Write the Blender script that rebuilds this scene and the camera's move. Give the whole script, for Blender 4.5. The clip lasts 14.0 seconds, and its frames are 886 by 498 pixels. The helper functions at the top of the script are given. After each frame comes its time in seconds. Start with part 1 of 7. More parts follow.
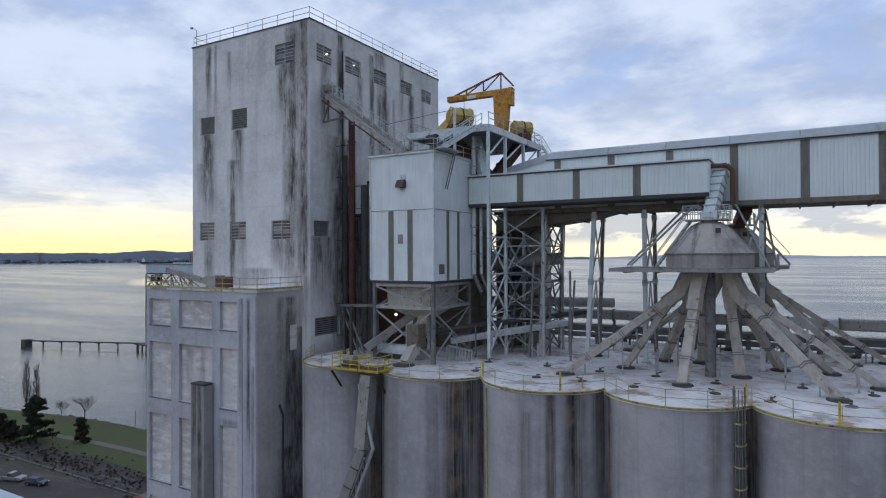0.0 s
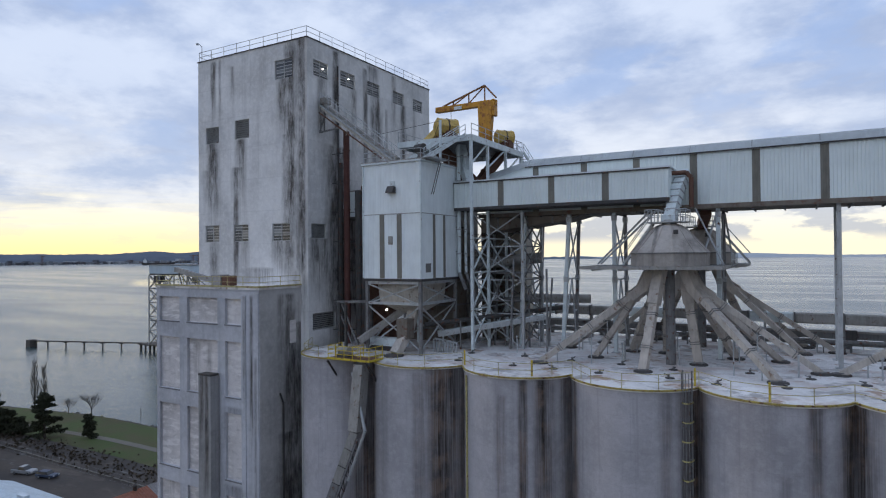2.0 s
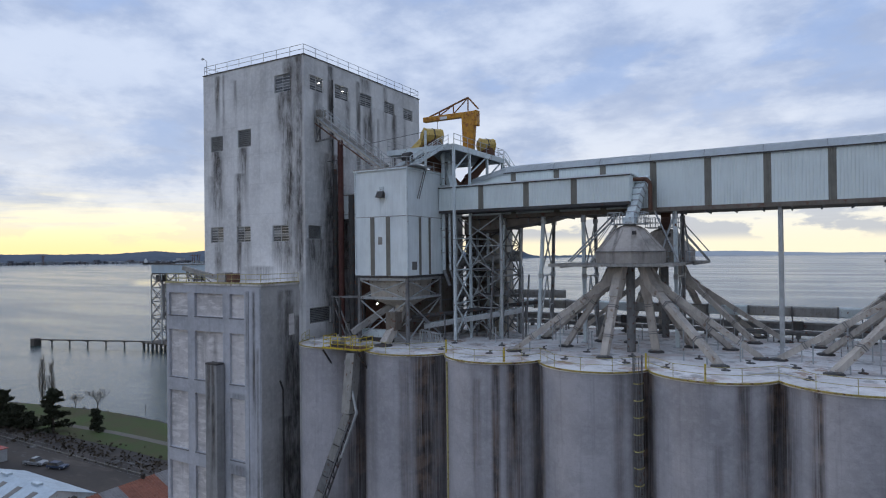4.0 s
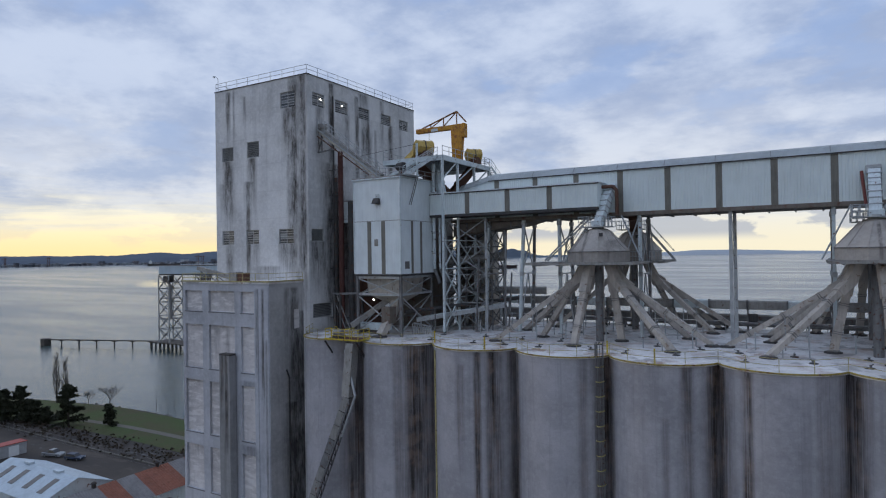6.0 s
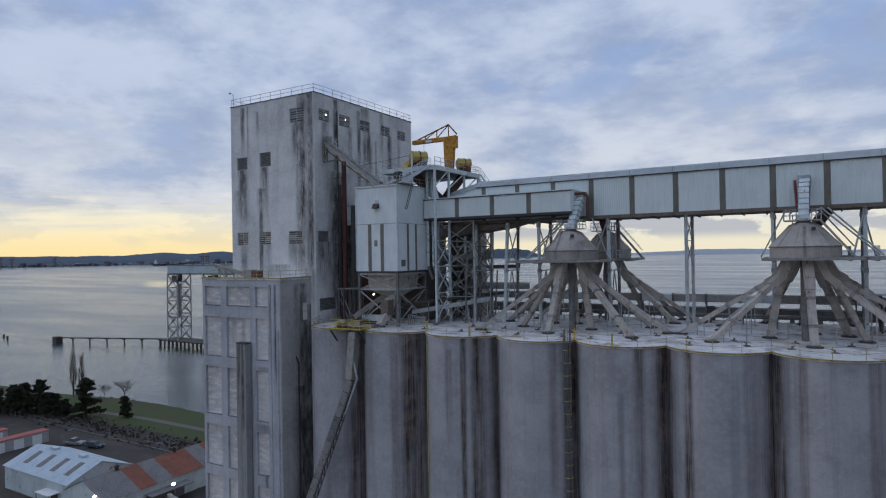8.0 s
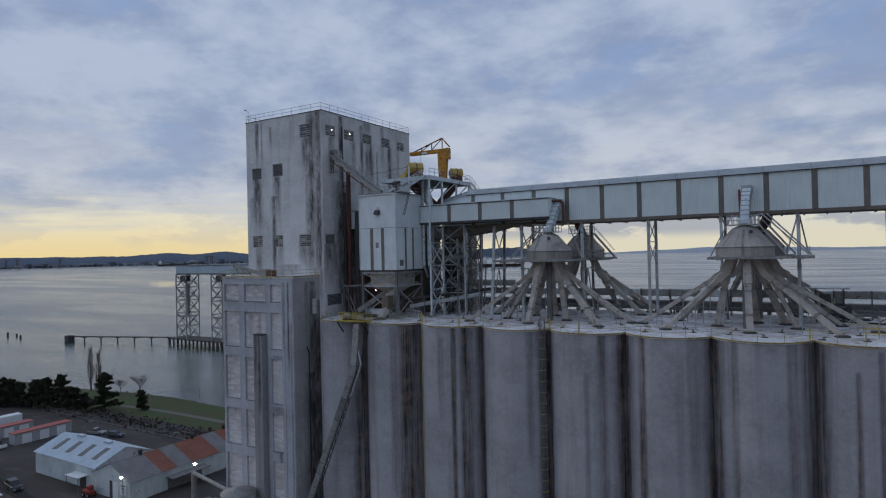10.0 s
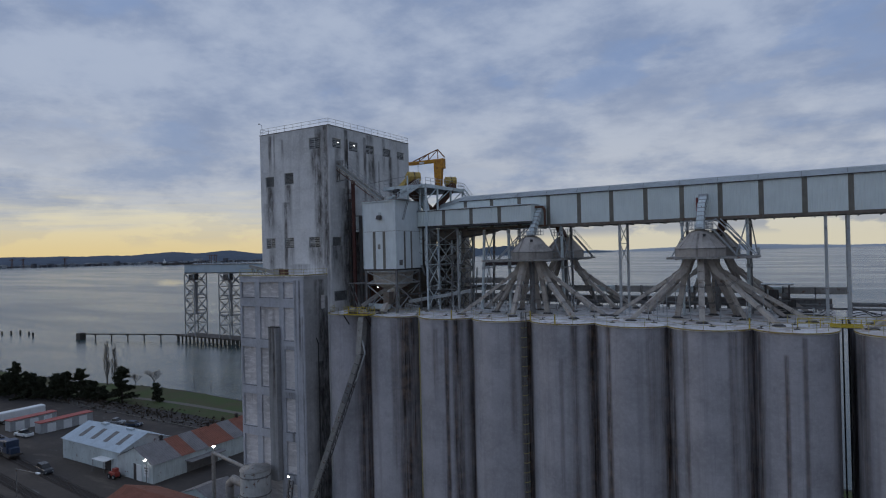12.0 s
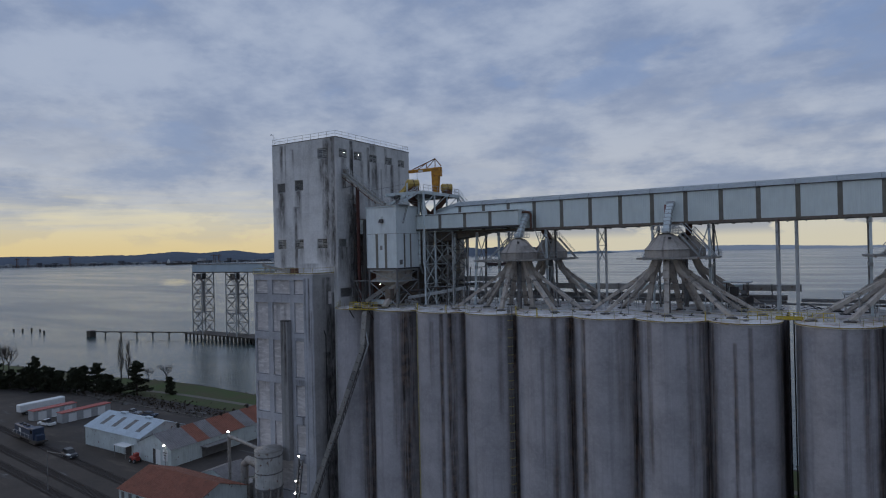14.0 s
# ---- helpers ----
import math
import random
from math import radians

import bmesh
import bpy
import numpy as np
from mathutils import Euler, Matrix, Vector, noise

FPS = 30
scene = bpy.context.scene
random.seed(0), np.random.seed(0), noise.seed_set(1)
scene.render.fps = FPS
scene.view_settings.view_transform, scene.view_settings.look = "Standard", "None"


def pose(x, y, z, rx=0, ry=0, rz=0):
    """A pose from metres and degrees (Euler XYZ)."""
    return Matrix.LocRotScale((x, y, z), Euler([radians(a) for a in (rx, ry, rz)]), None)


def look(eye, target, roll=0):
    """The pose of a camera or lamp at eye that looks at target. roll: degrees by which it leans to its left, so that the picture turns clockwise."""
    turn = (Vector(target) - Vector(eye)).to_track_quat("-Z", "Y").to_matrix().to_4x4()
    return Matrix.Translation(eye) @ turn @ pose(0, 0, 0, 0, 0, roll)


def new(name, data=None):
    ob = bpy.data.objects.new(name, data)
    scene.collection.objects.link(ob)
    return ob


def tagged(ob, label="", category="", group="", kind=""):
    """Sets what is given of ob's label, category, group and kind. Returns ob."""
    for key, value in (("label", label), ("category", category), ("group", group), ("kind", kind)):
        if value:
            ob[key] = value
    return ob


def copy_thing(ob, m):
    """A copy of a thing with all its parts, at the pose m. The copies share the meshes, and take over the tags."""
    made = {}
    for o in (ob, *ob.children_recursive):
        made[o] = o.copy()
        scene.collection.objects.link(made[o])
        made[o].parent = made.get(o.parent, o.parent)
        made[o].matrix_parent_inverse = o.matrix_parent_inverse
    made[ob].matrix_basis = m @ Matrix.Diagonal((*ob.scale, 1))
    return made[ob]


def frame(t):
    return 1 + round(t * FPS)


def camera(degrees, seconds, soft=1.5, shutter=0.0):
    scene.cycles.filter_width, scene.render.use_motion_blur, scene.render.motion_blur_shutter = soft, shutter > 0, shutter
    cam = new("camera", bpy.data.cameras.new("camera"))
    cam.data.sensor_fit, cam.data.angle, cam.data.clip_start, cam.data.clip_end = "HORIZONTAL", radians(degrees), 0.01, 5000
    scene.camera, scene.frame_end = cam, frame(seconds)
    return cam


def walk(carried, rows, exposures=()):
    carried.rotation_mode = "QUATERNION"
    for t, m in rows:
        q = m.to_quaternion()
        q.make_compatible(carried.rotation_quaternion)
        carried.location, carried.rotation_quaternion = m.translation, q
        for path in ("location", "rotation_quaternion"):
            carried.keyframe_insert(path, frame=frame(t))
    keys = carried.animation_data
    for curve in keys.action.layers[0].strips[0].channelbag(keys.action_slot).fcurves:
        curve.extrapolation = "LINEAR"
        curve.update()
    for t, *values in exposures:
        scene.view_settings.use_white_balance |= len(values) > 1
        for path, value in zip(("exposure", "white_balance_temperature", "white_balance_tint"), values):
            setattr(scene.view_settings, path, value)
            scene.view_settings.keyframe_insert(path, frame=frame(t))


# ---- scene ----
cam = camera(71.4, 14.0, 1.15)
PATH = [
    (0, (11.755, -2.845, 39.95), (10.759, -1.111, 39.97), -0.3),
    (0.5, (12.59, -3.687, 39.907), (11.593, -1.954, 39.928), -0.3),
    (1, (13.489, -4.588, 39.918), (12.492, -2.854, 39.938), -0.4),
    (1.5, (14.445, -5.483, 39.932), (13.447, -3.75, 39.952), -0.4),
    (2, (15.391, -6.376, 39.931), (14.392, -4.644, 39.951), -0.5),
    (2.5, (16.399, -7.298, 39.911), (15.399, -5.566, 39.931), -0.5),
    (3, (17.45, -8.264, 39.902), (16.449, -6.532, 39.921), -0.6),
    (5.3, (22.837, -13.979, 39.93), (21.836, -12.247, 39.944), -0.7),
    (5.5, (23.333, -14.49, 39.931), (22.327, -12.762, 39.946), -0.8),
    (6, (24.636, -15.946, 39.924), (23.626, -14.22, 39.941), -0.9),
    (6.5, (26.003, -17.48, 39.918), (24.99, -15.755, 39.934), -0.9),
    (7, (27.439, -19.134, 39.858), (26.423, -17.411, 39.875), -0.9),
    (7.5, (28.901, -20.907, 39.835), (27.882, -19.186, 39.851), -1.0),
    (8, (30.454, -22.862, 39.837), (29.433, -21.142, 39.853), -1.0),
    (10.5, (38.516, -32.987, 40.046), (37.484, -31.274, 40.059), -1.3),
    (11, (40.156, -35.047, 40.071), (39.121, -33.335, 40.084), -1.3),
    (11.5, (41.784, -37.121, 40.227), (40.747, -35.41, 40.237), -1.4),
    (12, (43.391, -39.258, 40.374), (42.353, -37.549, 40.382), -1.4),
    (12.5, (44.985, -41.393, 40.47), (43.946, -39.684, 40.475), -1.4),
    (13, (46.576, -43.42, 40.506), (45.535, -41.712, 40.511), -1.4),
    (13.5, (48.203, -45.428, 40.482), (47.159, -43.721, 40.488), -1.4),
    (14, (49.765, -47.406, 40.427), (48.719, -45.702, 40.436), -1.3),
]
EXPOSURE = [(0.0, 0.17, 6480.0, 10.0), (3.0, 0.14, 6450.0, 10.0), (5.5, -0.02, 6370.0, 10.0), (8.0, -0.19, 6330.0, 10.0), (10.5, -0.52, 6230.0, 10.0), (14.0, -0.68, 6180.0, 10.0)]
walk(cam, [(t, look(eye, target, roll)) for t, eye, target, roll in PATH], EXPOSURE)

GROUND, WATER, ROOF = -9.5, -16.5, 30.5


# ---- node helpers ----
class Tree:
    """Short hand for building a node tree."""

    def __init__(self, tree):
        self.t = tree
        tree.nodes.clear()

    def n(self, kind):
        return self.t.nodes.new(kind)

    def link(self, a, b):
        self.t.links.new(a, b)

    def put(self, socket, value):
        if isinstance(value, (int, float)):
            socket.default_value = value
        elif isinstance(value, (tuple, list)):
            socket.default_value = (*value, 1.0) if len(value) == 3 and socket.type == "RGBA" else value
        else:
            self.link(value, socket)

    def math(self, op, a, b=0.0, c=None, clamp=False):
        node = self.n("ShaderNodeMath")
        node.operation, node.use_clamp = op, clamp
        self.put(node.inputs[0], a)
        self.put(node.inputs[1], b)
        if c is not None:
            self.put(node.inputs[2], c)
        return node.outputs[0]

    def vmath(self, op, a, b):
        node = self.n("ShaderNodeVectorMath")
        node.operation = op
        self.put(node.inputs[0], a)
        self.put(node.inputs[1], b)
        return node.outputs[0]

    def mix(self, f, a, b, blend="MIX"):
        node = self.n("ShaderNodeMix")
        node.data_type, node.blend_type = "RGBA", blend
        self.put(node.inputs[0], f)
        self.put(node.inputs[6], a)
        self.put(node.inputs[7], b)
        return node.outputs[2]

    def noise(self, vec, scale, detail=4.0, rough=0.55, dist=0.0):
        node = self.n("ShaderNodeTexNoise")
        self.put(node.inputs["Vector"], vec)
        node.inputs["Scale"].default_value = scale
        node.inputs["Detail"].default_value = detail
        node.inputs["Roughness"].default_value = rough
        node.inputs["Distortion"].default_value = dist
        return node.outputs[0]

    def span(self, v, a, b, lo=0.0, hi=1.0):
        node = self.n("ShaderNodeMapRange")
        node.interpolation_type = "SMOOTHSTEP"
        self.put(node.inputs[0], v)
        for i, w in enumerate((a, b, lo, hi)):
            node.inputs[i + 1].default_value = w
        return node.outputs[0]


# ---- world: broken overcast at dusk, bright gap low over the far shore ----
SUN_EL, SUN_AZ = 6.0, 92.0  # azimuth left of +y
world = bpy.data.worlds.new("dusk_sky")
scene.world = world
world.use_nodes = True
T = Tree(world.node_tree)
d = T.n("ShaderNodeTexCoord").outputs["Generated"]
sep = T.n("ShaderNodeSeparateXYZ")
T.link(d, sep.inputs[0])
dx, dy, dz = sep.outputs
sky = T.n("ShaderNodeTexSky")
sky.sky_type, sky.sun_disc, sky.sun_elevation, sky.sun_rotation = "NISHITA", False, radians(SUN_EL + 4), radians(-SUN_AZ)
# clouds on a flat layer overhead: direction divided by its height
up = T.math("MAXIMUM", dz, 0.02)
h = T.math("ADD", up, 0.16)
comb = T.n("ShaderNodeCombineXYZ")
T.link(T.math("DIVIDE", dx, h), comb.inputs[0])
T.link(T.math("DIVIDE", dy, h), comb.inputs[1])
comb.inputs[2].default_value = 3.7
deck = comb.outputs[0]
n1 = T.noise(deck, 1.45, 9.0, 0.55, 0.0)
n2 = T.noise(deck, 4.2, 9.0, 0.58, 0.0)
n3 = T.noise(T.vmath("MULTIPLY", d, (1.0, 1.0, 2.0)), 9.0, 8.0, 0.6, 0.0)
body = T.math("ADD", T.math("ADD", T.math("MULTIPLY", n1, 0.50), T.math("MULTIPLY", n2, 0.24)), T.math("MULTIPLY", n3, 0.26))
dark = T.span(body, 0.40, 0.59)
gap = T.span(n1, 0.54, 0.62)
cloud = T.mix(dark, (0.60, 0.68, 0.84), (0.35, 0.44, 0.64))
clear = T.mix(1.0, sky.outputs[0], (0.13, 0.13, 0.13), "MULTIPLY")
blue = T.mix(0.82, clear, (0.34, 0.50, 0.86))
over = T.mix(T.math("MULTIPLY", gap, 0.42), cloud, blue)
# thinner, paler cloud towards the horizon
thin_deck = T.mix(T.span(T.math("ADD", T.math("MULTIPLY", T.noise(deck, 1.1, 7.0, 0.6), 0.6), T.math("MULTIPLY", n3, 0.4)), 0.42, 0.58), (0.86, 0.86, 0.85), (0.48, 0.54, 0.66))
over = T.mix(T.span(dz, 0.06, 0.30, 0.62, 0.0), over, thin_deck)
# glow through the gap between cloud deck and horizon, strongest where the sun went down
ca, sa = math.cos(radians(SUN_AZ)), math.sin(radians(SUN_AZ))
toward = T.math("ADD", T.math("MULTIPLY", dx, -sa), T.math("MULTIPLY", dy, ca))
side = T.span(toward, 0.15, 0.92)
wisp = T.noise(T.vmath("MULTIPLY", d, (2.0, 2.0, 26.0)), 3.0, 5.0, 0.6, 0.3)
edge = T.math("ADD", dz, T.math("MULTIPLY", T.math("SUBTRACT", wisp, 0.5), 0.09))
low = T.span(edge, 0.035, 0.11, 1.0, 0.0)
warm = T.mix(side, (0.98, 0.89, 0.66), (1.12, 0.87, 0.42))
pale = T.mix(T.span(dz, 0.0, 0.075), warm, T.mix(side, (0.90, 0.89, 0.82), (1.10, 1.00, 0.72)))
puffs = T.span(T.noise(T.vmath("MULTIPLY", d, (1.0, 1.0, 2.6)), 7.0, 7.0, 0.54, 0.0), 0.47, 0.525)
bank = T.math("MULTIPLY", T.math("MULTIPLY", puffs, T.span(dz, 0.012, 0.03)), T.span(toward, 0.30, 0.75, 1.0, 0.25))
pale = T.mix(T.math("MULTIPLY", bank, 0.82), pale, (0.47, 0.50, 0.56))
view = T.mix(low, over, pale)
# an overcast dome is brighter overhead than near the horizon
lift = T.span(dz, 0.30, 0.85, 1.0, 1.25)
# away from the set sun the dusk sky is dimmer
dusk = T.span(toward, -0.95, -0.10, 0.50, 1.0)
lit = T.mix(1.0, T.mix(1.0, view, lift, "MULTIPLY"), dusk, "MULTIPLY")
bg = T.n("ShaderNodeBackground")
T.link(lit, bg.inputs[0])
bg.inputs[1].default_value = 1.03
T.link(bg.outputs[0], T.n("ShaderNodeOutputWorld").inputs[0])

sun = new("sun", bpy.data.lights.new("sun", "SUN"))
sun.data.energy, sun.data.angle, sun.data.color = 0.5, radians(14), (1.0, 0.83, 0.62)
sun.matrix_world = look((-sa * 100, ca * 100, 100 * math.tan(radians(SUN_EL + 4))), (0, 0, 0))


# ---- materials ----
def material(name):
    m = bpy.data.materials.new(name)
    m.use_nodes = True
    tr = Tree(m.node_tree)
    out = tr.n("ShaderNodeOutputMaterial")
    bs = tr.n("ShaderNodeBsdfPrincipled")
    tr.link(bs.outputs[0], out.inputs[0])
    return m, tr, bs


def place(tr):
    return tr.n("ShaderNodeNewGeometry").outputs["Position"]


def relief(tr, bs, height, strength, distance=0.02):
    b = tr.n("ShaderNodeBump")
    b.inputs["Strength"].default_value, b.inputs["Distance"].default_value = strength, distance
    tr.link(height, b.inputs["Height"])
    tr.link(b.outputs[0], bs.inputs["Normal"])


def plain(name, colour, rough=0.6, metal=0.0, dirt=0.25, scale=1.2, rust=0.0, rust_colour=(0.13, 0.055, 0.03)):
    """Painted or bare metal, rubber, board: two scales of grime and optional rust."""
    m, tr, bs = material(name)
    p = place(tr)
    a = tr.noise(p, scale, 5)
    b = tr.noise(tr.vmath("MULTIPLY", p, (1, 1, 0.18)), scale * 6, 4)
    g = tr.span(tr.math("ADD", tr.math("MULTIPLY", a, 0.6), tr.math("MULTIPLY", b, 0.4)), 0.38, 0.66)
    c = tr.mix(tr.math("MULTIPLY", g, dirt), colour, tuple(v * 0.45 for v in colour))
    if rust:
        r = tr.span(tr.noise(p, scale * 2.3, 6, 0.65), 0.62 - 0.22 * rust, 0.70 - 0.14 * rust)
        c = tr.mix(r, c, rust_colour)
    tr.put(bs.inputs["Base Color"], c)
    tr.put(bs.inputs["Roughness"], tr.span(b, 0.3, 0.7, max(rough - 0.1, 0.03), min(rough + 0.12, 1.0)))
    bs.inputs["Metallic"].default_value = metal
    relief(tr, bs, b, 0.12)
    return m


def concrete(name, colour, streaks=(), rain=0.5, axis=0, patch=None, seams=0.0, stain=(0.055, 0.052, 0.050), rusty=(0.11, 0.095, 0.085), widen=1.25, wavy=None, grain=1.0, ragged_z=1.0):
    """Weathered cast concrete. streaks: (centre along axis, half width, top z, bottom z, strength) of run-off stains."""
    m, tr, bs = material(name)
    p = place(tr)
    s = tr.n("ShaderNodeSeparateXYZ")
    tr.link(p, s.inputs[0])
    u, z = s.outputs[axis], s.outputs[2]
    big = tr.noise(p, 0.16, 5, 0.6)
    fine = tr.noise(p, 2.2, 6, 0.62)
    runs = tr.noise(tr.vmath("MULTIPLY", p, (1, 1, 0.045)), 0.85, 7, 0.62)
    thin = tr.noise(tr.vmath("MULTIPLY", p, (1, 1, 0.03)), 3.6, 5, 0.6)
    c = tr.mix(tr.span(big, 0.35, 0.68), colour, tuple(v * 0.72 for v in colour))
    c = tr.mix(tr.math("MULTIPLY", tr.span(fine, 0.42, 0.7), 0.30), c, tuple(min(1, v * 1.25) for v in colour))
    c = tr.mix(tr.math("MULTIPLY", tr.span(runs, 0.50, 0.72), rain), c, tuple(v * 0.36 for v in colour))
    c = tr.mix(tr.math("MULTIPLY", tr.span(thin, 0.56, 0.70), rain * 0.55), c, tuple(v * 0.42 for v in colour))
    speck = tr.noise(p, 9.0, 6, 0.7)
    c = tr.mix(tr.math("MULTIPLY", tr.span(speck, 0.52, 0.68), 0.28 * grain), c, tuple(v * 0.5 for v in colour))
    blot = tr.noise(p, 0.75, 8, 0.7)
    c = tr.mix(tr.math("MULTIPLY", tr.span(blot, 0.53, 0.66), 0.32 * grain), c, tuple(v * 0.58 for v in colour))
    if wavy:
        lap = tr.noise(tr.vmath("MULTIPLY", p, (0.45, 0.45, 1.6)), 0.9, 6, 0.62, 0.5)
        c = tr.mix(tr.span(lap, 0.50, 0.60, 0.0, 0.7), c, wavy)
        c = tr.mix(tr.span(lap, 0.36, 0.44, 0.35, 0.0), c, tuple(v * 0.5 for v in colour))
    else:
        lap = fine
    if patch:
        c = tr.mix(tr.span(tr.noise(p, 0.30, 7, 0.66), 0.47, 0.62, 0.0, 0.8), c, patch)
        c = tr.mix(tr.span(tr.noise(tr.vmath("ADD", p, (31.0, 7.0, 0.0)), 0.42, 7, 0.66), 0.53, 0.62, 0.0, 0.75), c, (0.30, 0.29, 0.28))
        c = tr.mix(tr.span(tr.noise(tr.vmath("ADD", p, (5.0, 47.0, 0.0)), 0.5, 7, 0.7), 0.56, 0.64, 0.0, 0.75), c, (0.30, 0.17, 0.09))
    if streaks:
        wob = tr.math("MULTIPLY", tr.math("SUBTRACT", tr.noise(tr.vmath("MULTIPLY", p, (1, 1, 0.35 * ragged_z)), 0.9, 6, 0.7), 0.5), 1.7)
        ragged = tr.math("MULTIPLY", tr.math("SUBTRACT", thin, 0.5), 7.0)
        breakup = tr.span(tr.noise(tr.vmath("MULTIPLY", p, (1, 1, 0.3 * ragged_z)), 1.1, 6, 0.68), 0.30, 0.62, 0.35, 1.0)
        total = None
        for centre, half, top, bottom, strength in streaks:
            half = half * widen
            across = tr.math("ABSOLUTE", tr.math("ADD", tr.math("SUBTRACT", u, centre), tr.math("MULTIPLY", wob, half * 0.45)))
            mask = tr.span(across, half * 0.25, half * 1.25, min(1.0, strength * 1.3), 0.0)
            zz = tr.math("ADD", z, ragged)
            mask = tr.math("MULTIPLY", mask, tr.span(zz, bottom - 2.5, bottom + 4.0))
            mask = tr.math("MULTIPLY", mask, tr.span(z, top - 0.1, top + 0.3, 1.0, 0.0))
            total = mask if total is None else tr.math("MAXIMUM", total, mask)
        hair = tr.noise(tr.vmath("MULTIPLY", p, (1, 1, 0.05 * ragged_z)), 7.5, 6, 0.7)
        crisp = tr.span(hair, 0.34, 0.52, 0.55, 1.0)
        drip = tr.span(tr.noise(tr.vmath("MULTIPLY", p, (1, 1, 0.18 * ragged_z)), 3.0, 7, 0.72), 0.30, 0.50, 0.6, 1.0)
        tone = tr.mix(tr.span(tr.noise(p, 0.8, 4), 0.42, 0.64), stain, rusty)
        c = tr.mix(tr.math("MULTIPLY", tr.math("MULTIPLY", total, breakup), tr.math("MULTIPLY", crisp, drip)), c, tone)
    if seams:
        saw = tr.math("ABSOLUTE", tr.math("SUBTRACT", tr.math("FRACT", tr.math("DIVIDE", tr.math("ADD", z, tr.math("MULTIPLY", fine, 0.08)), seams)), 0.5))
        c = tr.mix(tr.math("MULTIPLY", tr.span(saw, 0.0, 0.03, 1.0, 0.0), 0.16), c, tuple(v * 0.5 for v in colour))
    tr.put(bs.inputs["Base Color"], c)
    bs.inputs["Roughness"].default_value = 0.92
    relief(tr, bs, tr.math("ADD", lap, tr.math("ADD", fine, tr.math("MULTIPLY", runs, 1.5))), 0.35, 0.05)
    return m


CON = (0.78, 0.78, 0.775)
TOWER_FRONT = concrete("tower_concrete_front", CON, [
    (-29.55, 0.42, 62.8, 36.0, 0.85), (-30.3, 1.3, 62.8, 33.0, 0.5), (-32.0, 0.5, 53.0, 44.0, 0.6), (-43.6, 1.3, 50.0, 46.0, 0.6), (-39.2, 1.0, 50.0, 45.5, 0.6),
    (-43.3, 0.42, 62.5, 56.8, 0.75), (-43.4, 0.95, 53.1, 44.5, 0.95), (-43.3, 0.7, 41.6, 37.0, 0.85),
    (-40.1, 0.25, 61.5, 57.0, 0.55), (-38.8, 0.8, 53.1, 49.5, 0.95), (-39.6, 0.42, 50.0, 37.0, 0.9), (-38.4, 0.7, 41.6, 39.5, 0.8),
    (-32.3, 0.8, 59.0, 53.0, 0.8), (-31.2, 0.75, 62.8, 42.0, 0.85), (-29.7, 0.55, 62.8, 40.0, 0.8), (-31.5, 0.9, 46.0, 37.0, 0.7), (-33.0, 0.9, 41.6, 38.5, 0.75),
    (-42.2, 0.2, 62.6, 55.5, 0.5), (-36.0, 2.6, 38.6, 36.6, 0.6)], rain=0.26, seams=3.6, grain=0.55)
TOWER_SIDE = concrete("tower_concrete_side", CON, [
    (44.6, 0.8, 59.2, 55.0, 0.5), (46.9, 0.55, 62.6, 50.0, 0.85), (50.1, 0.5, 59.1, 53.0, 0.6), (52.3, 0.45, 62.0, 49.0, 0.7), (53.8, 1.0, 62.6, 60.2, 0.85), (54.4, 1.1, 59.2, 50.0, 0.75),
    (58.2, 0.5, 62.6, 57.0, 0.6), (60.3, 0.55, 59.3, 50.0, 0.8), (56.6, 0.3, 58.0, 50.0, 0.5), (63.0, 0.3, 60.0, 52.0, 0.4), (44.2, 1.5, 41.8, 36.5, 0.8), (47.4, 2.2, 52.0, 31.0, 0.8), (50.0, 3.0, 44.0, 31.0, 0.75)], rain=0.26, axis=1, seams=3.6, grain=0.55)
BLOCK_FRONT = concrete("annex_concrete_front", (0.53, 0.54, 0.575), [
    (-31.0, 0.28, 36.0, 22.0, 0.9), (-32.0, 0.2, 36.0, 26.0, 0.6), (-30.4, 0.2, 30.0, 2.0, 0.5), (-33.6, 1.3, 24.8, 23.6, 0.85), (-33.6, 1.3, 17.0, 15.0, 0.7), (-36.2, 0.4, 12.0, 2.0, 0.6), (-33.0, 0.3, 12.0, 0.0, 0.7)], rain=0.28)
BLOCK_PANEL = concrete("annex_infill_render", (0.68, 0.645, 0.63), [(-39.5, 0.5, 31.0, 28.4, 0.5), (-37.5, 0.4, 31.0, 28.0, 0.5), (-43.0, 1.4, 25.9, 24.9, 0.6), (-43.0, 1.2, 16.6, 14.5, 0.5), (-38.0, 1.6, 16.6, 14.8, 0.5)], rain=0.14, wavy=(0.80, 0.77, 0.75))
BLOCK_SILL = concrete("annex_stained_sill", (0.23, 0.23, 0.24), rain=0.5)
BLOCK_SIDE = concrete("annex_concrete_side", (0.54, 0.53, 0.52), [(40.6, 0.7, 36.0, 22.0, 0.9), (41.6, 1.1, 33.0, -8.0, 0.95), (39.4, 0.5, 36.0, 29.0, 0.5), (41.0, 2.0, 22.0, -8.0, 0.8)], rain=0.35, axis=1)
SILO_STREAKS = []
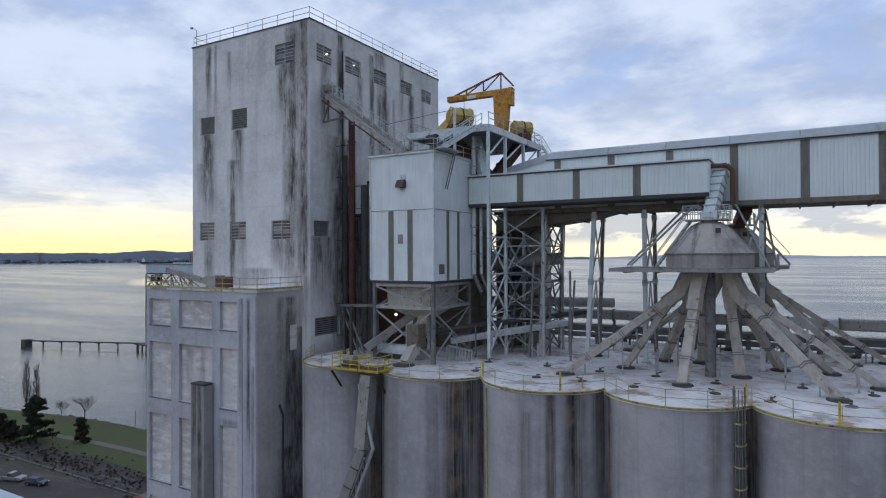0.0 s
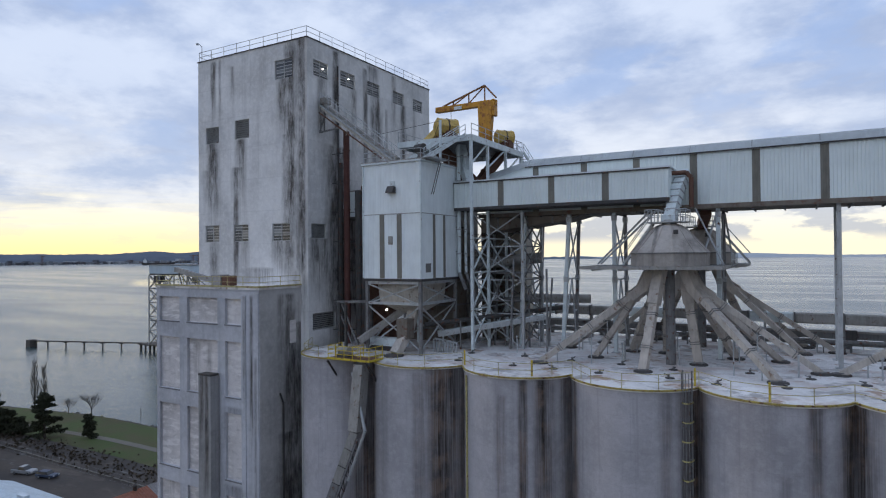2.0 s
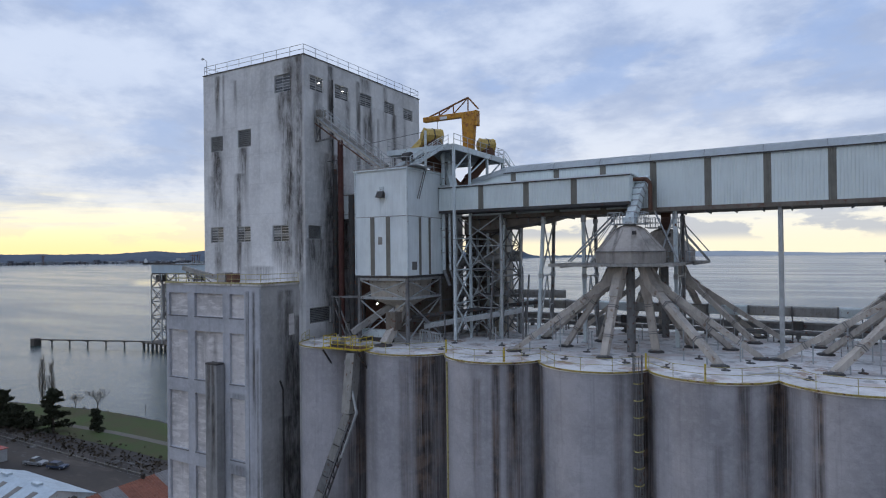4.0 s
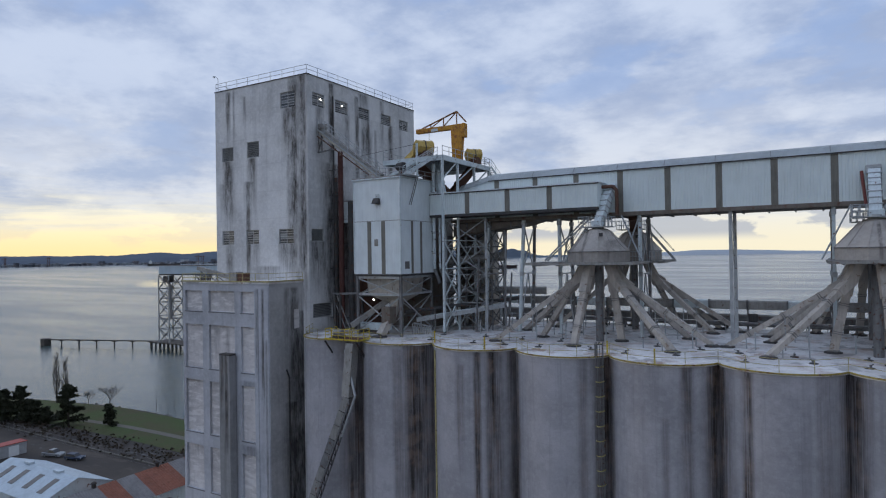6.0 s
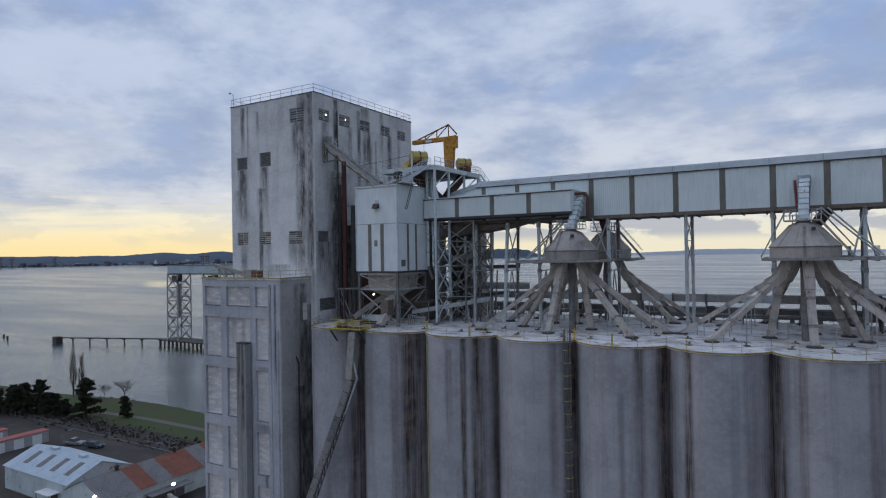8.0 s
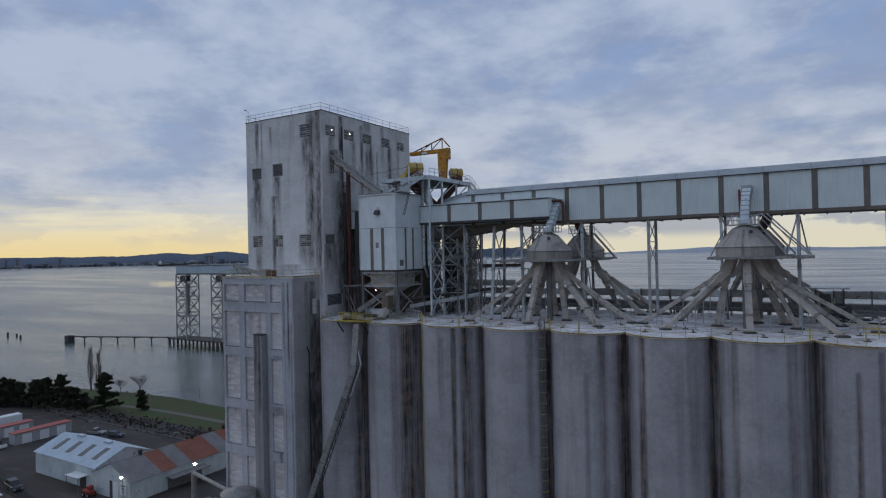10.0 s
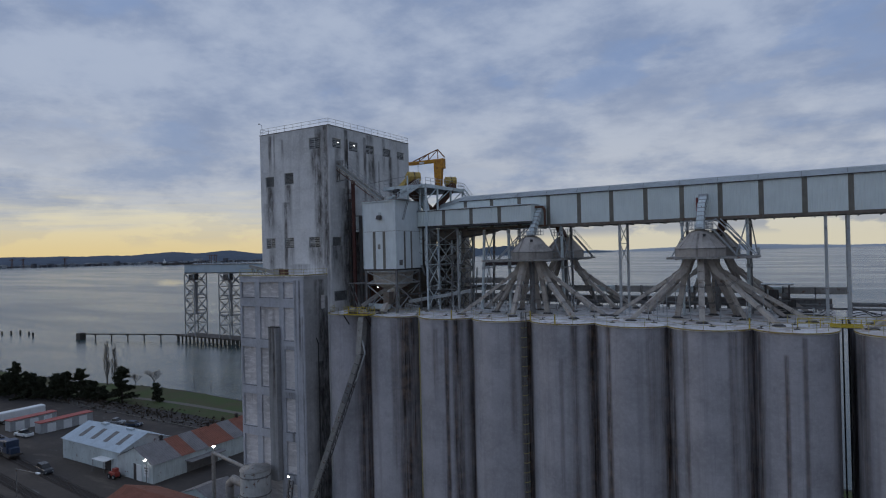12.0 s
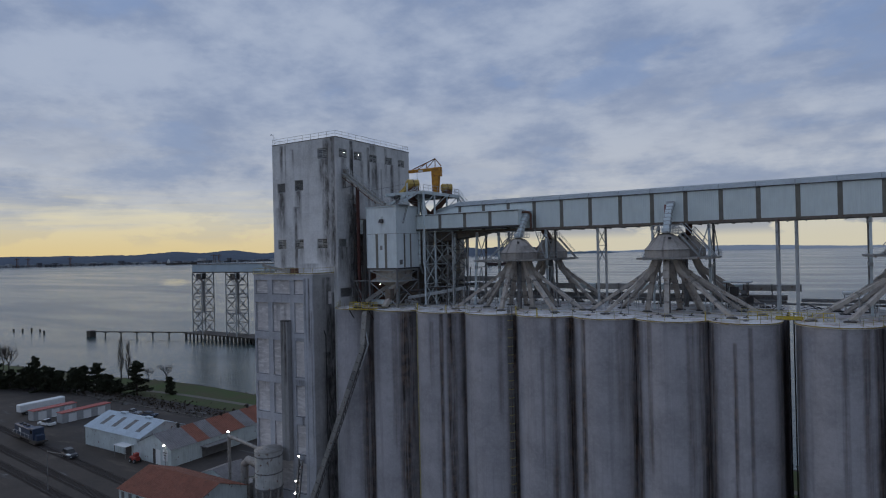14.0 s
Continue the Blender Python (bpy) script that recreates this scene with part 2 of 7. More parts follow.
for c0, h0, top, bot, st in ((-28.3, 0.7, 30.4, -9, .7), (-26.6, .35, 30.4, 12, .45), (-19.2, 1.2, 30.2, -9, .85), (-17.8, .5, 30.4, -9, .7), (-10.6, 1.0, 30.4, -9, .95), (-9.3, .6, 30.4, -9, .7), (-12.3, .5, 30, 8, .4),
                         (-3.0, .3, 30.4, -9, .75), (-1.6, .55, 30.4, -9, .85), (0.2, .7, 30.4, -9, .9), (-4.6, .35, 29, 20, .5), (9.0, .75, 30.4, -9, .95), (7.4, .35, 30.4, 14, .35),
                         (16.2, .45, 30.4, -9, .55), (18.4, .9, 30.4, -9, .85), (14.5, .3, 26, 10, .3), (20.6, .4, 30.4, 4, .8), (25.8, .5, 30.4, 14, .3), (27.6, .9, 30.4, -9, .95), (29.8, .35, 30.4, 10, .55),
                         (34.9, .45, 30.4, 8, .5), (36.8, 1.0, 30.4, -9, .97), (40.2, .25, 28, -9, .6), (42.0, .25, 30, 6, .45), (45.4, .7, 30.4, -9, .6), (47.2, .5, 30.4, -9, .5), (55.4, .6, 30.4, -9, .9), (51.8, .3, 30.4, 10, .5), (54.0, .4, 30.4, 5, .55)):
    SILO_STREAKS.append((c0, h0, top, bot, st))
SILO = concrete("silo_concrete", (0.45, 0.437, 0.458), SILO_STREAKS, rain=0.34, seams=1.22, stain=(0.030, 0.021, 0.016), rusty=(0.125, 0.080, 0.054), widen=1.3, ragged_z=0.18)
DECK = concrete("roof_concrete", (0.80, 0.785, 0.775), rain=0.0, patch=(0.56, 0.47, 0.43))
CONE_MAT = concrete("hopper_plaster", (0.46, 0.42, 0.38), [(5.1, .16, 42.5, 38.6, .9), (30.1, .14, 42.0, 38.6, .8), (3.4, .5, 41, 38.6, .5), (7.6, .5, 41, 38.6, .5)], rain=0.5)
YELLOW = plain("yellow_paint", (0.62, 0.47, 0.04), 0.6, dirt=0.5, scale=2.0, rust=0.25)
FADED = plain("faded_yellow_paint", (0.50, 0.44, 0.20), 0.7, dirt=0.6, scale=2.0, rust=0.35)
KERB = plain("worn_kerb_paint", (0.46, 0.37, 0.10), 0.75, dirt=0.65, scale=1.6, rust=0.45)
CRANE = plain("crane_yellow", (0.62, 0.29, 0.02), 0.5, dirt=0.5, scale=0.7, rust=0.48, rust_colour=(0.30, 0.10, 0.02))
DRUM = plain("drive_yellow", (0.60, 0.42, 0.11), 0.5, dirt=0.5, scale=1.5, rust=0.2)
RUSTY = plain("rusted_steel", (0.15, 0.075, 0.05), 0.8, dirt=0.6, scale=1.4, rust=0.4)
GALV = plain("galvanised_steel", (0.46, 0.48, 0.49), 0.5, 0.35, dirt=0.45, scale=1.3, rust=0.12)
PALE = plain("pale_painted_steel", (0.66, 0.73, 0.745), 0.55, dirt=0.35, scale=1.1, rust=0.08)
STEEL = plain("weathered_steel", (0.22, 0.22, 0.22), 0.7, 0.2, dirt=0.6, scale=1.2, rust=0.3)
BROWN = plain("brown_plate", (0.19, 0.16, 0.13), 0.75, dirt=0.5, scale=0.8, rust=0.3)
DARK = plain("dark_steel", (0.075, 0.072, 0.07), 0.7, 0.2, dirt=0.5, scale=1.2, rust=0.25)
DUCT = plain("grey_duct", (0.33, 0.32, 0.30), 0.65, 0.1, dirt=0.5, scale=1.0, rust=0.18)
SPOUT = plain("spout_steel", (0.50, 0.455, 0.405), 0.7, 0.0, dirt=0.55, scale=0.8, rust=0.16, rust_colour=(0.22, 0.15, 0.11))
CLAD = plain("pale_green_cladding", (0.74, 0.81, 0.80), 0.5, 0.0, dirt=0.16, scale=0.35, rust=0.0)
CLAD_BOX = plain("pale_blue_cladding", (0.80, 0.86, 0.87), 0.5, 0.0, dirt=0.22, scale=0.4)
STRIP = plain("weathered_skylight", (0.20, 0.19, 0.16), 0.6, dirt=0.4, scale=0.9)
ROOFM = plain("gallery_roofing", (0.66, 0.70, 0.71), 0.5, 0.1, dirt=0.25, scale=0.3)
CREAM = plain("cream_plate", (0.50, 0.46, 0.40), 0.7, dirt=0.5, scale=0.8, rust=0.15)
WHITE = plain("white_paint", (0.78, 0.80, 0.80), 0.6, dirt=0.2, scale=0.5)
LOUVRE = plain("grey_louvre", (0.17, 0.165, 0.16), 0.7, dirt=0.5)
FRAME = plain("window_steel", (0.48, 0.48, 0.47), 0.7, dirt=0.5)
BLACK = plain("black_rubber", (0.03, 0.03, 0.03), 0.8)


# ---- mesh helpers ----
def box(bm, x0, x1, y0, y1, z0, z1):
    v = [bm.verts.new((x, y, z)) for z in (z0, z1) for x, y in ((x0, y0), (x1, y0), (x1, y1), (x0, y1))]
    for f in ((3, 2, 1, 0), (4, 5, 6, 7), (0, 1, 5, 4), (1, 2, 6, 5), (2, 3, 7, 6), (3, 0, 4, 7)):
        bm.faces.new([v[i] for i in f])
    return bm


def frame_of(p, q):
    w = (Vector(q) - Vector(p)).normalized()
    a = Vector((0, 0, 1)) if abs(w.z) < 0.95 else Vector((0, 1, 0))
    s = w.cross(a).normalized()
    return s, s.cross(w).normalized()


def beam(bm, p, q, w, h=None):
    """A bar of w by h between two points; h stands upright."""
    p, q, h = Vector(p), Vector(q), h or w
    s, u = frame_of(p, q)
    v = [bm.verts.new(e + s * a * w / 2 + u * b * h / 2) for e in (p, q) for a, b in ((-1, -1), (1, -1), (1, 1), (-1, 1))]
    for f in ((0, 1, 2, 3), (7, 6, 5, 4), (0, 4, 5, 1), (1, 5, 6, 2), (2, 6, 7, 3), (3, 7, 4, 0)):
        bm.faces.new([v[i] for i in f])
    return bm


def tube(bm, p, q, r, n=10, r2=None, cap=True):
    p, q = Vector(p), Vector(q)
    s, u = frame_of(p, q)
    r2 = r if r2 is None else r2
    ring = [[bm.verts.new(e + (s * math.cos(k * math.tau / n) + u * math.sin(k * math.tau / n)) * rr) for k in range(n)] for e, rr in ((p, r), (q, r2))]
    for k in range(n):
        f = bm.faces.new((ring[0][k], ring[0][(k + 1) % n], ring[1][(k + 1) % n], ring[1][k]))
        f.smooth = n > 8
    if cap:
        bm.faces.new([bm.verts.new(v.co) for v in ring[0][::-1]])
        bm.faces.new([bm.verts.new(v.co) for v in ring[1]])
    return bm


def lathe(bm, cx, cy, profile, n=24, smooth=True, turn=0.0):
    """Profile rows (radius, z) turned round a vertical axis."""
    rings = [[bm.verts.new((cx + r * math.cos(turn + k * math.tau / n), cy + r * math.sin(turn + k * math.tau / n), z)) for k in range(n)] for r, z in profile]
    for a, b in zip(rings, rings[1:]):
        for k in range(n):
            f = bm.faces.new((a[k], a[(k + 1) % n], b[(k + 1) % n], b[k]))
            f.smooth = smooth
    bm.faces.new([bm.verts.new(v.co) for v in rings[0][::-1]])
    bm.faces.new([bm.verts.new(v.co) for v in rings[-1]])
    return bm


def prism(bm, outline, z0, z1):
    """An upright prism on a plan outline."""
    lo = [bm.verts.new((x, y, z0)) for x, y in outline]
    hi = [bm.verts.new((x, y, z1)) for x, y in outline]
    k = len(lo)
    for i in range(k):
        bm.faces.new((lo[i], lo[(i + 1) % k], hi[(i + 1) % k], hi[i]))
    bm.faces.new(lo[::-1])
    bm.faces.new(hi)
    return bm


def bevel(bm, width):
    bmesh.ops.bevel(bm, geom=bm.edges[:], offset=width, segments=1, affect="EDGES", profile=0.5)
    return bm


def sheet(bm, base, along, up, length, height, pitch=0.25, depth=0.04):
    """Ribbed cladding: base corner, two unit directions, with trapezoid ribs that run up."""
    base, along, up = Vector(base), Vector(along), Vector(up)
    out = along.cross(up).normalized()
    n = max(1, round(length / pitch))
    st = length / n
    cols = []
    for i in range(n):
        for f, dd in ((0.0, 0), (0.55, 0), (0.68, 1), (0.88, 1)):
            cols.append((i * st + f * st, dd * depth))
    cols.append((length, 0))
    low = [bm.verts.new(base + along * a + out * b) for a, b in cols]
    top = [bm.verts.new(base + along * a + out * b + up * height) for a, b in cols]
    for i in range(len(cols) - 1):
        bm.faces.new((low[i], low[i + 1], top[i + 1], top[i]))
    return bm


def holed(bm, base, along, length, z0, z1, holes, depth):
    """A wall face with real openings (u0, u1, z0, z1) and reveals of that depth; base is (x, y), along a plan direction; the face looks to the right of it turned down."""
    base, along = Vector((*base, 0)), Vector((*along, 0))
    back = Vector((-along.y, along.x, 0)) * depth
    us = sorted({0.0, length, *(h[0] for h in holes), *(h[1] for h in holes)})
    zs = sorted({z0, z1, *(h[2] for h in holes), *(h[3] for h in holes)})
    made = {}

    def v(u, z, b=0):
        key = (round(u, 4), round(z, 4), b)
        if key not in made:
            made[key] = bm.verts.new(base + along * u + Vector((0, 0, z)) + back * b)
        return made[key]

    for ua, ub in zip(us, us[1:]):
        for za, zb in zip(zs, zs[1:]):
            um, zm = (ua + ub) / 2, (za + zb) / 2
            if not any(h[0] < um < h[1] and h[2] < zm < h[3] for h in holes):
                bm.faces.new((v(ua, za), v(ub, za), v(ub, zb), v(ua, zb)))
    for a, b, c, e in holes:
        ring = [(a, c), (b, c), (b, e), (a, e)]
        for i in range(4):
            p, q = ring[i], ring[(i + 1) % 4]
            w = [bm.verts.new(base + along * u + Vector((0, 0, z)) + back * t) for (u, z), t in ((p, 0), (p, 1), (q, 1), (q, 0))]
            bm.faces.new(w)
    bmesh.ops.remove_doubles(bm, verts=bm.verts[:], dist=0.0005)
    return bm


def mesh_of(name, bm, mat):
    bmesh.ops.recalc_face_normals(bm, faces=bm.faces[:])
    me = bpy.data.meshes.new(name)
    bm.to_mesh(me)
    bm.free()
    me.materials.append(mat)
    return me


def part(name, bm, mat, parent=None, label="", kind=""):
    ob = new(name, mesh_of(name, bm, mat))
    if parent:
        ob.parent = parent
        ob.matrix_parent_inverse = parent.matrix_world.inverted()
    return tagged(ob, label, kind=kind)


def single(name, bm, mat, label, category="", group="", kind=""):
    return tagged(part(name, bm, mat), label, category, group, kind)


def share(name, me, parent, m, label=""):
    ob = new(name, me)
    ob.parent = parent
    ob.matrix_basis = m
    return tagged(ob, label)


def thing(name, at, label, category, group="", kind=""):
    ob = new(name)
    ob.empty_display_size = 0.3
    ob.location = at
    ob.matrix_world = Matrix.Translation(at)
    return tagged(ob, label, category, group, kind)


B = bmesh.new


def railing(name, pts, height, mat, label, spacing=1.8, r=0.03, closed=False, toe=0.0, group="", mids=1):
    """A pipe railing along a polyline: posts, a top rail, a middle rail and an optional toe board."""
    th = thing(name, pts[0], label, "railing", group)
    post = mesh_of("post", tube(B(), (0, 0, 0), (0, 0, height), r * 1.1, 6), mat)
    pts = [Vector(p) for p in pts]
    runs = list(zip(pts, pts[1:])) + ([(pts[-1], pts[0])] if closed else [])
    for a, b in runs:
        n = max(1, round((b - a).length / spacing))
        for i in range(n + (0 if (closed or b is not pts[-1]) else 1)):
            p = a.lerp(b, i / n)
            share("post", post, th, Matrix.Translation(p - Vector(th.location)))
    for k in range(mids + 1):
        bm = B()
        for a, b in runs:
            e = Vector((0, 0, height * (k + 1) / (mids + 1)))
            tube(bm, a + e, b + e, r, 6)
        part("rail", bm, mat, th)
    if toe:
        bm = B()
        for a, b in runs:
            beam(bm, a + Vector((0, 0, toe / 2)), b + Vector((0, 0, toe / 2)), 0.03, toe)
        part("toe_board", bm, mat, th)
    return th


def bars(th, segs, w, mat, name="brace"):
    """Each bar a part of its own."""
    for a, b in segs:
        part(name, beam(B(), a, b, w), mat, th)


def lattice(a, b, c, e, levels):
    """Bars of the bracing between two legs a-b and c-e."""
    a, b, c, e = (Vector(q) for q in (a, b, c, e))
    out = []
    for i in range(levels):
        f, g = i / levels, (i + 1) / levels
        out += [(a.lerp(b, g), c.lerp(e, g)), (a.lerp(b, f), c.lerp(e, g)), (c.lerp(e, f), a.lerp(b, g))]
    return out


# ---- glass and lamps ----
m_, tr_, bs_ = material("window_glass")
gp = place(tr_)
inf = tr_.n("ShaderNodeObjectInfo").outputs["Random"]
tr_.put(bs_.inputs["Base Color"], tr_.mix(tr_.span(inf, 0.25, 0.95), (0.04, 0.043, 0.047), (0.26, 0.27, 0.27)))
bs_.inputs["Roughness"].default_value = 0.18
relief(tr_, bs_, tr_.noise(gp, 1.5, 3), 0.2)
GLASS = m_


def glow(name, colour, power):
    m, tr, bs = material(name)
    bs.inputs["Base Color"].default_value = (0.8, 0.8, 0.8, 1)
    bs.inputs["Emission Color"].default_value = (*colour, 1)
    bs.inputs["Emission Strength"].default_value = power
    return m


LAMP = glow("lamp_glow", (1.0, 0.93, 0.82), 14.0)


# ---- ground, shore, water and far land ----
def ripple():
    m, tr, bs = material("sea_water")
    p = place(tr)
    far = tr.vmath("MULTIPLY", p, (1, 1, 0))
    w1 = tr.noise(tr.vmath("MULTIPLY", far, (1, 2.0, 1)), 0.16, 6, 0.62, 0.3)
    w2 = tr.noise(far, 0.9, 4, 0.6)
    w0 = tr.noise(tr.vmath("MULTIPLY", far, (1, 1.8, 1)), 0.04, 6, 0.66, 0.4)
    slick = tr.span(tr.noise(tr.vmath("MULTIPLY", far, (0.35, 1.6, 1)), 0.0065, 5, 0.6, 0.6), 0.36, 0.66)
    s = tr.n("ShaderNodeSeparateXYZ")
    tr.link(p, s.inputs[0])
    # a calm patch off the far port
    ox, oy = tr.math("ADD", s.outputs[0], 1150.0), tr.math("SUBTRACT", s.outputs[1], 790.0)
    along = tr.math("DIVIDE", tr.math("ADD", tr.math("MULTIPLY", ox, -0.83), tr.math("MULTIPLY", oy, 0.56)), 210.0)
    across = tr.math("DIVIDE", tr.math("ADD", tr.math("MULTIPLY", ox, 0.56), tr.math("MULTIPLY", oy, 0.83)), 34.0)
    dist = tr.math("ADD", tr.math("ADD", tr.math("MULTIPLY", along, along), tr.math("MULTIPLY", across, across)), tr.math("MULTIPLY", tr.noise(far, 0.03, 5, 0.7), 2.2))
    calm = tr.span(dist, 1.0, 2.4, 0.8, 0.0)
    reach = tr.math("SQRT", tr.math("ADD", tr.math("MULTIPLY", s.outputs[0], s.outputs[0]), tr.math("MULTIPLY", s.outputs[1], s.outputs[1])))
    tr.put(bs.inputs["Base Color"], tr.mix(slick, (0.036, 0.058, 0.058), (0.056, 0.082, 0.080)))
    tr.put(bs.inputs["Roughness"], tr.math("MULTIPLY", tr.math("ADD", 0.15, tr.math("MULTIPLY", slick, 0.10)), tr.math("SUBTRACT", 1.0, tr.math("MULTIPLY", calm, 0.85))))
    bs.inputs["IOR"].default_value = 1.33
    b = tr.n("ShaderNodeBump")
    b.inputs["Distance"].default_value = 0.28
    tr.put(b.inputs["Strength"], tr.math("MULTIPLY", tr.span(reach, 1000.0, 3000.0, 0.62, 0.34), tr.math("SUBTRACT", 1.0, tr.math("MULTIPLY", calm, 0.85))))
    tr.link(tr.math("ADD", tr.math("MULTIPLY", w0, 0.9), tr.math("ADD", w1, tr.math("MULTIPLY", w2, 0.45))), b.inputs["Height"])
    tr.link(b.outputs[0], bs.inputs["Normal"])
    return m


SEA = ripple()
bm = B()
radii = [0, 60, 130, 200, 300, 450, 700, 1000, 1500, 2200, 3200, 4200, 4850]
rows = []
for r in radii[1:]:
    rows.append([bm.verts.new((r * math.cos(k * math.tau / 96), r * math.sin(k * math.tau / 96), WATER + max(0, r - 700) * 0.0063)) for k in range(96)])
c0 = bm.verts.new((0, 0, WATER))
for k in range(96):
    bm.faces.new((c0, rows[0][k], rows[0][(k + 1) % 96]))
    for a, b in zip(rows, rows[1:]):
        f = bm.faces.new((a[k], b[k], b[(k + 1) % 96], a[(k + 1) % 96]))
single("water", bm, SEA, "grey rippled bay water that reaches the far shore", "water", kind="structure")


def shore_y(x):
    return 108 - 0.10 * max(0, -150 - x) + 4 * noise.noise((x * 0.02, 3.1, 0)) + 1.5 * noise.noise((x * 0.11, 8.1, 0))


m_, tr_, bs_ = material("yard_ground")
p_ = place(tr_)
g1, g2 = tr_.noise(p_, 0.06, 6, 0.6), tr_.noise(p_, 1.4, 5, 0.6)
col = tr_.mix(tr_.span(g1, 0.38, 0.62), (0.034, 0.028, 0.025), (0.058, 0.047, 0.039))
col = tr_.mix(tr_.math("MULTIPLY", tr_.span(g2, 0.45, 0.7), 0.5), col, (0.028, 0.026, 0.025))
g3 = tr_.noise(tr_.vmath("MULTIPLY", p_, (0.25, 1.0, 1.0)), 0.22, 7, 0.66, 0.4)
col = tr_.mix(tr_.span(g3, 0.55, 0.68, 0.0, 0.7), col, (0.105, 0.088, 0.072))
col = tr_.mix(tr_.span(g3, 0.34, 0.44, 0.7, 0.0), col, (0.018, 0.017, 0.017))
tr_.put(bs_.inputs["Base Color"], col)
tr_.put(bs_.inputs["Roughness"], tr_.span(g3, 0.30, 0.42, 0.35, 0.9))
relief(tr_, bs_, g2, 0.4, 0.05)
YARD = m_
m_, tr_, bs_ = material("grass")
p_ = place(tr_)
g1, g2 = tr_.noise(p_, 0.09, 6, 0.6), tr_.noise(p_, 2.4, 5, 0.7)
col = tr_.mix(tr_.span(g1, 0.36, 0.64), (0.042, 0.070, 0.010), (0.062, 0.054, 0.020))
col = tr_.mix(tr_.math("MULTIPLY", tr_.span(g2, 0.4, 0.7), 0.6), col, (0.034, 0.050, 0.014))
tr_.put(bs_.inputs["Base Color"], col)
bs_.inputs["Roughness"].default_value = 0.95
relief(tr_, bs_, g2, 0.6, 0.1)
GRASS = m_
PATHM = plain("path_gravel", (0.13, 0.12, 0.10), 0.9, dirt=0.3, scale=0.5)
RIPRAP = plain("shore_rock", (0.12, 0.115, 0.10), 0.9, dirt=0.6, scale=0.7)

bm = B()
edge = [(x, shore_y(x)) for x in range(-900, 701, 20)]
rows = [[bm.verts.new((x, y, GROUND)) for x, y in edge], [bm.verts.new((x, -700, GROUND)) for x, y in edge]]
toe = [bm.verts.new((x, y + 12, WATER - 1.0)) for x, y in edge]
for i in range(len(edge) - 1):
    bm.faces.new((rows[1][i], rows[1][i + 1], rows[0][i + 1], rows[0][i]))
    bm.faces.new((rows[0][i], rows[0][i + 1], toe[i + 1], toe[i]))
single("ground", bm, YARD, "dark gravel and worn asphalt yard behind the shore", "ground", kind="structure")


def strip(name, x0, x1, lo, hi, z, mat, label, category, step=8):
    bm = B()
    n = max(1, int((x1 - x0) / step))
    a, b = [], []
    for i in range(n + 1):
        x = x0 + (x1 - x0) * i / n
        a.append(bm.verts.new((x, lo(x), z)))
        b.append(bm.verts.new((x, hi(x), z)))
    for i in range(n):
        bm.faces.new((a[i], a[i + 1], b[i + 1], b[i]))
    return single(name, bm, mat, label, category, kind="structure")


strip("grass", -420, 300, lambda x: 86 + 3 * noise.noise((x * 0.03, 1, 0)) - 0.04 * max(0, -150 - x), lambda x: shore_y(x) - 0.8, GROUND + 0.05, GRASS, "green winter grass strip along the shore", "grass")
strip("path", -420, 300, lambda x: 92.0 + 2.5 * noise.noise((x * 0.012, 5, 0)) - 0.06 * max(0, -150 - x), lambda x: 94.2 + 2.5 * noise.noise((x * 0.012, 5, 0)) - 0.06 * max(0, -150 - x), GROUND + 0.09, PATHM, "pale gravel footpath through the grass", "path")
strip("verge", -420, 200, lambda x: 76.5, lambda x: 77.0, GROUND + 0.16, PATHM, "low concrete kerb between yard and grass", "kerb")
# rocks along the water's edge
bm = B()
rng = random.Random(4)
for i in range(900):
    x = rng.uniform(-380, 120)
    t = rng.random()
    y, z, s = shore_y(x) + t * 10.5, GROUND - t * 7.0, rng.uniform(0.3, 0.9)
    mtx = Matrix.LocRotScale((x, y, z), Euler((rng.random() * 6, rng.random() * 6, rng.random() * 6)), (s, s * rng.uniform(0.6, 1), s * rng.uniform(0.5, 0.9)))
    vs = [bm.verts.new(mtx @ Vector(c)) for c in ((1, 0, 0), (-1, 0, 0.1), (0, 1, 0), (0.1, -1, 0), (0, 0, 1), (0, 0.1, -1))]
    for a, b, c in ((0, 2, 4), (2, 1, 4), (1, 3, 4), (3, 0, 4), (2, 0, 5), (1, 2, 5), (3, 1, 5), (0, 3, 5)):
        bm.faces.new((vs[a], vs[b], vs[c]))
single("shore_rocks", bm, RIPRAP, "dark broken rocks along the water line", "rocks", kind="stuff")


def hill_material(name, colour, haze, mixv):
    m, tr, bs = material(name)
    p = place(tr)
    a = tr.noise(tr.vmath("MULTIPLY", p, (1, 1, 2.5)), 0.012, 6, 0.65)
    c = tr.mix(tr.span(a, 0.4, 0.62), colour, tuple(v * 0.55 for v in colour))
    # distance haze is mixed into the base colour, mixv sets how much
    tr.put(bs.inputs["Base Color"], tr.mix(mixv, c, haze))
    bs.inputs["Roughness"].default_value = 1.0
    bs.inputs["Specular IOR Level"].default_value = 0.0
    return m


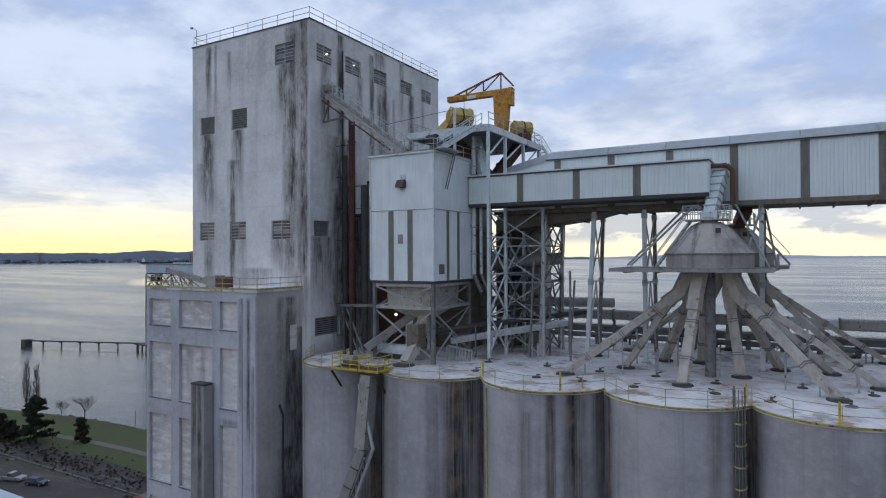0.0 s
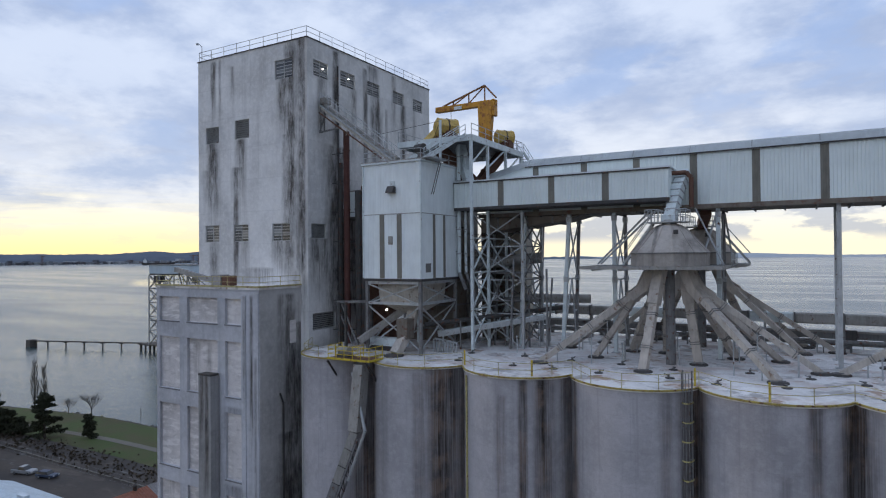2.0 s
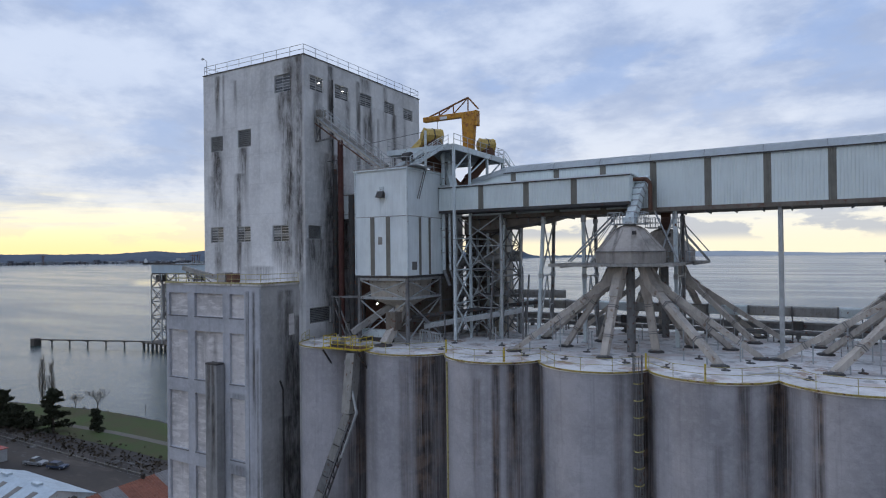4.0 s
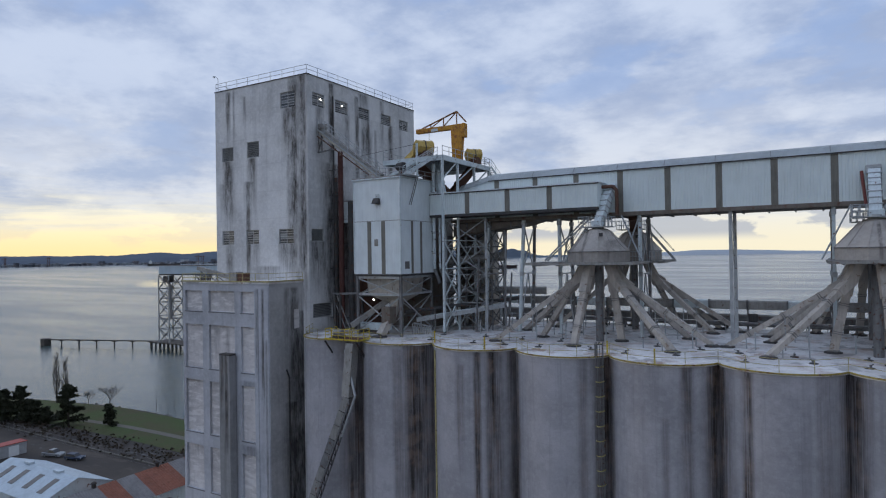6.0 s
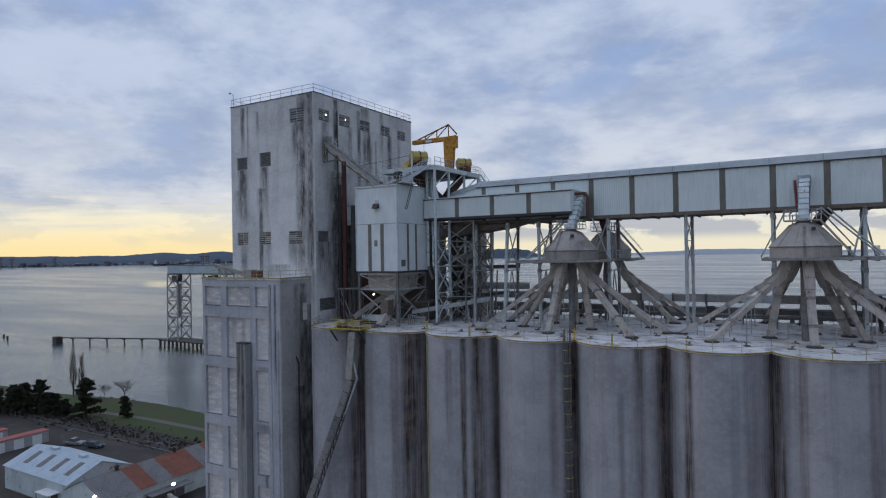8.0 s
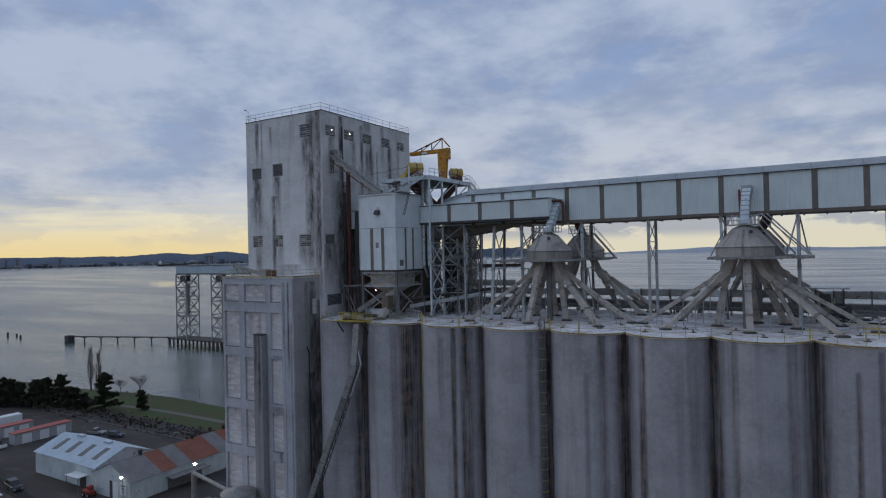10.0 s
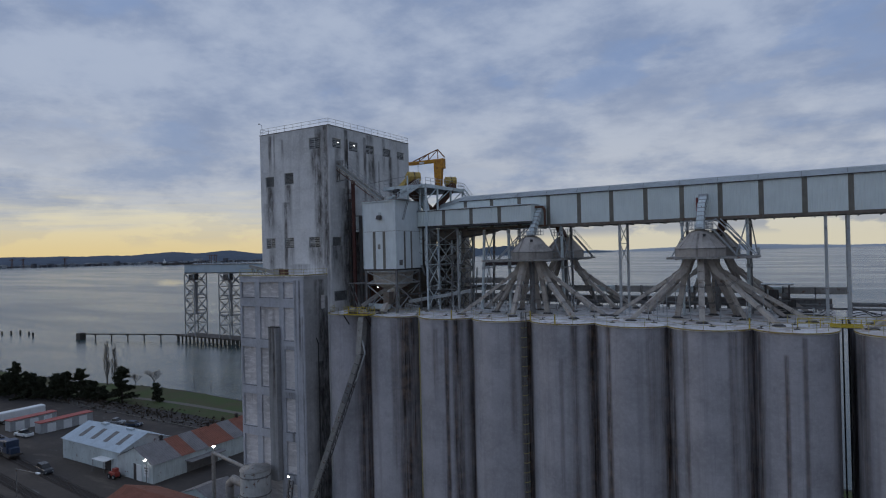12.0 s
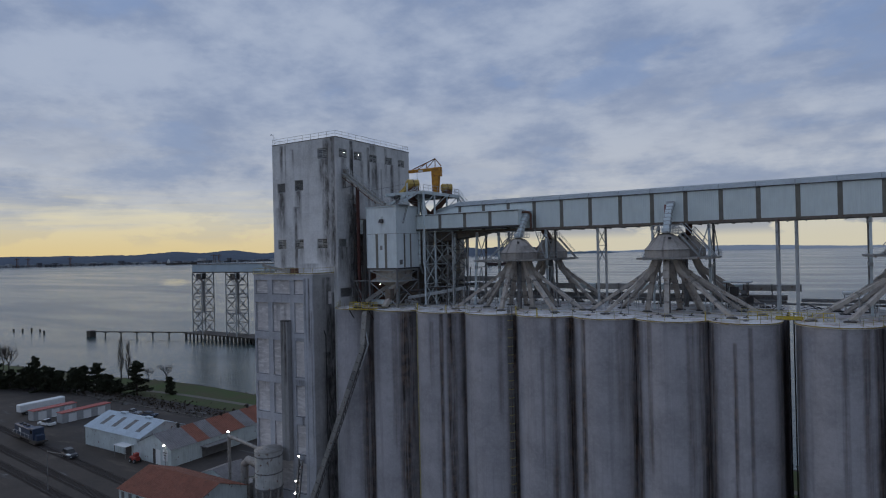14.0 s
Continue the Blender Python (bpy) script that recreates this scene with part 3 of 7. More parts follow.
def ridge(name, a0, a1, dist, height, seed, mat, label, ends=0.06, rough=0.3):
    """A long hill seen across the water; angles in degrees left of +y."""
    bm = B()
    n = 420
    lines = [[], [], []]
    zb = WATER + (dist - 700) * 0.0063 - 2
    for i in range(n + 1):
        f = i / n
        a = radians(a0 + (a1 - a0) * f)
        e = min(1, f / ends, (1 - f) / ends)
        e = e * e * (3 - 2 * e)
        hh = height * e * (0.72 + rough * noise.noise((f * 5 + seed, seed, 0)) + 0.16 * noise.noise((f * 21 + seed, seed, 1)) + 0.035 * noise.noise((f * 150, seed, 2)) + 0.03 * noise.noise((f * 420, seed, 2)))
        for k, (dd, zz) in enumerate(((0, 0), (60, 0.55), (160, 1.0))):
            r = dist + dd
            lines[k].append(bm.verts.new((-math.sin(a) * r, math.cos(a) * r, zb + max(1.5, hh) * zz)))
    for lo, hi in zip(lines, lines[1:]):
        for i in range(n):
            bm.faces.new((lo[i], lo[i + 1], hi[i + 1], hi[i]))
    return single(name, bm, mat, label, "hills", kind="structure")


# second colour of each hill: the painted haze
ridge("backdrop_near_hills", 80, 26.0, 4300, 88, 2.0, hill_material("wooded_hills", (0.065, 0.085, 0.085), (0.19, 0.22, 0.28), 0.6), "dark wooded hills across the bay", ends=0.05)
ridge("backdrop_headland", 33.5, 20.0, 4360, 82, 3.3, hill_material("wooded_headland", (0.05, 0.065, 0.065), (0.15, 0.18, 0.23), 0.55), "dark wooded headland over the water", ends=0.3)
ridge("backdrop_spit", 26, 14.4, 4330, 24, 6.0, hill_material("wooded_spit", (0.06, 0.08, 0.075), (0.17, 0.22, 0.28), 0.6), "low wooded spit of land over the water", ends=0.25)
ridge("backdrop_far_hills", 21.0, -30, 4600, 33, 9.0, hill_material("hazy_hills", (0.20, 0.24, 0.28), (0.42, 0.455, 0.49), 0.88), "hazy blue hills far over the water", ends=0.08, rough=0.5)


# ---- elevator tower ----
TX0, TX1, TY0, TY1, TZ = -45.9, -28.9, 42.26, 66.9, 62.9
tower = thing("elevator_tower", ((TX0 + TX1) / 2, (TY0 + TY1) / 2, GROUND), "tall stained concrete grain elevator tower with steel windows", "building")
front_win = [(-44.75, -42.4, 41.65, 43.6, "w"), (-40.0, -37.65, 41.65, 43.55, "w"), (-34.0, -31.45, 41.6, 43.5, "w"), (-33.5, -31.0, 59.05, 61.1, "w"), (-44.6, -42.35, 53.1, 55.0, "l"), (-39.75, -37.45, 53.2, 55.35, "l")]
side_win = [(43.25, 45.6, 59.15, 60.85, "w"), (47.7, 50.3, 59.1, 60.8, "w"), (52.7, 55.2, 59.2, 60.8, "w"), (58.0, 60.5, 59.3, 60.85, "w"), (62.7, 65.1, 59.25, 60.8, "w"), (42.8, 45.1, 41.8, 43.4, "l"), (42.9, 46.6, 32.1, 33.9, "l")]
part("wall_front", holed(B(), (TX0, TY0), (1, 0), TX1 - TX0, GROUND, TZ, [(a - TX0, b - TX0, c, e) for a, b, c, e, _ in front_win], 0.3), TOWER_FRONT, tower)
part("wall_side", holed(B(), (TX1, TY0), (0, 1), TY1 - TY0, GROUND, TZ, [(a - TY0, b - TY0, c, e) for a, b, c, e, _ in side_win], 0.3), TOWER_SIDE, tower)
part("wall_back", holed(B(), (TX1, TY1), (-1, 0), TX1 - TX0, GROUND, TZ, [], 0.3), TOWER_FRONT, tower)
part("wall_far_side", holed(B(), (TX0, TY1), (0, -1), TY1 - TY0, GROUND, TZ, [], 0.3), TOWER_SIDE, tower)
part("roof", box(B(), TX0 + 0.06, TX1 - 0.06, TY0 + 0.06, TY1 - 0.06, TZ - 0.4, TZ - 0.1), DECK, tower)
bm = B()
o = 0.08
for a in ((TX0 - o, TX1 + o, TY0 - o, TY0 + 0.3), (TX0 - o, TX1 + o, TY1 - 0.3, TY1 + o), (TX0 - o, TX0 + 0.3, TY0 + 0.3, TY1 - 0.3), (TX1 - 0.3, TX1 + o, TY0 + 0.3, TY1 - 0.3)):
    box(bm, *a, TZ, TZ + 0.1)
part("roof_edging", bm, DARK, tower, "dark metal roof edging")

PANES = {}


def pane_mesh(w, h):
    key = (round(w, 2), round(h, 2))
    if key not in PANES:
        PANES[key] = mesh_of("pane", box(B(), -w / 2, w / 2, -0.01, 0.01, -h / 2, h / 2), GLASS)
    return PANES[key]


def window(parent, base, along, u0, u1, z0, z1, kind):
    """A steel window set back in its opening: frame, bars, sill and panes, or louvre slats."""
    al = Vector((*along, 0))
    inn = Vector((-al.y, al.x, 0))
    mid = Vector((*base, 0)) + al * (u0 + u1) / 2 + inn * 0.18 + Vector((0, 0, (z0 + z1) / 2))
    rot = Matrix.Rotation(math.atan2(al.y, al.x), 4, "Z")
    w, h = u1 - u0, z1 - z0
    win = part("window_frame", B(), FRAME, parent)
    bm = B()
    t = 0.07
    for a in ((-w / 2, w / 2, -h / 2, -h / 2 + t), (-w / 2, w / 2, h / 2 - t, h / 2), (-w / 2, -w / 2 + t, -h / 2 + t, h / 2 - t), (w / 2 - t, w / 2, -h / 2 + t, h / 2 - t)):
        box(bm, a[0], a[1], -0.05, 0.05, a[2], a[3])
    cols, rows_ = (2, 6) if kind == "w" else (1, 9)
    if kind == "w":
        for i in range(1, cols):
            x = -w / 2 + w * i / cols
            box(bm, x - 0.04, x + 0.04, -0.04, 0.04, -h / 2 + t, h / 2 - t)
        for j in range(1, rows_):
            z = -h / 2 + h * j / rows_
            box(bm, -w / 2 + t, w / 2 - t, -0.035, 0.035, z - 0.03, z + 0.03)
    bmesh.ops.transform(bm, matrix=Matrix.Translation(mid) @ rot, verts=bm.verts[:])
    bmesh.ops.recalc_face_normals(bm, faces=bm.faces[:])
    bm.to_mesh(win.data)
    bm.free()
    if kind == "w":
        pw, ph = w / cols - 0.06, h / rows_ - 0.05
        me = pane_mesh(pw, ph)
        for i in range(cols):
            for j in range(rows_):
                q = rot @ Vector((-w / 2 + w * (i + 0.5) / cols, 0.0, -h / 2 + h * (j + 0.5) / rows_))
                tilt = Matrix.Rotation(radians(((i * 7 + j * 5) % 5 - 2) * 1.5), 4, "X")
                share("pane", me, win, Matrix.Translation(mid + q) @ rot @ tilt)
    else:
        me = mesh_of("slat", beam(B(), (-w / 2 + t, 0, 0), (w / 2 - t, 0, 0), 0.02, 0.2), GALV)
        for j in range(rows_):
            q = Vector((0, 0, -h / 2 + h * (j + 0.5) / rows_))
            share("slat", me, win, Matrix.Translation(mid + q) @ rot @ Matrix.Rotation(0.7, 4, "X"))
        bm = B()
        box(bm, -w / 2 + t, w / 2 - t, 0.08, 0.1, -h / 2 + t, h / 2 - t)
        bmesh.ops.transform(bm, matrix=Matrix.Translation(mid) @ rot, verts=bm.verts[:])
        part("backing", bm, BLACK, win)
    return win


for a, b, c, e, k in front_win:
    window(tower, (TX0, TY0), (1, 0), a - TX0, b - TX0, c, e, k)
for a, b, c, e, k in side_win:
    window(tower, (TX1, TY0), (0, 1), a - TY0, b - TY0, c, e, k)
railing("roof_railing", [(TX0 + 0.1, TY0 + 0.1, TZ + 0.12), (TX1 - 0.1, TY0 + 0.1, TZ + 0.12), (TX1 - 0.1, TY1 - 0.1, TZ + 0.12), (TX0 + 0.1, TY1 - 0.1, TZ + 0.12)], 1.1, GALV, "thin grey pipe railing round the tower roof", 2.0, 0.03, True)
lp = thing("roof_lamp", (TX0 + 0.3, TY0 + 0.3, TZ), "bent grey lamp pole on the tower roof corner", "lamp")
bm = tube(B(), (TX0 + 0.3, TY0 + 0.3, TZ), (TX0 + 0.3, TY0 + 0.3, TZ + 2.0), 0.04, 6)
tube(bm, (TX0 + 0.3, TY0 + 0.3, TZ + 2.0), (TX0 - 0.1, TY0 + 0.1, TZ + 2.4), 0.035, 6)
part("pole", bm, GALV, lp)
part("head", lathe(B(), TX0 - 0.2, TY0 + 0.05, [(0.05, TZ + 2.45), (0.18, TZ + 2.35), (0.16, TZ + 2.22)], 10), GALV, lp)
for yy in (44.9, 49.3):
    wl = thing("window_lamp", (TX1 - 0.7, yy, 60.2), "small lit lamp behind a tower window", "lamp")
    part("bulb", lathe(B(), TX1 - 0.10, yy, [(0.02, 60.14), (0.08, 60.2), (0.02, 60.26)], 10), LAMP, wl)

REDP_ = plain("red_oxide_pipe", (0.20, 0.05, 0.04), 0.7, dirt=0.5, scale=1.5, rust=0.2)
REDPIPE = plain("dark_red_pipe", (0.10, 0.035, 0.028), 0.7, dirt=0.5, scale=1.5, rust=0.2)
# drain pipes and ducts on the tower's side
for nm, x, y, z0, z1, r, mat, lab in (("duct", -26.9, 46.2, ROOF, 53.4, 0.34, REDPIPE, "dark red vertical duct beside the tower wall"), ("duct", -25.9, 47.0, ROOF, 47.0, 0.42, DARK, "dark rust-brown vertical duct beside the tower wall"),
                                   ("drain_pipe", -28.7, 47.0, ROOF, 61.0, 0.09, DARK, "thin dark drain pipe on the tower wall"), ("duct", -28.35, 46.9, ROOF, 50.2, 0.3, DARK, "dark grey vertical duct beside the tower wall"), ("duct", -25.4, 47.2, ROOF, 46.0, 0.3, DARK, "dark grey vertical duct beside the tower wall")):
    th = thing(nm, (x, y, z0), lab, "duct")
    part("pipe", tube(B(), (x, y, z0), (x, y, z1), r, 14), mat, th)
    for k in range(int((z1 - z0) / 3.2)):
        z = z0 + 1.6 + k * 3.2
        part("flange", lathe(B(), x, y, [(r + 0.06, z), (r + 0.06, z + 0.12)], 14), mat, th)
        part("bracket", beam(B(), (x - r, y, z - 0.2), (TX1 - 0.02, y, z - 0.2), 0.06), DARK, th) if x - r > TX1 else None

# ---- annex block in front of the tower ----
BX0, BX1, BY0, BZ = -45.6, -29.95, 36.5, 36.7
annex = thing("annex", ((BX0 + BX1) / 2, 39.4, GROUND), "grey concrete annex block with recessed infill panels", "building")
cols_ = ((-45.15, -41.8), (-40.6, -35.9), (-34.8, -32.4))
rows_z = ((33.15, 35.75), (25.9, 31.45), (17.6, 24.3), (10.3, 16.0), (3.2, 8.7), (-4.0, 1.6))
holes = [(a - BX0, b - BX0, c, e) for a, b in cols_ for c, e in rows_z]
part("wall_front", holed(B(), (BX0, BY0), (1, 0), BX1 - BX0, GROUND, BZ, holes, 0.4), BLOCK_FRONT, annex)
for a, b in cols_:
    for c, e in rows_z:
        part("infill_panel", box(B(), a, b, BY0 + 0.32, BY0 + 0.42, c, e), BLOCK_PANEL, annex, "pale rendered infill panel")
        part("sill", box(B(), a - 0.05, b + 0.05, BY0 - 0.05, BY0 + 0.32, c - 0.13, c - 0.002), BLOCK_SILL, annex, "dark stained sill")
part("wall_side", holed(B(), (BX1, BY0), (0, 1), TY0 - BY0, GROUND, BZ, [(4.1, 5.1, 31.0, 33.4)], 0.12), BLOCK_SIDE, annex)
part("blocked_door", box(B(), BX1 - 0.16, BX1 - 0.1, BY0 + 4.1, BY0 + 5.1, 31.0, 33.4), BLOCK_PANEL, annex, "bricked-up doorway")
part("wall_far_side", holed(B(), (BX0, TY0), (0, -1), TY0 - BY0, GROUND, BZ, [], 0.1), BLOCK_SIDE, annex)
part("roof", box(B(), BX0 - 0.1, BX1 + 0.1, BY0 - 0.1, TY0 - 0.004, BZ - 0.01, BZ + 0.2), DECK, annex)
bm = box(B(), BX0 - 0.12, BX1 + 0.12, BY0 - 0.14, BY0 + 0.1, BZ + 0.2, BZ + 0.36)
box(bm, BX1 - 0.1, BX1 + 0.12, BY0 + 0.1, TY0 - 0.01, BZ + 0.2, BZ + 0.36)
part("kerb", bm, FADED, annex, "faded yellow roof kerb")
bm = B()
for x in (-30.45, -32.1):
    bevel(box(bm, x - 0.3, x + 0.3, BY0 - 0.10, BY0 + 0.02, GROUND, BZ - 0.6), 0.02) if x < -32 else box(bm, x - 0.42, x + 0.42, BY0 - 0.12, BY0 + 0.02, GROUND, BZ - 0.3)
part("pilaster", bm, BLOCK_FRONT, annex)
railing("annex_railing", [(BX0, TY0 - 0.2, BZ + 0.2), (BX0, BY0, BZ + 0.2), (BX1, BY0, BZ + 0.2), (BX1, TY0 - 0.1, BZ + 0.2)], 1.05, FADED, "faded yellow pipe railing round the annex roof", 2.3, 0.03)
ch = thing("wall_chute", (-36.5, 35.9, 2.0), "dark stained concrete chute running down the annex front", "chute")
part("shaft", box(B(), -37.4, -35.6, 35.35, BY0 - 0.122, 2.0, 28.0), concrete("chute_concrete", (0.34, 0.34, 0.34), [(-36.9, .35, 28, 20, .9), (-36.2, .3, 28, 16, .8)], rain=0.6), ch)
part("cap", bevel(box(B(), -37.43, -35.57, 35.32, BY0 - 0.122, 28.0, 28.2), 0.04), DARK, ch)
th = thing("rainwater_pipe", (-30.6, 36.2, GROUND), "dark rainwater pipe with an offset head", "pipe")
bm = tube(B(), (-29.7, 39.4, GROUND), (-29.7, 39.4, 25.2), 0.1, 8)
tube(bm, (-29.7, 39.4, 25.2), (-29.85, 39.1, 26.2), 0.1, 8)
part("pipe", bm, DARK, th)
# clutter on the annex roof
rb = thing("roof_cabinet", (-38.2, 39.0, BZ + 0.2), "grey metal cabinet and rusted box on the annex roof", "cabinet")
part("body", bevel(box(B(), -39.1, -37.7, 38.4, 39.6, BZ + 0.2, BZ + 1.35), 0.03), DUCT, rb)
part("box", bevel(box(B(), -37.6, -36.4, 38.5, 39.5, BZ + 0.2, BZ + 1.25), 0.03), RUSTY, rb, "rusted brown box")
cv = thing("roof_conveyor", (-43, 39.5, BZ + 0.2), "short inclined grey conveyor frame on the annex roof", "conveyor")
bm = beam(B(), (-45.2, 38.6, BZ + 1.9), (-38.8, 39.4, BZ + 0.45), 0.5, 0.5)
part("trough", bm, DUCT, cv)
bm = B()
for x, z in ((-44.6, 1.6), (-43.2, 1.3), (-41.6, 0.9)):
    beam(bm, (x, 38.9, BZ + 0.2), (x - 0.4, 38.8, BZ + z), 0.1)
    beam(bm, (x + 0.7, 39.1, BZ + 0.2), (x - 0.3, 38.8, BZ + z), 0.08)
part("leg", bm, STEEL, cv)

# ---- silos ----
VAL = [-27.9, -18.75, -9.55, 0.0, 9.25, 18.33, 27.4, 36.5, 45.25]
SY, SR = 42.05, 5.05


def scallop(cx, x0, x1, r, n=14):
    """Front arc of a silo between its two valleys."""
    out = []
    for i in range(n + 1):
        x = x0 + (x1 - x0) * i / n
        out.append((x, SY - math.sqrt(max(0.0, r * r - (x - cx) ** 2))))
    return out


GROUPS = [VAL, [46.75, 55.9, 65.0, 74.1, 83.2, 92.3]]
FRONT = []
for g, vals in enumerate(GROUPS):
    outline, line = [], []
    for i, (x0, x1) in enumerate(zip(vals, vals[1:])):
        cx, first, last = (x0 + x1) / 2, i == 0, i == len(vals) - 2
        r = SR
        if first or last:
            r = (x1 - x0) / 2 + (0.25 if g == 0 and first else 0.0)
            cx = (x0 + x1) / 2
        for row in range(3):
            rr = SR if not (first or last) else (x1 - x0) / 2
            si = thing("grain_silo", (cx, SY + row * 9.15, GROUND), "tall streaked grey concrete grain silo" if row == 0 else "grey concrete grain silo behind the front row", "silo", "grain silos")
            part("wall", lathe(B(), cx, SY + row * 9.15, [(rr, GROUND), (rr, ROOF - 0.5)], 64 if row == 0 else 32), SILO, si)
            part("rim", lathe(B(), cx, SY + row * 9.15, [(rr + 0.015, ROOF - 0.5), (rr + 0.015, ROOF - 0.13)], 64 if row == 0 else 32), SILO, si)
        arc = scallop(cx, x0 + 0.001, x1 - 0.001, SR if not (first or last) else (x1 - x0) / 2 + 0.01, 28)
        line += arc if not line else arc[1:]
    grow = []
    for i, (x, y) in enumerate(line):
        a, b = Vector(line[max(0, i - 1)]), Vector(line[min(len(line) - 1, i + 1)])
        nrm = Vector(((b - a).y, -(b - a).x)).normalized()
        grow.append((x + nrm.x * 0.1, y + nrm.y * 0.1))
    BACK = SY + 2 * 9.15 + SR
    plan = grow + [(vals[-1] + 0.1, BACK), (vals[0] - 0.1, BACK)]
    bm = prism(B(), plan, ROOF - 0.12, ROOF)
    single("silo_roof", bm, DECK, "pale concrete roof slab over the silos with rust patches", "roof", kind="structure")
    # yellow kerb along the scalloped edge
    bm = B()
    for a, b in zip(grow, grow[1:]):
        beam(bm, (*a, ROOF + 0.03), (*b, ROOF + 0.03), 0.12, 0.11)
    single("roof_kerb", bm, KERB, "faded yellow steel kerb along the scalloped roof edge", "kerb", kind="structure")
    FRONT.append(grow)
    bm = B()
    for x in vals[1:-1]:
        box(bm, x - 0.9, x + 0.9, SY - 1.2, SY + 0.2, GROUND, ROOF - 0.13)
    single("silo_web", bm, SILO, "concrete web wall closing the joint between silos", "wall", kind="structure")

for g, grow in enumerate(FRONT):
    pts = []
    for k, (x, y) in enumerate(grow):
        if g == 0 and -22.6 < x < -16.8:
            continue
        if k % 7 == 0:
            pts.append((x, y + 0.08, ROOF + 0.1))
    left = [q for q in pts if q[0] < -20] if g == 0 else []
    right = [q for q in pts if q[0] > -20] if g == 0 else pts
    for q in (left, right):
        if len(q) > 1:
            railing("edge_railing", q, 1.02, FADED, "thin faded yellow railing along the silo roof edge", 2.4, 0.024, group="roof edge railings", mids=1)
railing("edge_railing", [(-28.0, 62, ROOF), (-28.0, BACK - 0.3, ROOF), (45.0, BACK - 0.3, ROOF)], 1.05, GALV, "grey pipe railing along the back of the silo roof", 3.0, 0.03, group="roof edge railings")
railing("edge_railing", [(46.9, BACK - 0.3, ROOF), (92, BACK - 0.3, ROOF)], 1.05, GALV, "grey pipe railing along the back of the silo roof", 3.0, 0.03, group="roof edge railings")
# taller yellow marker posts
for x, y in ((-9.6, 40.3), (8.9, 40.3), (13.7, 37.3), (36.4, 40.4), (-2.6, 38.2)):
    single("marker_post", beam(B(), (x, y + 0.2, ROOF), (x, y + 0.2, ROOF + 1.25), 0.12), YELLOW, "yellow steel post at the silo roof edge", "post", "marker posts")
# caged ladder in a valley and a yellow pipe
ld = thing("silo_ladder", (8.6, 39.05, GROUND), "rusty steel ladder down the joint between two silos", "ladder")
for x in (8.3, 8.9):
    part("stile", beam(B(), (x, 39.07, GROUND), (x, 39.07, ROOF + 1.3), 0.1), STEEL, ld)
rung = mesh_of("rung", beam(B(), (-0.3, 0, 0), (0.3, 0, 0), 0.05), STEEL)
for k in range(100):
    share("rung", rung, ld, Matrix.Translation((0, 0.02, 0.4 + k * 0.4)))
hoop = B()
last = None
for k in range(13):
    a = math.pi + k * math.pi / 12
    c, d = math.cos(a), math.sin(a)
    ring = [hoop.verts.new(((0.38 + e) * c, (0.7 + e) * d, h)) for e, h in ((-0.03, -0.05), (0.03, -0.05), (0.03, 0.05), (-0.03, 0.05))]
    for i in range(4):
        if last:
            hoop.faces.new((last[i], last[(i + 1) % 4], ring[(i + 1) % 4], ring[i]))
    last = ring
hoop = mesh_of("hoop", hoop, FADED)
for k in range(28):
    share("hoop", hoop, ld, Matrix.Translation((0, 0.02, 3.5 + k * 1.32)))
for k in range(1, 6):
    a = math.pi + k * math.pi / 6
    cx_, cy_ = 8.6 + 0.38 * math.cos(a), 39.07 + 0.7 * math.sin(a)
    part("cage_bar", beam(B(), (cx_, cy_, GROUND + 3.5), (cx_, cy_, ROOF + 1.2), 0.05), STEEL, ld)
pp = thing("yellow_pipe", (-8.35, 38.3, GROUND), "thin yellow pipe running down a silo face", "pipe")
part("pipe", tube(B(), (-8.3, 38.34, GROUND), (-8.3, 38.34, ROOF - 0.4), 0.09, 8), FADED, pp)
pl = thing("edge_pipe", (-28.1, 41, GROUND), "pale pipe down the outer silo edge", "pipe")
part("pipe", tube(B(), (-27.75, 40.5, GROUND), (-27.75, 40.5, ROOF + 0.2), 0.1, 8), GALV, pl)


# ---- clad cabin on legs beside the tower ----
CX0, CX1, CY0, CY1, CZ0, CZ1 = -22.0, -15.3, 42.7, 50.0, 37.7, 49.0
cabin = thing("clad_cabin", ((CX0 + CX1) / 2, (CY0 + CY1) / 2, CZ0), "pale blue ribbed metal cabin raised on a steel frame", "cabin")
part("wall_front", sheet(B(), (CX0, CY0, CZ0), (1, 0, 0), (0, 0, 1), CX1 - CX0, CZ1 - CZ0, 0.3, 0.018), CLAD_BOX, cabin)
part("wall_side", sheet(B(), (CX1, CY0, CZ0), (0, 1, 0), (0, 0, 1), CY1 - CY0, CZ1 - CZ0, 0.3, 0.018), CLAD_BOX, cabin)
part("wall_back", sheet(B(), (CX1, CY1, CZ0), (-1, 0, 0), (0, 0, 1), CX1 - CX0, CZ1 - CZ0, 0.3, 0.018), CLAD_BOX, cabin)
part("wall_far_side", sheet(B(), (CX0, CY1, CZ0), (0, -1, 0), (0, 0, 1), CY1 - CY0, CZ1 - CZ0, 0.3, 0.018), CLAD_BOX, cabin)
part("floor", box(B(), CX0, CX1, CY0, CY1, CZ0 - 0.25, CZ0 - 0.004), DARK, cabin)
part("roof", box(B(), CX0 - 0.15, CX1 + 0.15, CY0 - 0.15, CY1 + 0.15, CZ1, CZ1 + 0.12), DUCT, cabin)
part("roof_edging", box(B(), CX0 - 0.18, CX1 + 0.18, CY0 - 0.18, CY1 + 0.18, CZ1 - 0.16, CZ1 - 0.003), PALE, cabin)
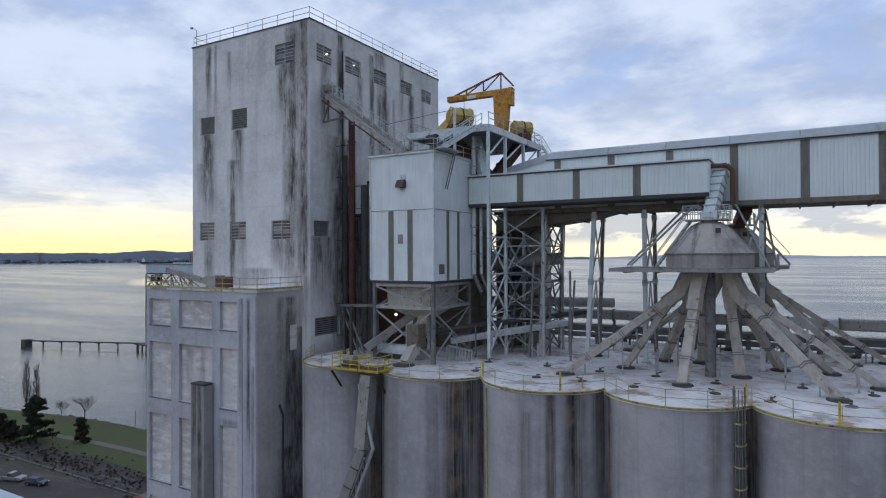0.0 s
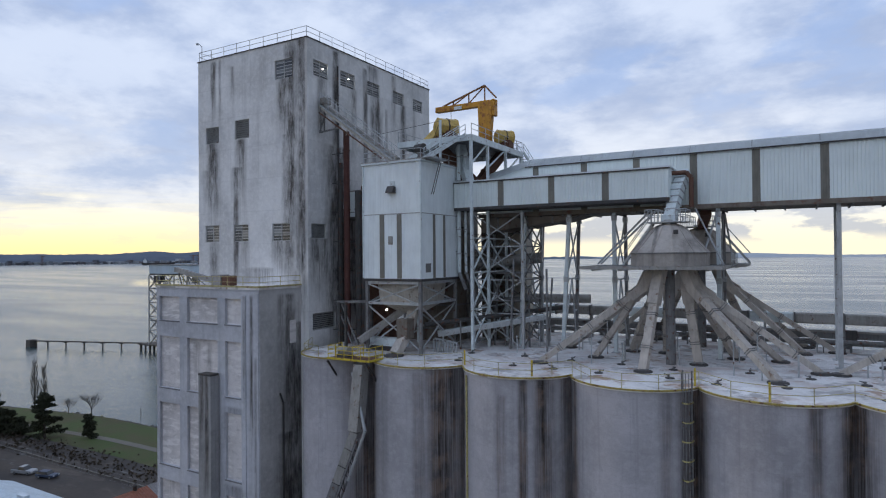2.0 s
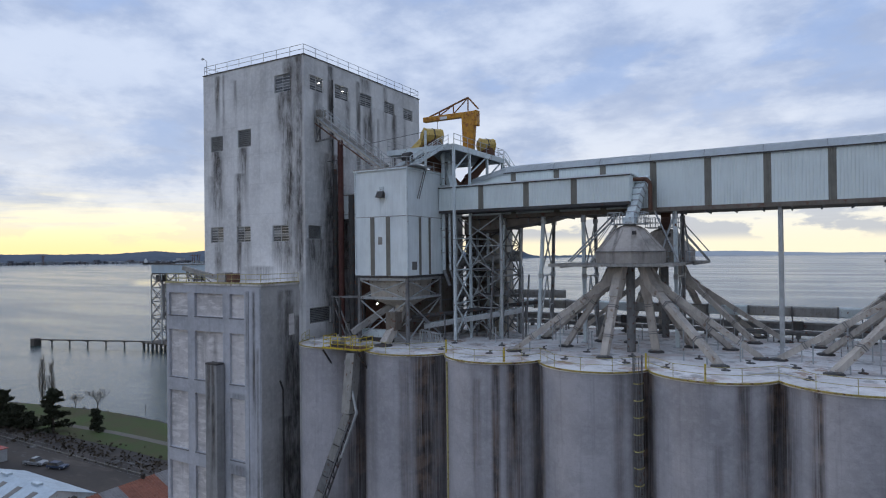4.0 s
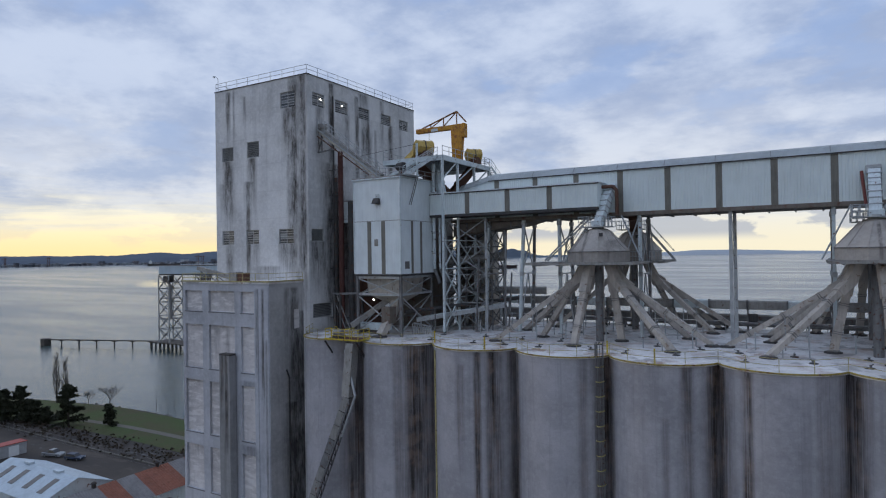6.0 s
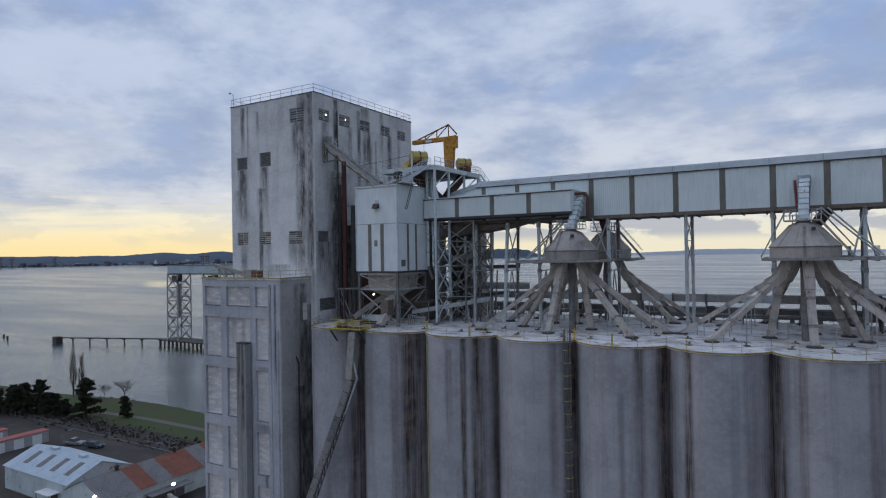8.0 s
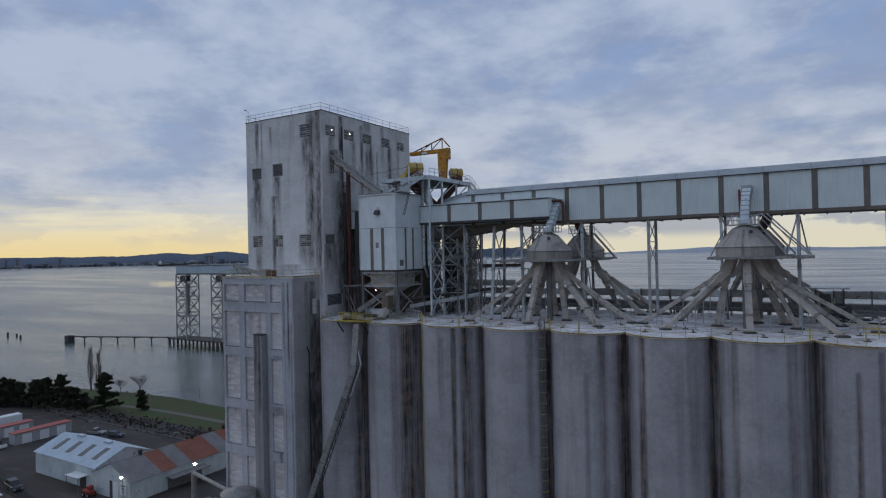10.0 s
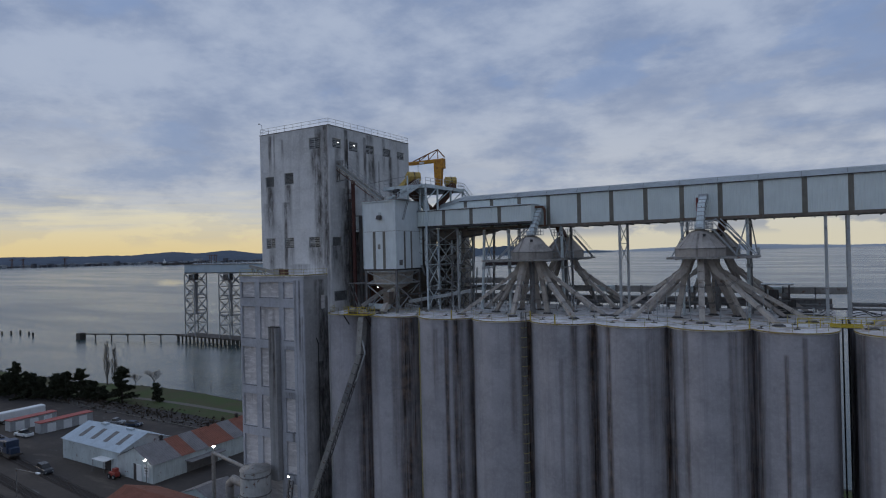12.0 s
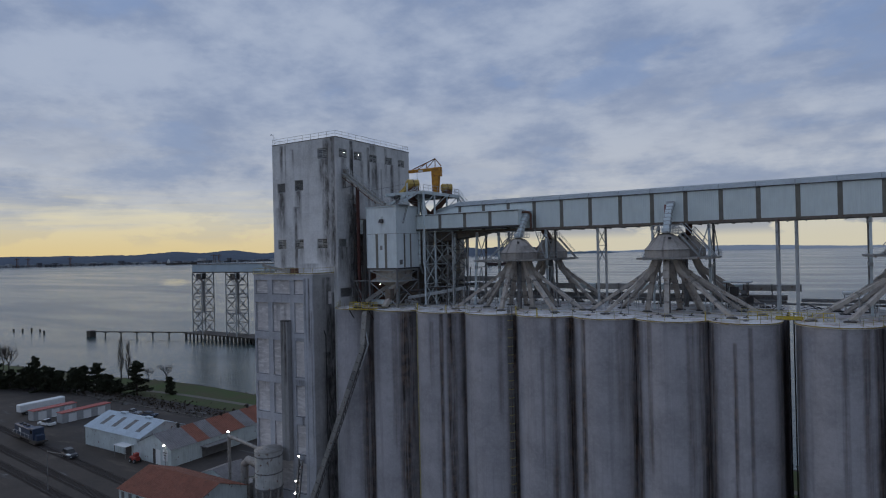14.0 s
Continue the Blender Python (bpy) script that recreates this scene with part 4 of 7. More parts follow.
part("corner_trim", beam(B(), (CX1 + 0.02, CY0 - 0.02, CZ0), (CX1 + 0.02, CY0 - 0.02, CZ1 - 0.2), 0.14), PALE, cabin)
part("corner_trim", beam(B(), (CX0 - 0.0, CY0 - 0.02, CZ0), (CX0, CY0 - 0.02, CZ1 - 0.2), 0.14), PALE, cabin)
part("seam", box(B(), CX0 - 0.01, CX1 + 0.045, CY0 - 0.045, CY0 + 0.02, 43.92, 43.98), DUCT, cabin)
part("seam", box(B(), CX1 - 0.02, CX1 + 0.045, CY0 + 0.021, CY1, 43.92, 43.98), DUCT, cabin)
for x in (-19.75, -17.72):
    part("skylight_strip", box(B(), x - 0.26, x + 0.26, CY0 - 0.055, CY0 + 0.03, CZ0 + 0.02, 43.9), STRIP, cabin, "dark weathered vertical strip")
for y in (45.1, 47.05):
    part("skylight_strip", box(B(), CX1 - 0.03, CX1 + 0.055, y - 0.2, y + 0.2, CZ0 + 0.02, 43.9), STRIP, cabin, "dark weathered vertical strip")
part("louvre", box(B(), CX1 - 0.03, CX1 + 0.06, 43.5, 44.4, 38.3, 39.15), LOUVRE, cabin)
part("plate", box(B(), -19.0, -18.5, CY0 - 0.06, CY0 - 0.01, 41.0, 41.8), DUCT, cabin)
hd = part("vent_hood", B(), DARK, cabin, "dark rusty vent hood")
bm = box(B(), -18.9, -18.1, CY0 - 0.7, CY0 - 0.03, 45.95, 46.5)
for v in bm.verts:
    if v.co.z > 46.4 and v.co.y < CY0 - 0.5:
        v.co.y += 0.4
        v.co.z += 0.12
bmesh.ops.recalc_face_normals(bm, faces=bm.faces[:])
bm.to_mesh(hd.data)
bm.free()
part("vent_cover", box(B(), -18.75, -18.2, CY0 - 0.09, CY0 - 0.03, 46.6, 47.1), PALE, cabin)
bm = B()
for e in (0, 0.35):
    tube(bm, (CX1 + 0.3, 44.2 + e, 45.8), (CX1 + 0.3, 45.8 + e, 49.25), 0.05, 6)
part("ladder", bm, STEEL, cabin)
# the big round down-pipe at its corner
for x, y, r, z1 in ((-14.95, 49.6, 0.2, 51.2), (-14.45, 50.1, 0.15, 50.4)):
    dp = thing("down_pipe", (x, y, 36), "pale grey flanged vertical pipe at the cabin corner", "pipe", "down pipes")
    part("pipe", tube(B(), (x, y, 38.0), (x, y, z1), r, 14), PALE, dp)
    part("elbow", tube(B(), (x, y, 38.1), (x + 1.0, y - 0.5, 36.4), r * 0.98, 12), STEEL, dp)
    for z in (40, 42.5, 45, 47.5, 50):
        part("collar", lathe(B(), x, y, [(r + 0.07, z), (r + 0.07, z + 0.14)], 14), GALV, dp)
        part("bracket", beam(B(), (x, y, z + 0.3), (CX1, y - 0.1, z + 0.3), 0.06), DARK, dp)

fr = thing("support_trestle", (-18.6, 46.3, ROOF), "grey braced steel frame carrying the cabin", "steel frame")
corners = [(-21.75, 42.95), (-15.55, 42.95), (-15.55, 49.75), (-21.75, 49.75)]
for x, y in corners:
    part("leg", beam(B(), (x, y, ROOF), (x, y, CZ0 - 0.25), 0.3), STEEL, fr)
for (x0, y0), (x1, y1) in zip(corners, corners[1:] + corners[:1]):
    for z in (35.3, CZ0 - 0.4):
        part("girt", beam(B(), (x0, y0, z), (x1, y1, z), 0.2, 0.26), GALV, fr)
    bars(fr, [((x0, y0, 35.2), (x1, y1, 37.2)), ((x1, y1, 35.2), (x0, y0, 37.2)), ((x0, y0, 30.9), (x1, y1, 35.1)), ((x1, y1, 30.9), (x0, y0, 35.1))], 0.12, GALV)
hp = thing("cabin_hopper", (-18.6, 46.3, 33.5), "cream steel hopper hanging below the cabin with two spouts", "hopper")
bm = B()
top = [bm.verts.new((x, y, 37.4)) for x, y in ((-21, 43.6), (-16.2, 43.6), (-16.2, 49), (-21, 49))]
mid = [bm.verts.new((x, y, 35.2)) for x, y in ((-20.8, 43.8), (-16.4, 43.8), (-16.4, 48.8), (-20.8, 48.8))]
low = [bm.verts.new((x, y, 34.2)) for x, y in ((-19.4, 45.4), (-17.6, 45.4), (-17.6, 47), (-19.4, 47))]
for a, b in ((top, mid), (mid, low)):
    for i in range(4):
        bm.faces.new((a[i], a[(i + 1) % 4], b[(i + 1) % 4], b[i]))
bm.faces.new(low[::-1])
part("bin", bm, CREAM, hp)
part("spout", beam(B(), (-18.9, 46, 34.8), (-22.0, 41.9, 31.6), 0.62, 0.6), DUCT, hp)
part("spout", beam(B(), (-18.0, 45.6, 34.5), (-17.4, 43.4, 32.4), 0.95, 0.8), CREAM, hp)
gate = part("gate_box", bevel(box(B(), -17.9, -16.7, 42.3, 43.6, 32.0, 33.9), 0.04), BROWN, hp, "rusty gate box")
part("foot_chute", beam(B(), (-17.3, 42.7, 32.1), (-17.6, 41.7, 30.7), 1.0, 0.7), SPOUT, hp)
part("foot_ring", lathe(B(), -17.6, 41.4, [(0.95, ROOF), (0.95, ROOF + 0.12), (0.7, ROOF + 0.2)], 20), DARK, hp)
wl = thing("work_lamp", (-19.6, 42.9, 34.7), "small lit work lamp on the cabin frame", "lamp")
part("bulb", lathe(B(), -19.4, 42.9, [(0.04, 34.59), (0.11, 34.68), (0.04, 34.77)], 12), LAMP, wl)
part("bracket", beam(B(), (-19.4, 42.95, 34.8), (-19.4, 42.95, 35.2), 0.05), DARK, wl)
# side frame between cabin and tower with stair-like bracing
sf = thing("side_frame", (-24, 43, ROOF), "weathered braced steel frame beside the cabin", "steel frame")
for x, y in ((-24.7, 42.2), (-23.9, 42.2), (-24.7, 46.5), (-23.9, 46.5)):
    part("leg", beam(B(), (x, y, ROOF), (x, y, 35.3), 0.24), DARK, sf)
part("girt", beam(B(), (-25, 42.2, 35.3), (-21.6, 42.9, 35.4), 0.24), STEEL, sf)
part("brace", beam(B(), (-24.4, 42.2, 35.1), (-22.6, 42.5, 31.0), 0.15), STEEL, sf)
part("brace", beam(B(), (-25.0, 42.2, 34.9), (-23.2, 42.4, 31.0), 0.12), STEEL, sf)
lk = thing("link_gallery", (-24, 46, 44.2), "pale clad link between tower and cabin", "gallery")
part("wall", sheet(B(), (TX1 + 0.02, 48.3, 44.3), (1, 0, 0), (0, 0, 1), CX0 - TX1 - 0.02, 2.8, 0.3), CLAD_BOX, lk)
part("floor", box(B(), TX1, CX0, 48.3, 50.0, 44.05, 44.29), DARK, lk)
part("roof", box(B(), TX1, CX0, 48.25, 50.0, 47.1, 47.25), DUCT, lk)

# inclined conveyor from the tower wall down to the cabin roof
ic = thing("inclined_conveyor", (-24, 45, 50), "rusty galvanised inclined conveyor from tower wall to cabin roof", "conveyor")
pa, pb = Vector((-28.7, 44.6, 56.4)), Vector((-19.3, 44.9, 49.6))
up_, sd_ = Vector((0, 0, 0.55)), Vector((0, 0.65, 0))
part("trough", beam(B(), pa, pb, 0.6, 0.3), DUCT, ic, "grey covered trough")
part("walkway", beam(B(), pa + Vector((0, -0.55, -0.3)), pb + Vector((0, -0.55, -0.3)), 0.5, 0.06), GALV, ic)
for s in (-1, 1):
    part("chord", beam(B(), pa + sd_ * s - up_, pb + sd_ * s - up_, 0.12, 0.2), CREAM, ic)
    part("handrail", tube(B(), pa + sd_ * s + up_ * 1.8, pb + sd_ * s + up_ * 1.8, 0.035, 6), GALV, ic)
    for k in range(9):
        q = pa.lerp(pb, k / 8) + sd_ * s
        part("post", beam(B(), q - up_, q + up_ * 1.8, 0.06), GALV, ic)
        if k < 8:
            part("brace", beam(B(), q - up_, pa.lerp(pb, (k + 1) / 8) + sd_ * s + up_ * 0.3, 0.06), GALV, ic)
part("head_box", bevel(box(B(), -28.85, -28.0, 44.15, 45.1, 56.2, 56.9), 0.05), DUCT, ic)
part("lower_chord", beam(B(), pa + Vector((0, -0.75, -1.15)), pb + Vector((-1.5, -0.75, 0.1)), 0.1, 0.14), RUSTY, ic)
for k in range(10):
    q = pa.lerp(pb, k / 10) + Vector((0, -0.72, -0.5))
    part("lacing", beam(B(), q, pa.lerp(pb + Vector((-1.5, 0, 0.6)), (k + 0.5) / 10) + Vector((0, -0.75, -1.15)), 0.06), CREAM, ic)
part("bracket", beam(B(), (-28.9, 44.2, 53.2), (-26.0, 44.2, 53.4), 0.16), STEEL, ic)
part("bracket", beam(B(), (-28.9, 44.2, 53.2), (-27.9, 44.2, 55.6), 0.12), STEEL, ic)
for y in (43.9, 44.5):
    part("hanger", beam(B(), (-28.5, y, 53.3), (-28.5, y, 55.8), 0.12), STEEL, ic)
dm = thing("drive_motor", (-17.6, 46, CZ1 + 0.12), "dark drive motor on a steel stand on the cabin roof", "motor")
part("stand", beam(B(), (-17.6, 46.5, CZ1 + 0.12), (-17.6, 46.5, 50.2), 0.5), STEEL, dm)
part("body", tube(B(), (-18.1, 46.5, 50.7), (-17.1, 46.3, 50.7), 0.5, 14), DARK, dm)
part("trough", beam(B(), (-19.3, 46.4, 49.5), (-15.5, 47.5, 51.6), 0.8, 0.4), PALE, dm)
railing("cabin_railing", [(CX0, CY0 + 0.05, CZ1 + 0.12), (CX1, CY0 + 0.05, CZ1 + 0.12), (CX1, CY1, CZ1 + 0.12)], 0.95, GALV, "grey pipe railing round the cabin roof", 1.8, 0.035)

# ---- drive platform with crane over the cabin ----
DX0, DX1, DY0, DY1, DZ = -20.8, -12.2, 47.2, 60.0, 51.75
pf = thing("drive_platform", (-16, 53, ROOF), "pale grey steel drive platform on braced columns", "platform")
part("deck", box(B(), DX0, DX1, DY0, DY1, DZ - 0.12, DZ), STEEL, pf)
for a, b in (((DX0, DY0), (DX1, DY0)), ((DX1, DY0), (DX1, DY1)), ((DX1, DY1), (DX0, DY1)), ((DX0, DY1), (DX0, DY0))):
    part("edge_beam", beam(B(), (*a, DZ - 0.3), (*b, DZ - 0.3), 0.22, 0.6), PALE, pf)
colz = [(DX1 - 0.1, DY0 + 0.1), (DX1 - 0.1, 51.0), (DX1 - 0.1, 55.5), (DX1 - 0.1, DY1 - 0.2), (DX0 + 0.3, DY0 + 3.2), (DX0 + 0.3, DY1 - 0.2)]
for x, y in colz:
    part("column", beam(B(), (x, y, ROOF), (x, y, DZ - 0.6), 0.26), PALE, pf)
for (x0, y0), (x1, y1) in zip(colz[:4], colz[1:4]):
    for z0, z1 in ((31, 34.6), (34.6, 38.2), (38.2, 41.6), (48.9, 51.4)):
        bars(pf, [((x0, y0, z0), (x1, y1, z1)), ((x0, y0, z1), (x1, y1, z1))] + ([((x1, y1, z0), (x0, y0, z1))] if z0 < 48 else []), 0.13, PALE)
railing("platform_railing", [(DX0, DY0, DZ), (DX0, DY1, DZ), (DX1, DY1, DZ), (DX1, DY0, DZ)], 1.1, GALV, "grey pipe railing round the drive platform", 1.7, 0.035)
cr = thing("jib_crane", (-14.3, 55.2, DZ), "yellow jib crane with a trussed arm on the drive platform", "crane")
bm = box(B(), -15.35, -13.5, 54.8, 55.6, DZ, 56.98)
for v in bm.verts:
    if v.co.z < 52:
        v.co.x = -14.55 + (v.co.x + 14.4) * 0.62
part("mast", bevel(bm, 0.05), CRANE, cr)
part("arm", bevel(box(B(), -20.8, -13.2, 54.85, 55.55, 56.4, 57.0), 0.04), CRANE, cr)
part("cheek", bevel(box(B(), -13.6, -13.25, 54.75, 55.65, 55.2, 57.02), 0.05), CRANE, cr)
part("plate", box(B(), -18.3, -17.3, 54.76, 54.795, 56.4, 56.75), WHITE, cr)
bm = beam(B(), (-20.0, 55.2, 57.05), (-14.6, 55.2, 58.75), 0.16)
beam(bm, (-14.6, 55.2, 58.75), (-13.2, 55.2, 57.2), 0.16)
for x, z in ((-18.6, 57.5), (-16.6, 58.1), (-14.6, 58.7)):
    beam(bm, (x, 55.2, 57.0), (x, 55.2, z), 0.12)
beam(bm, (-18.6, 55.2, 57.0), (-16.6, 55.2, 58.1), 0.11)
beam(bm, (-16.6, 55.2, 57.0), (-14.6, 55.2, 58.7), 0.11)
part("truss", bm, plain("crane_rust", (0.30, 0.13, 0.04), 0.7, dirt=0.5, rust=0.5), cr, "rust-brown top truss")
part("hook_cable", beam(B(), (-18.9, 55.2, 54.6), (-18.9, 55.2, 56.3), 0.04), DARK, cr)


def drum(name, x, y, z, r, length, tilt, label):
    """A faceted yellow drive housing on a sloped base."""
    th = thing(name, (x, y, DZ), label, "drive unit", "drive units")
    d_ = Vector((math.cos(tilt), math.sin(tilt), 0)) * length / 2
    c = Vector((x, y, z))
    bm = tube(B(), c - d_, c + d_, r, 8)
    tube(bm, c - d_ * 1.2, c - d_, r * 0.6, 8, r)
    part("housing", bm, DRUM, th)
    for f in (-0.9, 0, 0.9):
        part("band", tube(B(), c + d_ * f - d_ * 0.06, c + d_ * f + d_ * 0.06, r * 1.06, 8), DARK if f == 0 else DRUM, th)
    part("base", bevel(box(B(), x - length * 0.45, x + length * 0.45, y - r * 0.8, y + r * 0.8, DZ, z - r * 0.5), 0.04), RUSTY, th)
    return th


dr = drum("drive_unit", -16.9, 50.6, 53.5, 0.95, 2.2, 0.9, "yellow faceted drive housing beside the crane")
bm = B()
a = [bm.verts.new(v) for v in ((-19.8, 49.8, 52.0), (-18.2, 49.4, 52.0), (-16.8, 50.2, 54.3), (-17.4, 50.7, 54.5))]
b = [bm.verts.new(v.co + Vector((0.5, 1.2, 0))) for v in a]
bm.faces.new(a)
bm.faces.new(b[::-1])
for i in range(4):
    bm.faces.new((a[i], b[i], b[(i + 1) % 4], a[(i + 1) % 4]))
part("guard", bm, DRUM, dr)
drum("drive_unit", -12.9, 56.6, 53.0, 0.8, 1.9, 0.9, "yellow faceted drive housing at the platform end")


def stair(name, a, b, width_dir, width, mat, label, steps=12):
    th = thing(name, a, label, "stairs")
    a, b, w = Vector(a), Vector(b), Vector(width_dir).normalized() * width / 2
    for s in (-1, 1):
        part("stringer", beam(B(), a + w * s, b + w * s, 0.06, 0.3), mat, th)
        part("handrail", tube(B(), a + w * s + Vector((0, 0, 1)), b + w * s + Vector((0, 0, 1)), 0.035, 6), mat, th)
        part("handrail", tube(B(), a + w * s + Vector((0, 0, 0.55)), b + w * s + Vector((0, 0, 0.55)), 0.025, 6), mat, th)
        for k in range(4):
            q = a.lerp(b, k / 3) + w * s
            part("baluster", beam(B(), q, q + Vector((0, 0, 1)), 0.05), mat, th)
    for k in range(steps):
        q = a.lerp(b, (k + 0.5) / steps)
        part("tread", beam(B(), q - w, q + w, 0.26, 0.04), GALV, th)
    return th


stair("steel_stairs", (-15.0, 43.4, 49.2), (-13.2, 47.2, DZ), (1, -0.4, 0), 0.9, PALE, "pale steel stairs from cabin roof to drive platform")
stair("steel_stairs", (-11.6, 62.6, 49.2), (-12.4, 60.0, DZ), (1, 0, 0), 0.8, PALE, "pale steel stairs behind the drive platform", 9)
lnd = thing("stair_landing", (-15, 45.6, 49.3), "grey steel landing at the foot of the stairs", "landing")
part("deck", box(B(), -15.4, -14.2, 42.8, 46.0, 49.13, 49.19), GALV, lnd)
part("mast", beam(B(), (-14.9, 45.8, 49.2), (-14.9, 45.8, 53.2), 0.2), PALE, lnd)
# machinery in the shadow below the platform
for x0, y0, z0, x1, y1, z1, s, mat, lab in ((-17.5, 49.0, 51.6, -13.6, 55, 45.6, 1.1, RUSTY, "rust-brown diagonal chute below the drive platform"), (-15.6, 51.2, 51.4, -13.4, 49.6, 45.8, 0.9, PALE, "pale steel chute below the drive platform"),
                                         (-13.8, 58, 51.5, -16.0, 54, 46.5, 1.0, RUSTY, "rust-brown diagonal chute below the drive platform")):
    th = thing("chute", (x0, y0, z1), lab, "chute")
    part("duct", beam(B(), (x0, y0, z0), (x1, y1, z1), s, s), mat, th)
    part("collar", beam(B(), Vector((x0, y0, z0)).lerp(Vector((x1, y1, z1)), 0.45), Vector((x0, y0, z0)).lerp(Vector((x1, y1, z1)), 0.5), s * 1.15), mat, th)

# ---- galleries ----
GY0, GY1, GZ0, GZ1 = 52.2, 57.6, 44.2, 48.8


def gallery_bay(th, x0, x1, y, z0, z1, mat, left_strip=True, z1b=None):
    """One clad bay with a dark translucent strip at its left end."""
    if left_strip:
        part("skylight_strip", sheet(B(), (x0, y - 0.01, z0), (1, 0, 0), (0, 0, 1), 0.62, z1 - z0, 0.2, 0.03), STRIP, th, "dark weathered vertical strip")
    a = x0 + (0.62 if left_strip else 0)
    part("cladding_panel", sheet(B(), (a, y, z0), (1, 0, 0), (0, 0, 1), x1 - a, z1 - z0, 0.28, 0.035), mat, th)


ug = thing("conveyor_gallery", (30, 55.7, GZ0), "long pale green clad conveyor gallery on trestles", "gallery")
xs = [7.08 + 4.965 * k for k in range(-3, 19)]
for a, b in zip(xs, xs[1:]):
    gallery_bay(ug, a, b, GY0, GZ0, GZ1, CLAD)
bm = B()
lo_ = [bm.verts.new(p) for p in ((-12.7, GY0, GZ0), (xs[0], GY0, GZ0), (xs[0], GY0, GZ1), (-8.6, GY0, GZ1 - 0.06), (-12.7, GY0, GZ1 - 1.0))]
bm.faces.new(lo_)
part("cladding_panel", bm, CLAD, ug)
part("wall_back", sheet(B(), (xs[-1], GY1, GZ0), (-1, 0, 0), (0, 0, 1), xs[-1] + 9, GZ1 - GZ0, 0.3), CLAD, ug)
part("floor", box(B(), -14.0, xs[-1], GY0 - 0.06, GY1 + 0.06, GZ0 - 0.35, GZ0 - 0.004), BROWN, ug)
part("edge_girder", beam(B(), (-13.0, GY0 - 0.12, GZ0 - 0.17), (xs[-1], GY0 - 0.12, GZ0 - 0.17), 0.06, 0.4), BROWN, ug)
bm = B()
for k in range(44):
    x = -12.0 + 2.4 * k
    beam(bm, (x, GY0, GZ0 - 0.42), (x, GY1, GZ0 - 0.42), 0.14, 0.14)
part("cross_beam", bm, STEEL, ug)
bm = B()
prof = [(GY0 - 0.16, GZ1 - 0.1), (GY0 - 0.14, GZ1 + 0.06), (GY0 + 0.55, GZ1 + 0.72), (GY0 + 1.5, GZ1 + 0.98), ((GY0 + GY1) / 2, GZ1 + 1.05), (GY1 - 1.5, GZ1 + 0.98), (GY1 + 0.15, GZ1 + 0.05)]
xr = [(-12.8, -1.0), (-8.6, 0.0)] + [(x, 0.0) for x in xs[1:]]
grid = [[bm.verts.new((x, y, z + dz_)) for y, z in prof] for x, dz_ in xr]
for a, b in zip(grid, grid[1:]):
    for i in range(len(prof) - 1):
        bm.faces.new((a[i], b[i], b[i + 1], a[i + 1]))
bmesh.ops.solidify(bm, geom=bm.faces[:], thickness=0.06)
part("roof", bm, ROOFM, ug, "curved pale metal roof")
# dark strip added to paint the shade under the long gallery's eave
part("eave_trim", beam(B(), (-8.6, GY0 - 0.17, GZ1 - 0.02), (xs[-1], GY0 - 0.17, GZ1 - 0.02), 0.03, 0.12), DARK, ug, "dark strip that paints the shade line below the eave")
bm = B()
for k in range(310):
    x = -8.4 + 0.31 * k
    beam(bm, (x, GY0 - 0.15, GZ1 + 0.075), (x, GY0 + 0.54, GZ1 + 0.735), 0.07, 0.05)
part("roof_rib", bm, ROOFM, ug, kind="stuff")
for x in xs[1:]:
    part("roof_seam", beam(B(), (x, GY0 - 0.14, GZ1 + 0.18), (x, GY0 + 0.45, GZ1 + 0.75), 0.08, 0.05), GALV, ug)

lg = thing("lower_gallery", (-5, 51.5, 44.6), "short pale green clad conveyor gallery below the long one", "gallery")
LX = [-15.2, -10.25, -5.03, 0.07, 5.8]
LY = 49.0
for k, (a, b) in enumerate(zip(LX, LX[1:])):
    gallery_bay(lg, a, b, LY, 44.75, 47.32, CLAD, k > 0)
part("wall_end", sheet(B(), (5.8, LY, 44.75), (0, 1, 0), (0, 0, 1), GY0 - LY - 0.1, 2.57, 0.28), CLAD, lg)
part("floor", box(B(), -15.2, 5.82, LY - 0.02, GY0 - 0.13, 44.45, 44.745), DARK, lg)
part("roof", box(B(), -15.2, 5.95, LY - 0.14, GY0 - 0.02, 47.32, 47.44), ROOFM, lg)
# same painted shade line under the lower gallery's roof edge
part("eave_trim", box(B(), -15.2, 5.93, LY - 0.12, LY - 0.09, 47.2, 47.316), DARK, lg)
hb = thing("transfer_hood", (-8, 55, 42), "brown-grey tapered underside duct below the galleries", "duct")
bm = B()
side = [[bm.verts.new((x, y, z)) for x, z in ((-14.0, 43.8), (-3.0, 43.8), (-5.0, 43.3), (-14.0, 42.2))] for y in (52.8, 57.0)]
bm.faces.new(side[0])
bm.faces.new(side[1][::-1])
for i in range(4):
    bm.faces.new((side[0][i], side[0][(i + 1) % 4], side[1][(i + 1) % 4], side[1][i]))
part("duct", bm, BROWN, hb)
for x, z in ((-12.0, 42.45), (-9.0, 42.8), (-6.0, 43.15)):
    part("rib", box(B(), x - 0.08, x + 0.08, 52.72, 57.05, z - 0.12, 43.8), STEEL, hb)


